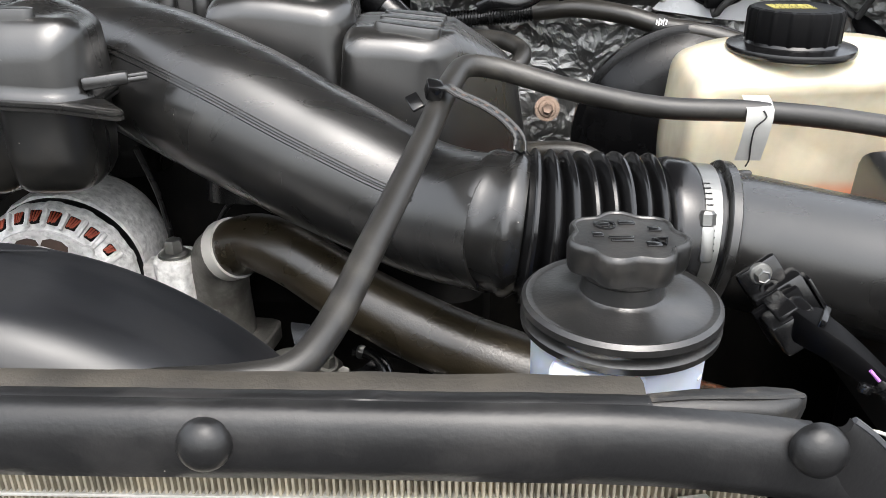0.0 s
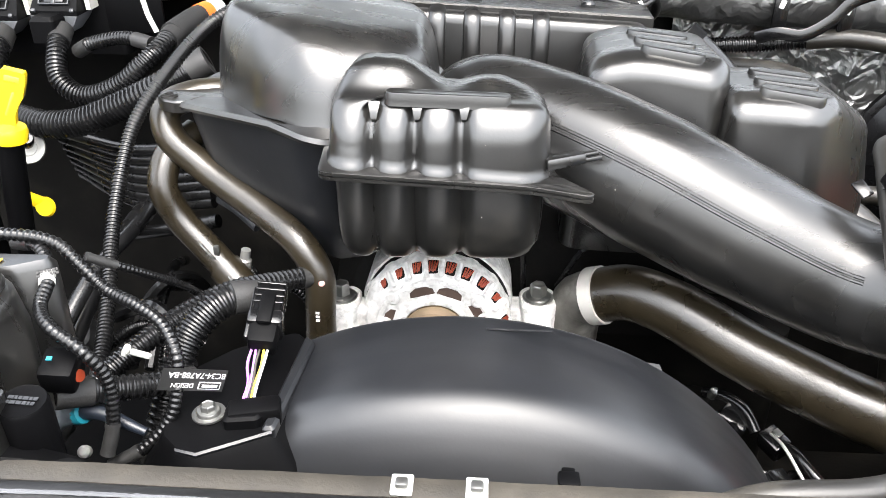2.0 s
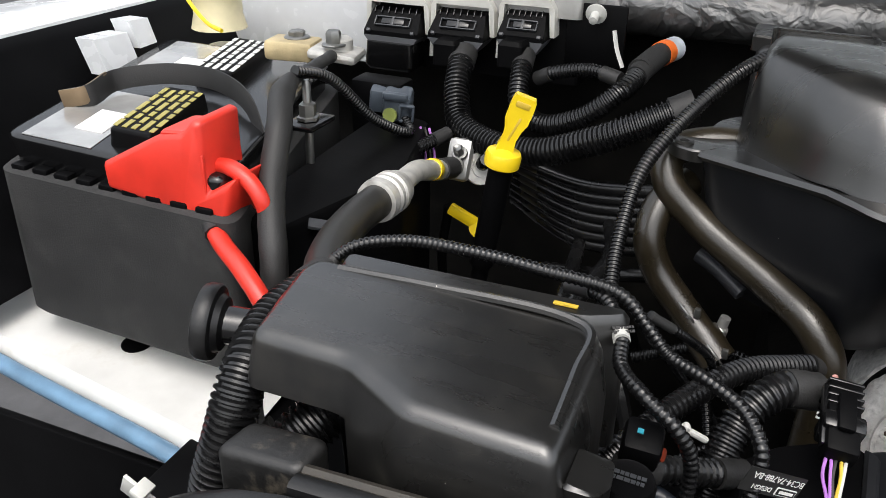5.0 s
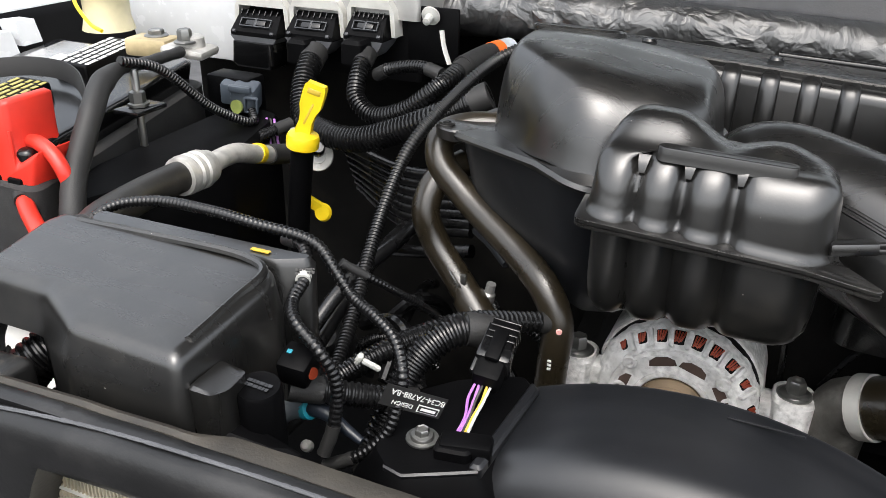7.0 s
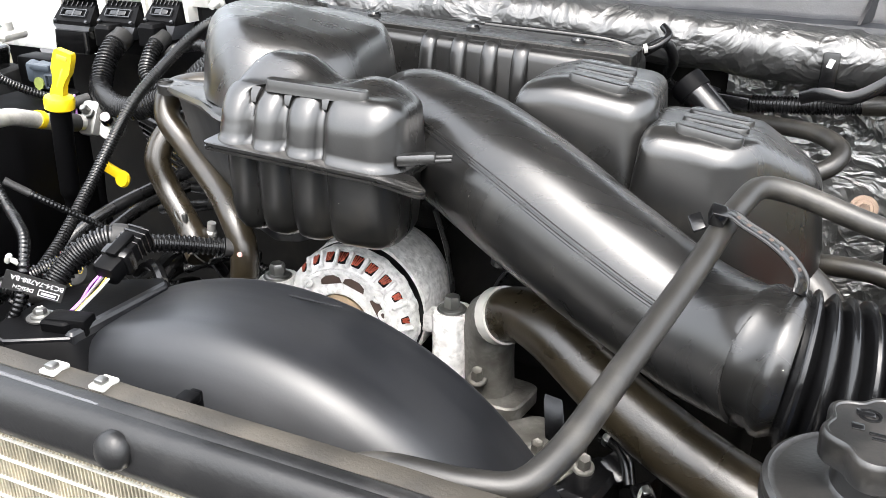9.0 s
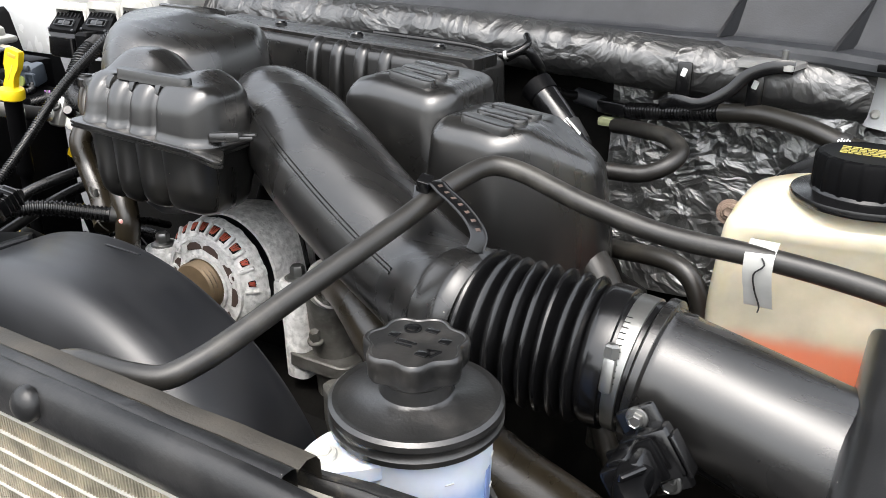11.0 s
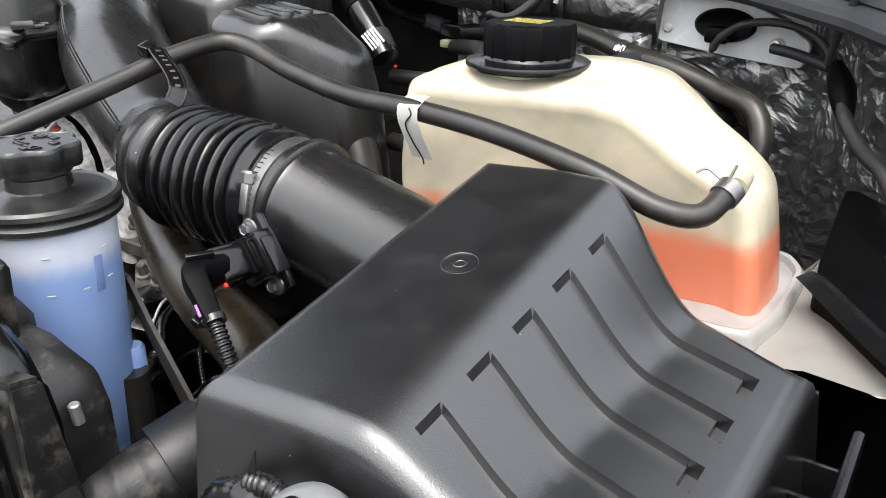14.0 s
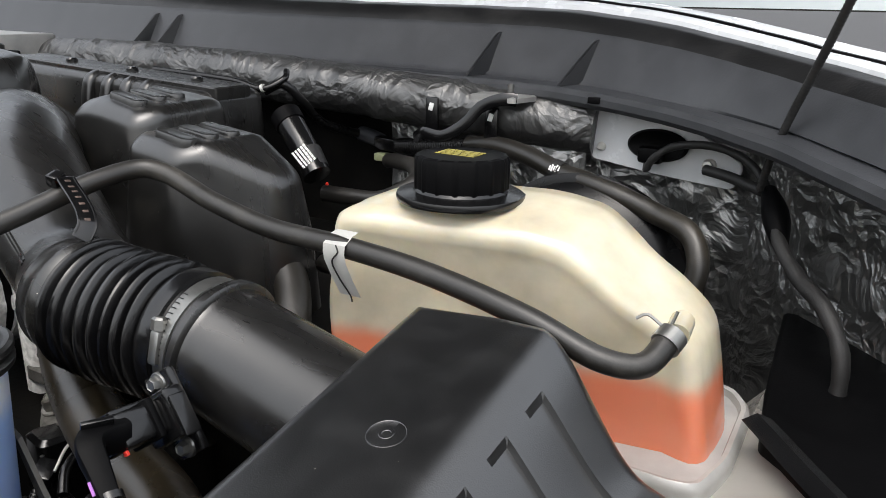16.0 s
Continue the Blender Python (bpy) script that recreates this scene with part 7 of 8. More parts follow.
for i in range(4):
    part("ridge", block((0.0222, 0.0022, 0.0212), m @ Matrix.Translation((0, 0.008 + 0.0058 * i, 0)), 0.0008), GLOSSY, cn)
part("side_rail", block((0.003, 0.046, 0.006), m @ Matrix.Translation((-0.0115, 0, 0.004)), 0.001), GLOSSY, cn)
part("collar", block((0.026, 0.013, 0.024), m @ Matrix.Translation((0, -0.006, 0)), 0.003), GLOSSY, cn)
part("latch", block((0.011, 0.028, 0.005), m @ Matrix.Translation((0, 0.0, 0.0125)), 0.002), DARK, cn)
for i, mm in enumerate((VIOLET, VIOLET, HOSE, GOLD, WHITE)):
    x = -0.4445 + 0.0029 * i
    part("wire", tube([(x, 0.516, 1.252), (x - 0.001 + 0.0016 * (i % 2), 0.504, 1.246), (x + 0.0025 - 0.0012 * i, 0.490, 1.240), (x + 0.0015 - 0.001 * i, 0.474, 1.234)], 0.0011, 8, 0.003), mm, cn)
part("socket", block((0.036, 0.018, 0.016), Matrix.Translation((-0.432, 0.468, 1.232)) @ Euler((0, 0, 0.25)).to_matrix().to_4x4(), 0.003), DARK, cn)
tg = thing("cable_tag", (-0.474, 0.472, 1.25), "black and white printed tag wrapped on the loom", "label")
tx = Vector((-0.72, -0.55, 0.43)).normalized()
tn = tx.cross(Vector((-0.1, -0.1, -0.99))).normalized()
m = Matrix.Translation((-0.474, 0.474, 1.2535)) @ Matrix((tx, tn.cross(tx), tn)).transposed().to_4x4() @ Matrix.Scale(0.90, 4)
part("tag", block((0.052, 0.0185, 0.0008), m, 0), INK, tg)
part("border", block((0.018, 0.0062, 0.0005), m @ Matrix.Translation((-0.014, 0.0042, 0.0007)), 0), PAPER, tg)
part("logo", block((0.0165, 0.0048, 0.0005), m @ Matrix.Translation((-0.014, 0.0042, 0.0010)), 0), INK, tg)
part("logo_bar", block((0.0125, 0.0022, 0.0005), m @ Matrix.Translation((-0.014, 0.0042, 0.0013)), 0), PAPER, tg)


def writing(text, size, m, material, parent, name="writing"):
    cu = bpy.data.curves.new("text", "FONT")
    cu.body, cu.size, cu.align_x, cu.align_y, cu.extrude = text, size, "CENTER", "CENTER", 0.0001
    tmp = bpy.data.objects.new("text", cu)
    scene.collection.objects.link(tmp)
    bpy.context.view_layer.update()
    me = bpy.data.meshes.new_from_object(tmp.evaluated_get(bpy.context.evaluated_depsgraph_get()))
    bpy.data.objects.remove(tmp)
    bm = bmesh.new()
    bm.from_mesh(me)
    bm.transform(m)
    return part(name, bm, material, parent)


writing("BC34-7A788-BA", 0.0068, m @ Matrix.Translation((-0.002, -0.0045, 0.0009)), PAPER, tg)
writing("DESIGN", 0.0052, m @ Matrix.Translation((0.008, 0.0042, 0.0009)), PAPER, tg)
m2 = Matrix.Translation((-0.577, 0.505, 1.3155)) @ Euler((radians(30), 0, radians(30))).to_matrix().to_4x4()
t2 = thing("cable_tag", (-0.577, 0.505, 1.31), "small pale tape tag around the loom", "label")
part("wrap", tube([(-0.5800, 0.510, 1.3125), (-0.5762, 0.500, 1.3109)], 0.0056, 14, 0.003), WHITE, t2)
lines_of_writing(t2, m2 @ Matrix.Translation((0, 0, 0.0012)), 0.014, 0.006, 2, INK)

bk = thing("black_cap", (-0.554, 0.417, 1.24), "round black cap with raised marks", "cap")
part("cap", lathe([(0.0150, -0.03), (0.0150, 0.024), (0.0138, 0.0265), (0.0122, 0.026), (0.0005, 0.0265)], (-0.551, 0.407, 1.262), (0.05, -0.10, 1), 36, ripple=lambda a, i: 1 + (0.012 * math.sin(24 * a) if i < 2 else 0)), DARK, bk)
lines_of_writing(bk, Matrix.Translation((-0.5497, 0.4044, 1.2886)) @ Euler((radians(6), radians(3), 0)).to_matrix().to_4x4(), 0.018, 0.008, 2, COWL)
part("neck", lathe([(0.010, -0.06), (0.010, -0.03)], (-0.551, 0.407, 1.262), (0.05, -0.10, 1), 20), DARK, bk)
cb = thing("small_connector", (-0.553, 0.447, 1.26), "black connector with a teal dot and red seal", "connector")
part("body", block((0.023, 0.024, 0.022), Matrix.Translation((-0.550, 0.450, 1.276)) @ Euler((0.3, 0.1, 0.1)).to_matrix().to_4x4(), 0.004), DARK, cb)
part("seal", lathe([(0.0042, 0), (0.0042, 0.002), (0.003, 0.002)], (-0.5385, 0.448, 1.274), (1, -0.3, 0.2), 16), COPPER, cb, "dull red seal")
part("dot", block((0.0035, 0.003, 0.001), Matrix.Translation((-0.551, 0.4425, 1.2912)) @ Euler((0.3, 0.1, 0.1)).to_matrix().to_4x4(), 0), TEAL, cb)
gp = thing("grey_plug", (-0.56, 0.46, 1.18), "blue-grey rubber plug with a teal cap", "plug")
part("boot", tube([(-0.553, 0.463, 1.231), (-0.566, 0.462, 1.226), (-0.580, 0.460, 1.212), (-0.588, 0.458, 1.192)], lambda f, s: 0.0085 - 0.0025 * f, 14, 0.004), mat("slate_plastic", (0.10, 0.115, 0.13), 0.4, vary=0.25), gp)
part("cap", lathe([(0.0082, -0.004), (0.0088, 0), (0.0086, 0.004), (0.0005, 0.006)], (-0.554, 0.463, 1.230), (0.75, -0.1, 0.3), 18), TEAL, gp, "teal cap")
part("lead", tube([(-0.550, 0.463, 1.232), (-0.536, 0.461, 1.232), (-0.522, 0.458, 1.228), (-0.505, 0.455, 1.222)], lambda f, s: 0.0065 - 0.0035 * f, 12, 0.004), mat("blue_black_boot", (0.012, 0.016, 0.024), 0.4), gp)
part("stud", lathe([(0.005, 0), (0.005, 0.006), (0.003, 0.008), (0.0005, 0.008)], (-0.584, 0.505, 1.153), (0.1, -0.7, 0.7), 12), WHITE, gp)
md = thing("marked_canister", (-0.69, 0.70, 1.02), "black round canister with yellow paint marks", "canister")
part("body", lathe([(0.020, -0.10), (0.022, -0.004), (0.020, 0.006), (0.014, 0.012), (0.0005, 0.013)], (-0.690, 0.705, 1.118), (0.25, -0.75, 0.6), 36), INK, md)
ya = Vector((0.25, -0.75, 0.6)).normalized()
yx = Vector((0.93, 0.36, 0.06)).normalized()
yy = ya.cross(yx)
for r_, a0, a1, c_ in ((0.017, 0.2, 4.6, (0.0, 0.0)), (0.006, 0.0, 4.2, (-0.006, -0.002)), (0.005, 2.0, 6.0, (0.006, 0.004))):
    loop = [Vector((-0.690, 0.705, 1.118)) + ya * 0.0128 + yx * (c_[0] + 0.55 * r_ * math.cos(a0 + (a1 - a0) * k / 12)) + yy * (c_[1] + r_ * math.sin(a0 + (a1 - a0) * k / 12)) for k in range(13)]
    part("paint_mark", tube(loop, 0.0008, 5, 0.003), GOLD, md, "yellow paint mark")
wc = thing("harness_clip", (-0.535, 0.475, 1.26), "small grey plastic harness clip", "clip")
part("arm", block((0.016, 0.0045, 0.0045), Matrix.Translation((-0.521, 0.500, 1.254)) @ Euler((0.2, 0.5, 0.3)).to_matrix().to_4x4(), 0.002), WHITE, wc)
part("tip", block((0.005, 0.006, 0.010), Matrix.Translation((-0.530, 0.498, 1.258)) @ Euler((0.2, 0.5, 0.3)).to_matrix().to_4x4(), 0.002), WHITE, wc)

# ---- right rear: booster, hoses, harness ----
BOOST = mat("black_enamel", (0.003, 0.003, 0.0033), 0.26, vary=0.2, bump=0.05, spec=0.3)
bo = thing("brake_booster", (0.40, 1.10, 1.05), "glossy black round brake booster", "brake booster")
part("shell", lathe([(0.0005, -0.045), (0.05, -0.045), (0.06, -0.04), (0.105, -0.032), (0.131, -0.018), (0.141, 0.0), (0.145, 0.004), (0.145, 0.012), (0.138, 0.018), (0.11, 0.05), (0.08, 0.06), (0.0005, 0.06)], (0.352, 1.12, 1.158), (0, 1, 0.05), 72), BOOST, bo)
part("rim", lathe([(0.143, -0.002), (0.150, 0.002), (0.150, 0.010), (0.143, 0.014)], (0.352, 1.12, 1.158), (0, 1, 0.05), 72), BOOST, bo)
bolt("bolt", (0.176, 1.20, 1.174), (0, -1, 0.3), 0.008, 0.008, washer=0.018, label="rusty washer and bolt on the firewall", material=mat("rusty_steel", (0.30, 0.22, 0.17), 0.6, metal=0.5, vary=0.3, bump=0.5))
vh = thing("vacuum_hose", (0.35, 1.12, 1.25), "thick dark rubber vacuum hose along the firewall", "hose")
part("hose", tube([(0.15, 1.187, 1.311), (0.20, 1.174, 1.318), (0.26, 1.150, 1.314), (0.31, 1.133, 1.302), (0.363, 1.118, 1.295), (0.44, 1.105, 1.275), (0.487, 1.085, 1.262), (0.503, 1.07, 1.235), (0.50, 1.06, 1.20)], 0.0125, 18), RUBBER, vh)
part("ribbed_sleeve", corrugated([(0.018, 1.213, 1.294), (0.09, 1.198, 1.302), (0.167, 1.184, 1.313)], 0.0118, 0.0045), LOOM, vh)
part("tag", tube([(0.302, 1.1355, 1.3042), (0.314, 1.1315, 1.3012)], 0.0135, 18, 0.003), INK, vh, "printed tag")
for i in range(5):
    part("print", block((0.0018, 0.001, 0.006 + 0.003 * (i % 2)), Matrix.Translation((0.301 + 0.003 * i, 1.1215, 1.3085)) @ Euler((radians(-25), 0.2, 0)).to_matrix().to_4x4(), 0), PAPER, vh)
part("tag_tail", block((0.012, 0.001, 0.026), Matrix.Translation((0.307, 1.124, 1.284)) @ Euler((0.2, 0.3, 0)).to_matrix().to_4x4(), 0), PAPER, vh, "white tag tail")
part("valve", block((0.052, 0.020, 0.020), Matrix.Translation((-0.008, 1.222, 1.293)) @ Euler((0, 0, -0.3)).to_matrix().to_4x4(), 0.004), GLOSSY, vh, "black valve block")
part("grey_sleeve", tube([(-0.075, 1.243, 1.300), (-0.050, 1.238, 1.297), (-0.030, 1.232, 1.294)], 0.012, 14, 0.004), COWL, vh, "grey sleeve")
part("valve_foot", block((0.044, 0.018, 0.012), Matrix.Translation((-0.006, 1.218, 1.273)), 0.003), mat("olive_plastic", (0.26, 0.28, 0.16), 0.5), vh, "olive clip")
part("left_hose", tube([(-0.105, 1.06, 1.378), (-0.085, 1.075, 1.388), (-0.075, 1.10, 1.366), (-0.090, 1.16, 1.328), (-0.085, 1.21, 1.308), (-0.070, 1.240, 1.300)], 0.0065, 12), LOOM, vh)
part("hook", tube([(-0.30, 1.04, 1.398), (-0.15, 1.05, 1.390), (-0.10, 1.055, 1.382), (-0.08, 1.075, 1.396), (-0.09, 1.09, 1.404)], 0.0045, 10), LOOM, vh)
part("white_mark", tube([(-0.104, 1.054, 1.382), (-0.100, 1.055, 1.383)], 0.0056, 12, 0.002), WHITE, vh)
uhs = thing("bypass_hose", (0.10, 1.05, 1.24), "grey rubber hose bent in a loop", "hose")
part("hose", tube([(0.01, 1.045, 1.252), (0.05, 1.048, 1.252), (0.095, 1.052, 1.254), (0.122, 1.062, 1.266), (0.130, 1.085, 1.278), (0.105, 1.12, 1.286), (0.06, 1.16, 1.281), (0.02, 1.195, 1.274), (0.0, 1.21, 1.270)], 0.0110, 16), HOSE, uhs)
cs = thing("coil_sensor", (-0.01, 1.03, 1.25), "black cylinder with a printed white label", "sensor")
part("body", tube([(-0.050, 1.040, 1.352), (-0.010, 1.025, 1.318), (0.024, 1.014, 1.283)], 0.0185, 20), GLOSSY, cs)
part("collar", tube([(-0.050, 1.040, 1.352), (-0.036, 1.035, 1.340)], 0.0205, 20, 0.004), DARK, cs)
part("label", tube([(0.000, 1.0232, 1.309), (0.0185, 1.0165, 1.2885)], 0.0189, 20, 0.004), INK, cs)
m = Matrix.Translation((0.0125, 1.0020, 1.3085)) @ Euler((radians(55), radians(42), 0)).to_matrix().to_4x4()
lines_of_writing(cs, m, 0.026, 0.022, 5, PAPER)
for i, (x, z) in enumerate(((0.035, 1.272),)):
    part("seal", block((0.004, 0.005, 0.004), Matrix.Translation((x, 1.02, z)), 0.002), RED, cs, "red lock tab")
for pts_, r in (([(0.06, 0.88, 1.23), (0.12, 0.85, 1.20), (0.16, 0.80, 1.15), (0.17, 0.77, 1.05)], 0.02), ([(0.08, 0.80, 1.18), (0.14, 0.76, 1.14), (0.19, 0.74, 1.05)], 0.012), ([(0.10, 0.93, 1.2), (0.20, 0.9, 1.2), (0.24, 0.88, 1.1)], 0.011)):
    solo("hose", tube(pts_, r, 14), RUBBER, "dark hose deep behind the bellows", "hose", group="deep hoses")
for x, y, z in ((0.102, 1.168, 1.363), (0.191, 1.174, 1.355)):
    st_ = thing("harness_bracket", (x, y, z - 0.03), "black harness bracket with a white slot", "bracket", group="harness brackets")
    part("plate", block((0.020, 0.006, 0.050), Matrix.Translation((x, y, z - 0.012)), 0.004), GLOSSY, st_)
    part("slot", block((0.007, 0.002, 0.011), Matrix.Translation((x, y - 0.0035, z)) @ Euler((0, 0.3, 0)).to_matrix().to_4x4(), 0.003), PAPER, st_)
solo("zip_strap", tube([(0.075, 1.165, 1.318), (0.098, 1.152, 1.328), (0.130, 1.148, 1.327), (0.164, 1.150, 1.347), (0.186, 1.152, 1.370), (0.221, 1.152, 1.383), (0.236, 1.156, 1.382)], 0.0062, 8, 0.005, shape=lambda f: (0.30, 1.3)), GLOSSY, "flat black strap on the firewall", "strap")
sb = thing("firewall_bracket", (0.21, 1.17, 1.36), "pale metal bracket with a stud below the cowl", "bracket")
part("plate", moulded([(0.165, 1.155), (0.235, 1.15), (0.245, 1.20), (0.165, 1.20)], [(1.378, 0), (1.384, 0), (1.3855, 0.002)], 0.006), ALU, sb)
part("stud", lathe([(0.008, 0), (0.008, 0.003), (0.004, 0.004), (0.004, 0.016), (0.0005, 0.017)], (0.222, 1.165, 1.385), (0, 0, 1), 16), STEEL, sb)
hn = thing("bulkhead_harness", (0.56, 1.15, 1.18), "black taped harness from the grommet down the wing", "wiring loom")
part("upper_run", tube([(0.395, 1.215, 1.325), (0.396, 1.202, 1.304), (0.404, 1.195, 1.318), (0.43, 1.188, 1.338), (0.48, 1.175, 1.346), (0.525, 1.155, 1.336), (0.550, 1.135, 1.316), (0.567, 1.10, 1.295), (0.582, 1.065, 1.272), (0.608, 1.03, 1.25), (0.640, 0.99, 1.235), (0.660, 0.97, 1.20), (0.66, 0.965, 1.12)], lambda f, s: 0.0048 + 0.0032 * min(1, max(0, (f - 0.4) / 0.25)) + 0.0012 * noise.noise(Vector((s * 70, 0, 0))), 14), TAPE_BLACK, hn)
part("plug", block((0.030, 0.020, 0.020), Matrix.Translation((0.398, 1.211, 1.322)), 0.004), DARK, hn, "black plug")
part("branch", tube([(0.470, 1.195, 1.314), (0.50, 1.18, 1.312), (0.545, 1.15, 1.306)], 0.0065, 12), TAPE_BLACK, hn)
part("boot", tube([(0.555, 1.13, 1.312), (0.572, 1.095, 1.288), (0.582, 1.07, 1.270)], lambda f, s: 0.008 + 0.006 * math.sin(3.1 * f), 14), DARK, hn)
hs = thing("bonnet_stay_cable", (0.57, 1.09, 1.33), "thin braided black cable rising past the cowl", "cable")
part("cable", tube([(0.548, 1.115, 1.315), (0.558, 1.095, 1.352), (0.575, 1.075, 1.40), (0.60, 1.04, 1.46), (0.64, 0.98, 1.56), (0.70, 0.92, 1.70)], lambda f, s: 0.0042 + 0.0003 * math.sin(s * 1400), 10, 0.0015), TAPE_BLACK, hs)

# ---- front right: radiator end, bracket and dusty housing ----
ed = thing("radiator_end_flap", (0.21, 0.33, 1.0), "black rubber end flap beside the radiator", "rubber flap")
right = [(0.217, 1.288), (0.225, 1.282), (0.238, 1.269), (0.252, 1.254), (0.260, 1.236), (0.264, 1.215), (0.266, 1.170), (0.268, 1.05)]
left = [(0.210, 1.284), (0.207, 1.268), (0.204, 1.254), (0.203, 1.241), (0.192, 1.214), (0.178, 1.183), (0.161, 1.144), (0.130, 1.05)]
rings = []
for (xr, zr), (xl, zl) in zip(right, left):
    row = []
    for k in range(9):
        f = k / 8
        row.append((xl + (xr - xl) * f, 0.3215 - 0.003 * math.sin(3.14 * f), zl + (zr - zl) * f))
    rings.append(row + [(x, y + 0.004, z) for x, y, z in row[::-1]])
part("sheet", skin(rings), COVER, ed)
part("edge_bead", tube([(x + 0.001, 0.3235, z) for x, z in right], 0.0018, 6, 0.006), COWL, ed, "worn grey edge")
eb2 = thing("radiator_end_bracket", (0.13, 0.335, 1.0), "pale aluminium end bracket with a slot", "bracket")
bar = [(0.150, 1.222), (0.158, 1.231), (0.170, 1.233), (0.177, 1.226), (0.176, 1.214), (0.166, 1.207), (0.140, 1.130), (0.112, 1.05), (0.082, 1.05), (0.104, 1.120), (0.136, 1.200)]
part("plate", skin([[(x, y, z) for x, z in bar] for y in (0.3345, 0.3415)]), TUBE, eb2, sharp=30)
# slot and notch are chips laid on, their shade painted as dark colour
part("slot", block((0.011, 0.001, 0.013), Matrix.Translation((0.1445, 0.3342, 1.1715)) @ Euler((0, 0.25, 0)).to_matrix().to_4x4(), 0), DARK, eb2)
part("notch", block((0.012, 0.001, 0.012), Matrix.Translation((0.1725, 0.3342, 1.213)) @ Euler((0, 0.25, 0)).to_matrix().to_4x4(), 0.0003), DARK, eb2)
mb = thing("worn_metal_bracket", (0.19, 0.35, 1.25), "dirty pale metal bracket with a hole", "bracket")
PALE = mat("dirty_cream_metal", (0.30, 0.285, 0.25), 0.5, metal=0.3, vary=0.2, bump=0.3, dirt=0.6, dirt_col=(0.26, 0.21, 0.13))
part("plate", moulded([(0.10, 0.338), (0.145, 0.336), (0.168, 0.335), (0.198, 0.332), (0.215, 0.331), (0.226, 0.339), (0.223, 0.348), (0.197, 0.361), (0.184, 0.363), (0.12, 0.358), (0.10, 0.358)], [(1.252, 0), (1.2605, 0), (1.262, 0.0012)], 0.006), PALE, mb)
# no hole is cut; a dark disc gives its shade
part("hole", lathe([(0.0005, 0.0008), (0.0036, 0.0006), (0.004, 0)], (0.196, 0.353, 1.2618), (0, 0, 1), 14), DARK, mb)
part("tear", skin([[(0.182, 0.3405, 1.2624), (0.197, 0.3425, 1.2624), (0.184, 0.3455, 1.2624)], [(0.182, 0.3405, 1.2631), (0.197, 0.3425, 1.2631), (0.184, 0.3455, 1.2631)]]), DIRTY, mb)
part("clip", block((0.014, 0.006, 0.005), Matrix.Translation((0.221, 0.3385, 1.2600)) @ Euler((0, 0.2, 0.3)).to_matrix().to_4x4(), 0.0015), CRIMP, mb, "bright metal clip")
part("pad", block((0.015, 0.007, 0.008), Matrix.Translation((0.236, 0.3445, 1.2565)) @ Euler((0, 0.2, 0.3)).to_matrix().to_4x4(), 0.002), mat("pale_teal_plastic", (0.42, 0.52, 0.52), 0.4, vary=0.1), mb, "pale teal pad")
part("loop", tube([(0.228, 0.345, 1.2620), (0.240, 0.349, 1.2635), (0.250, 0.350, 1.2600), (0.257, 0.3475, 1.2520), (0.258, 0.345, 1.2440)], 0.0009, 8, 0.003), CRIMP, mb, "bright wire loop")
fp = thing("rubber_baffle", (0.16, 0.38, 1.15), "worn black rubber baffle beside the reservoir", "baffle")
rings = []
for x, yf, yb, z in ((0.06, 0.362, 0.369, 1.262), (0.110, 0.363, 0.371, 1.262), (0.136, 0.365, 0.374, 1.262), (0.169, 0.366, 0.379, 1.263), (0.205, 0.365, 0.382, 1.263), (0.218, 0.372, 0.382, 1.262), (0.224, 0.377, 0.381, 1.260)):
    rings.append([(x - 0.02, yf + 0.008, 1.13), (x, yf, z - 0.004), (x + 0.001, yf + 0.003, z), (x, yb, z + 0.001), (x, yb + 0.003, z - 0.003), (x - 0.02, yb + 0.006, 1.13)])
part("wall", skin(rings), DIRTY, fp, sharp=60)
part("edge_bead", tube([(0.07, 0.3655, 1.2625), (0.136, 0.3695, 1.2630), (0.169, 0.3725, 1.2640), (0.205, 0.3735, 1.2640), (0.222, 0.378, 1.2615)], 0.0016, 6, 0.004), DIRTY, fp, "worn dusty edge")
dh = thing("dusty_housing", (0.25, 0.38, 1.0), "dusty black plastic housing with moulded webs", "housing")
rings = []
for x, z, w in ((0.205, 1.232, 0.010), (0.214, 1.240, 0.016), (0.228, 1.240, 0.018), (0.244, 1.232, 0.019), (0.258, 1.222, 0.019), (0.270, 1.208, 0.018), (0.277, 1.188, 0.016), (0.279, 1.15, 0.015), (0.279, 1.05, 0.015)):
    rings.append([(x - 0.012, 0.352 - w, z - 0.030), (x - 0.004, 0.352 - w * 0.9, z - 0.008), (x, 0.352 - w * 0.4, z), (x, 0.352 + w * 0.4, z), (x - 0.002, 0.352 + w * 0.9, z - 0.008), (x - 0.012, 0.352 + w, z - 0.040)])
part("shell", skin(rings), GLOSSY, dh, "smooth black moulded shell", sharp=70)
rings = []
for x, z, y in ((0.176, 1.213, 0.392), (0.188, 1.222, 0.396), (0.199, 1.218, 0.396), (0.203, 1.206, 0.394), (0.222, 1.203, 0.398), (0.242, 1.196, 0.400), (0.258, 1.186, 0.402), (0.266, 1.168, 0.402), (0.270, 1.14, 0.400), (0.271, 1.05, 0.400)):
    n1 = 0.004 * noise.noise(Vector((x * 80, 0, 1)))
    rings.append([(x - 0.008, y - 0.030, z - 0.03), (x, y - 0.026, z - 0.002 + n1), (x, y - 0.010, z + 0.001), (x, y + 0.004 + n1, z - 0.001), (x - 0.002, y + 0.010, z - 0.010), (x - 0.010, y + 0.012, z - 0.05)])
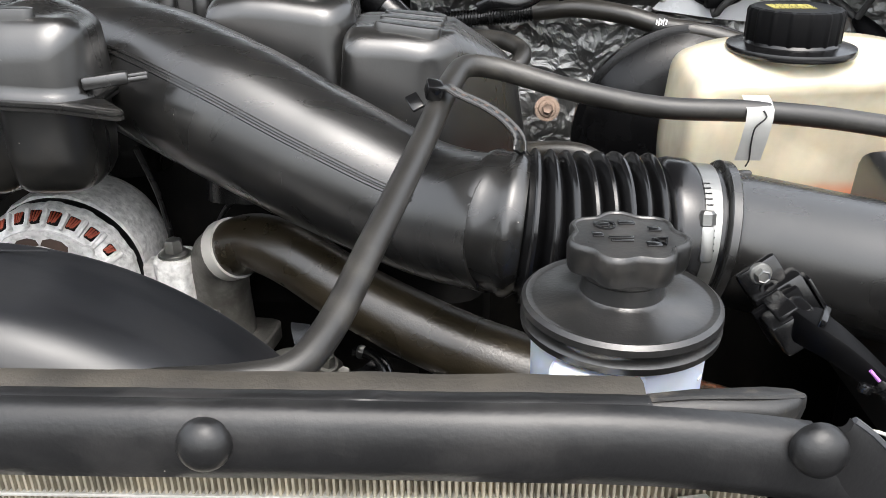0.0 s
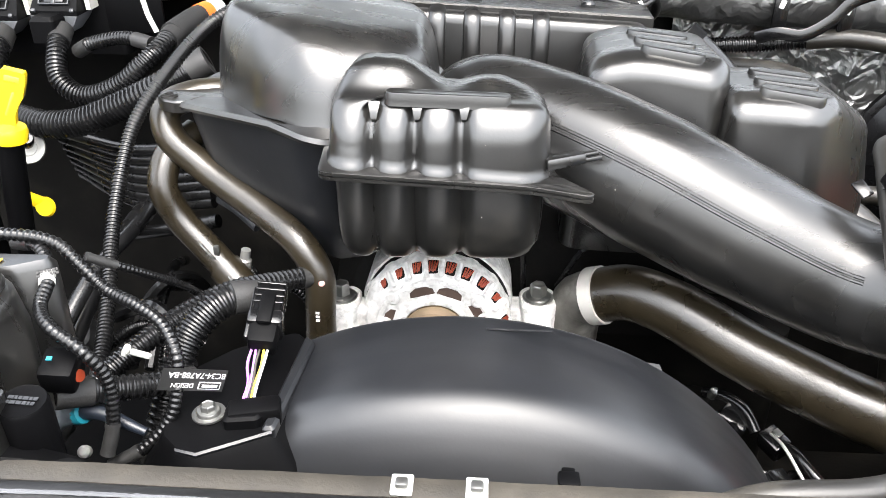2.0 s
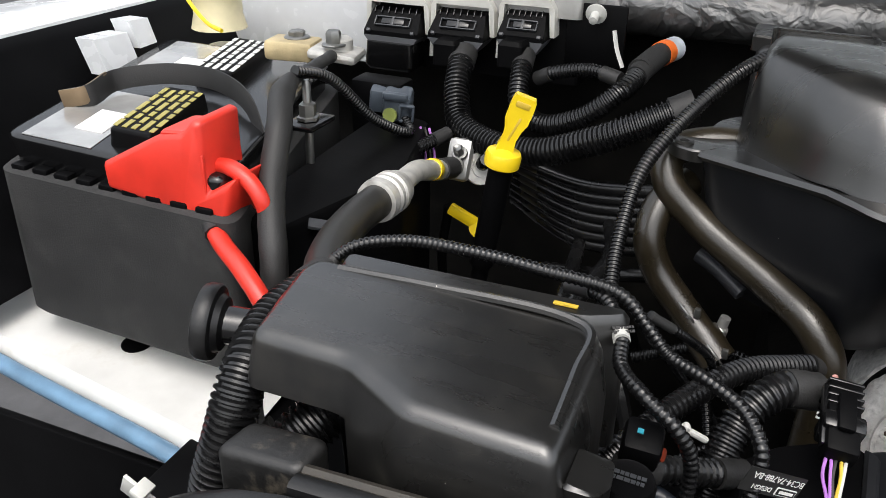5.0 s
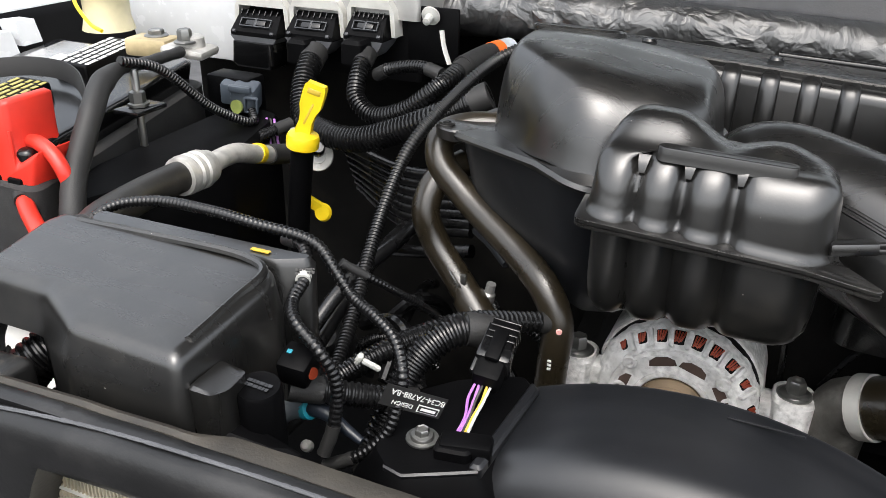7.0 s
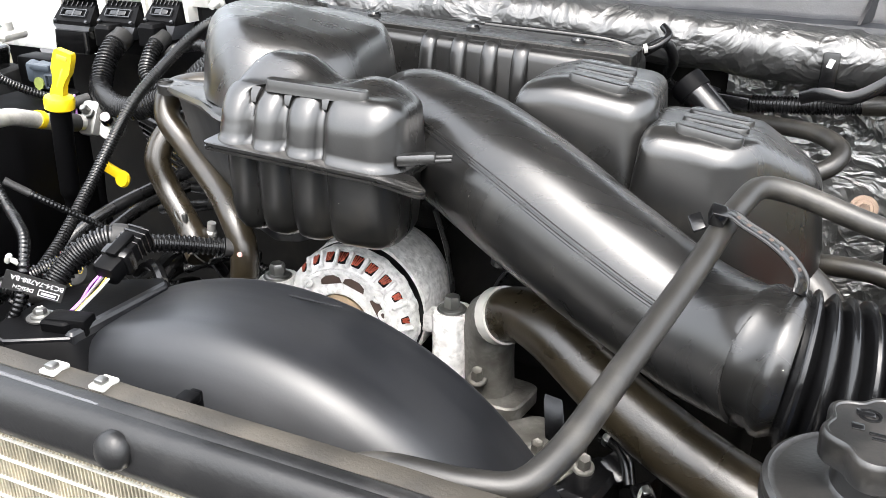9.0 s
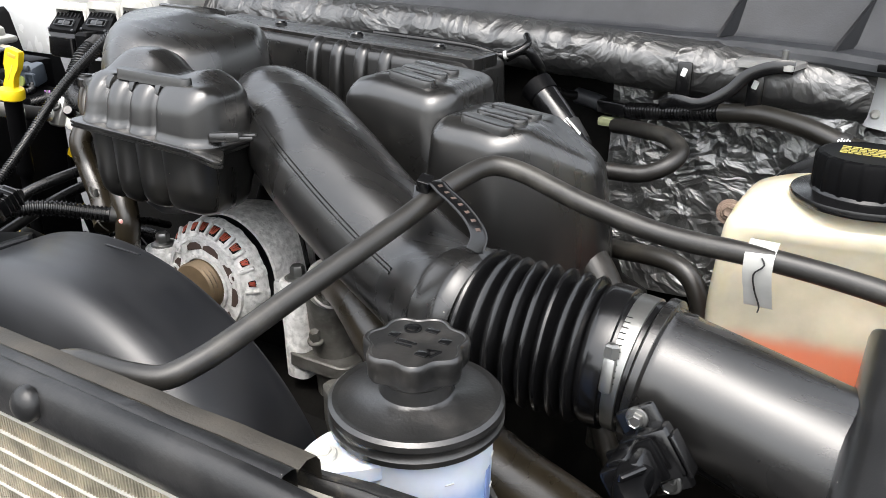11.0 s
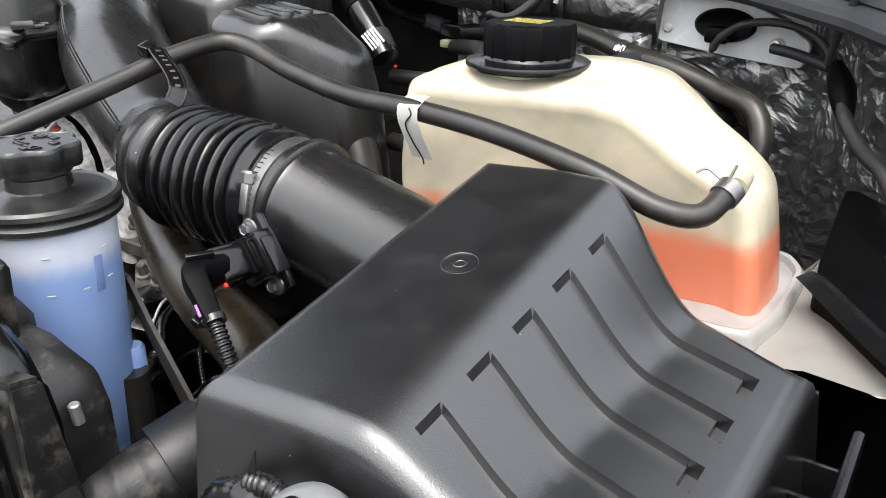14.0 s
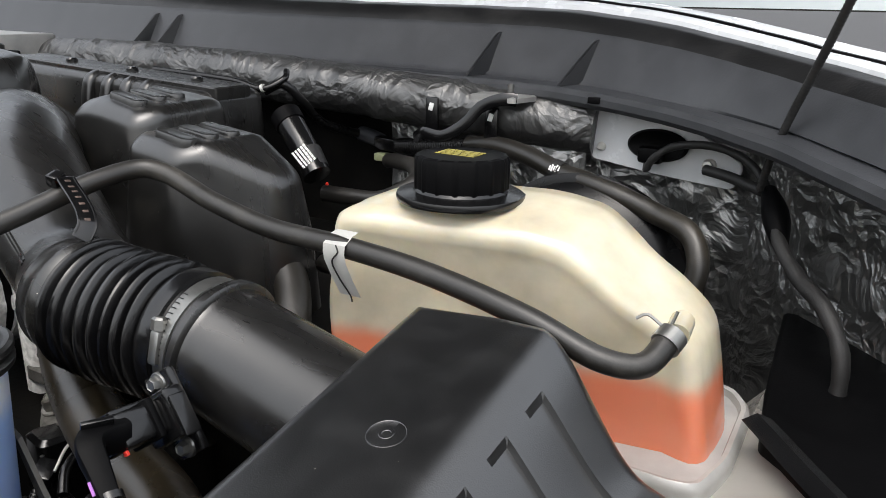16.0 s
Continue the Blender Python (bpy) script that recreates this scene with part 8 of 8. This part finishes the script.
part("rear_shell", skin(rings), DIRTY, dh, "dust-covered ragged shell", sharp=50)
for (x0, z0), (x1, z1), y in (((0.252, 1.208), (0.262, 1.10), 0.336), ((0.286, 1.212), (0.290, 1.10), 0.340), ((0.268, 1.196), (0.300, 1.10), 0.338)):
    part("web", skin([[(x0 - 0.003, y, z0), (x0 + 0.003, y, z0), (x0 + 0.003, y + 0.018, z0 - 0.003), (x0 - 0.003, y + 0.018, z0 - 0.003)], [(x1 - 0.004, y - 0.004, z1), (x1 + 0.004, y - 0.004, z1), (x1 + 0.004, y + 0.03, z1), (x1 - 0.004, y + 0.03, z1)]]), DIRTY, dh)
part("web", skin([[(0.250, 0.336, 1.206), (0.288, 0.340, 1.211), (0.288, 0.356, 1.208), (0.250, 0.352, 1.204)], [(0.250, 0.336, 1.212), (0.288, 0.340, 1.217), (0.288, 0.356, 1.214), (0.250, 0.352, 1.210)]]), DIRTY, dh)
part("white_stub", lathe([(0.004, 0), (0.004, 0.014), (0.003, 0.015)], (0.272, 0.384, 1.160), (0, -0.1, 1), 14), ALU, dh)
part("lower_elbow", tube([(0.287, 0.436, 1.099), (0.274, 0.404, 1.091), (0.252, 0.374, 1.085), (0.20, 0.345, 1.075)], lambda f, s: 0.0275 + 0.0008 * (math.sin(s * 420) > 0.2), 24, 0.003), DIRTY, dh, "dusty pipe elbow")
sc_ = thing("sensor_lead", (0.30, 0.47, 1.10), "black sensor lead with corrugated sleeve", "cable")
part("elbow", tube([(0.2765, 0.505, 1.2275), (0.2775, 0.489, 1.2305), (0.2815, 0.4795, 1.2305), (0.295, 0.474, 1.2215), (0.311, 0.469, 1.209)], 0.0100, 14, 0.003, power=5.0, shape=lambda f: (1.12 - 0.5 * f, 1.12 - 0.42 * f)), DARK, sc_)
part("rib", block((0.004, 0.020, 0.006), Matrix.Translation((0.2785, 0.488, 1.2425)) @ Euler((0, 0.3, -0.5)).to_matrix().to_4x4(), 0.001), GLOSSY, sc_)
part("tie_head", block((0.007, 0.006, 0.006), Matrix.Translation((0.300, 0.463, 1.208)) @ Euler((0.2, 0.5, 0.3)).to_matrix().to_4x4(), 0.0012), GLOSSY, sc_, "black cable tie head")
part("sleeve", corrugated([(0.308, 0.4705, 1.2115), (0.320, 0.466, 1.199), (0.333, 0.463, 1.180), (0.343, 0.461, 1.155), (0.348, 0.46, 1.11)], 0.0062, 0.0042), LOOM, sc_)
part("tie", tube([(0.3085, 0.4703, 1.2112), (0.312, 0.469, 1.208)], 0.0085, 10, 0.002), GLOSSY, sc_)
part("tie_head", block((0.008, 0.006, 0.006), Matrix.Translation((0.301, 0.466, 1.207)), 0.001), GLOSSY, sc_)
part("violet_wire", tube([(0.300, 0.4635, 1.2205), (0.306, 0.462, 1.2140)], 0.0011, 6, 0.003), VIOLET, sc_)
gb_ = thing("grey_strut", (0.20, 0.50, 1.0), "dusty grey metal strut behind the reservoir", "bracket")
part("strut", skin([[(0.150, 0.504, 1.190), (0.172, 0.496, 1.194), (0.173, 0.499, 1.196), (0.151, 0.507, 1.192)], [(0.172, 0.504, 1.146), (0.194, 0.496, 1.158), (0.195, 0.499, 1.160), (0.173, 0.507, 1.148)], [(0.205, 0.504, 1.094), (0.231, 0.496, 1.106), (0.232, 0.499, 1.108), (0.206, 0.507, 1.096)], [(0.225, 0.504, 1.06), (0.250, 0.496, 1.07), (0.251, 0.499, 1.072), (0.226, 0.507, 1.062)]]), mat("dusty_grey_metal", (0.05, 0.048, 0.044), 0.6, metal=0.4, vary=0.3, bump=0.4, dirt=0.4), gb_)
cu_ = thing("reservoir_hose_end", (0.20, 0.47, 1.05), "dark rubber hose cuff under the reservoir", "hose")
part("cuff", tube([(0.184, 0.480, 1.120), (0.185, 0.480, 1.10), (0.188, 0.478, 0.98)], 0.0135, 18), RUBBER, cu_)

tl = thing("taped_loom", (0.44, 0.375, 1.10), "black taped loom end beside the air box", "wiring loom")
part("ribbed_end", corrugated([(0.445, 0.377, 1.196), (0.462, 0.376, 1.200), (0.486, 0.375, 1.190)], 0.0065, 0.0045), LOOM, tl)
part("tape_wrap", tube([(0.400, 0.374, 1.130), (0.412, 0.374, 1.165), (0.432, 0.374, 1.186), (0.458, 0.373, 1.188), (0.480, 0.372, 1.180)], lambda f, s: 0.0085 + 0.0022 * noise.noise(Vector((s * 160, 3, 0))), 12, 0.003), GLOSSY, tl, "wrinkled black tape")
part("loose_tape", skin([[(0.443, 0.374, 1.192), (0.4445, 0.376, 1.204), (0.4485, 0.378, 1.216)], [(0.451, 0.374, 1.192), (0.4505, 0.376, 1.204), (0.4495, 0.378, 1.217)], [(0.447, 0.376, 1.192), (0.4475, 0.3775, 1.204), (0.449, 0.379, 1.2165)]]), GLOSSY, tl)
ccp = thing("clear_cap", (0.492, 0.368, 1.10), "cloudy translucent round cap", "cap")
part("dome", lathe([(0.024, -0.06), (0.0255, -0.012), (0.0250, 0.0), (0.021, 0.008), (0.012, 0.0125), (0.0005, 0.0135)], (0.492, 0.368, 1.197), (0, -0.25, 1), 36), mat("cloudy_plastic", (0.16, 0.165, 0.17), 0.3, vary=0.1, bump=0.05), ccp)
part("plug", lathe([(0.0055, 0), (0.0055, 0.0015), (0.0005, 0.002)], (0.487, 0.3640, 1.2095), (0, -0.3, 1), 18), DARK, ccp)

# ---- unseen bonnet, standing open over the back of the bay, shaped for reflections ----
bn = thing("ceiling_bonnet", (-0.25, 1.35, 1.60), "unseen open bonnet, underside made dark for its reflections", "bonnet", kind="structure")
rings = []
for k in range(14):
    f = k / 13
    y, z = 1.46 - 0.66 * f - 0.20 * f * f, 1.70 + 1.0 * f
    rings.append([(x, y + 0.05 * ((x + 0.25) / 0.85) ** 2, z) for x in [-0.27 + (0.83 - 0.10 * f) * (j - 10) / 10 for j in range(21)]] + [(x, y + 0.04 + 0.05 * ((x + 0.25) / 0.85) ** 2, z + 0.01) for x in [-0.27 - (0.83 - 0.10 * f) * (j - 10) / 10 for j in range(21)]])
# underside colour is assumed, kept dark so flat tops below reflect dark
BON = mat("bonnet_dark_underside", (0.045, 0.045, 0.047), 0.8, vary=0.1)
part("panel", skin(rings), BON, bn)
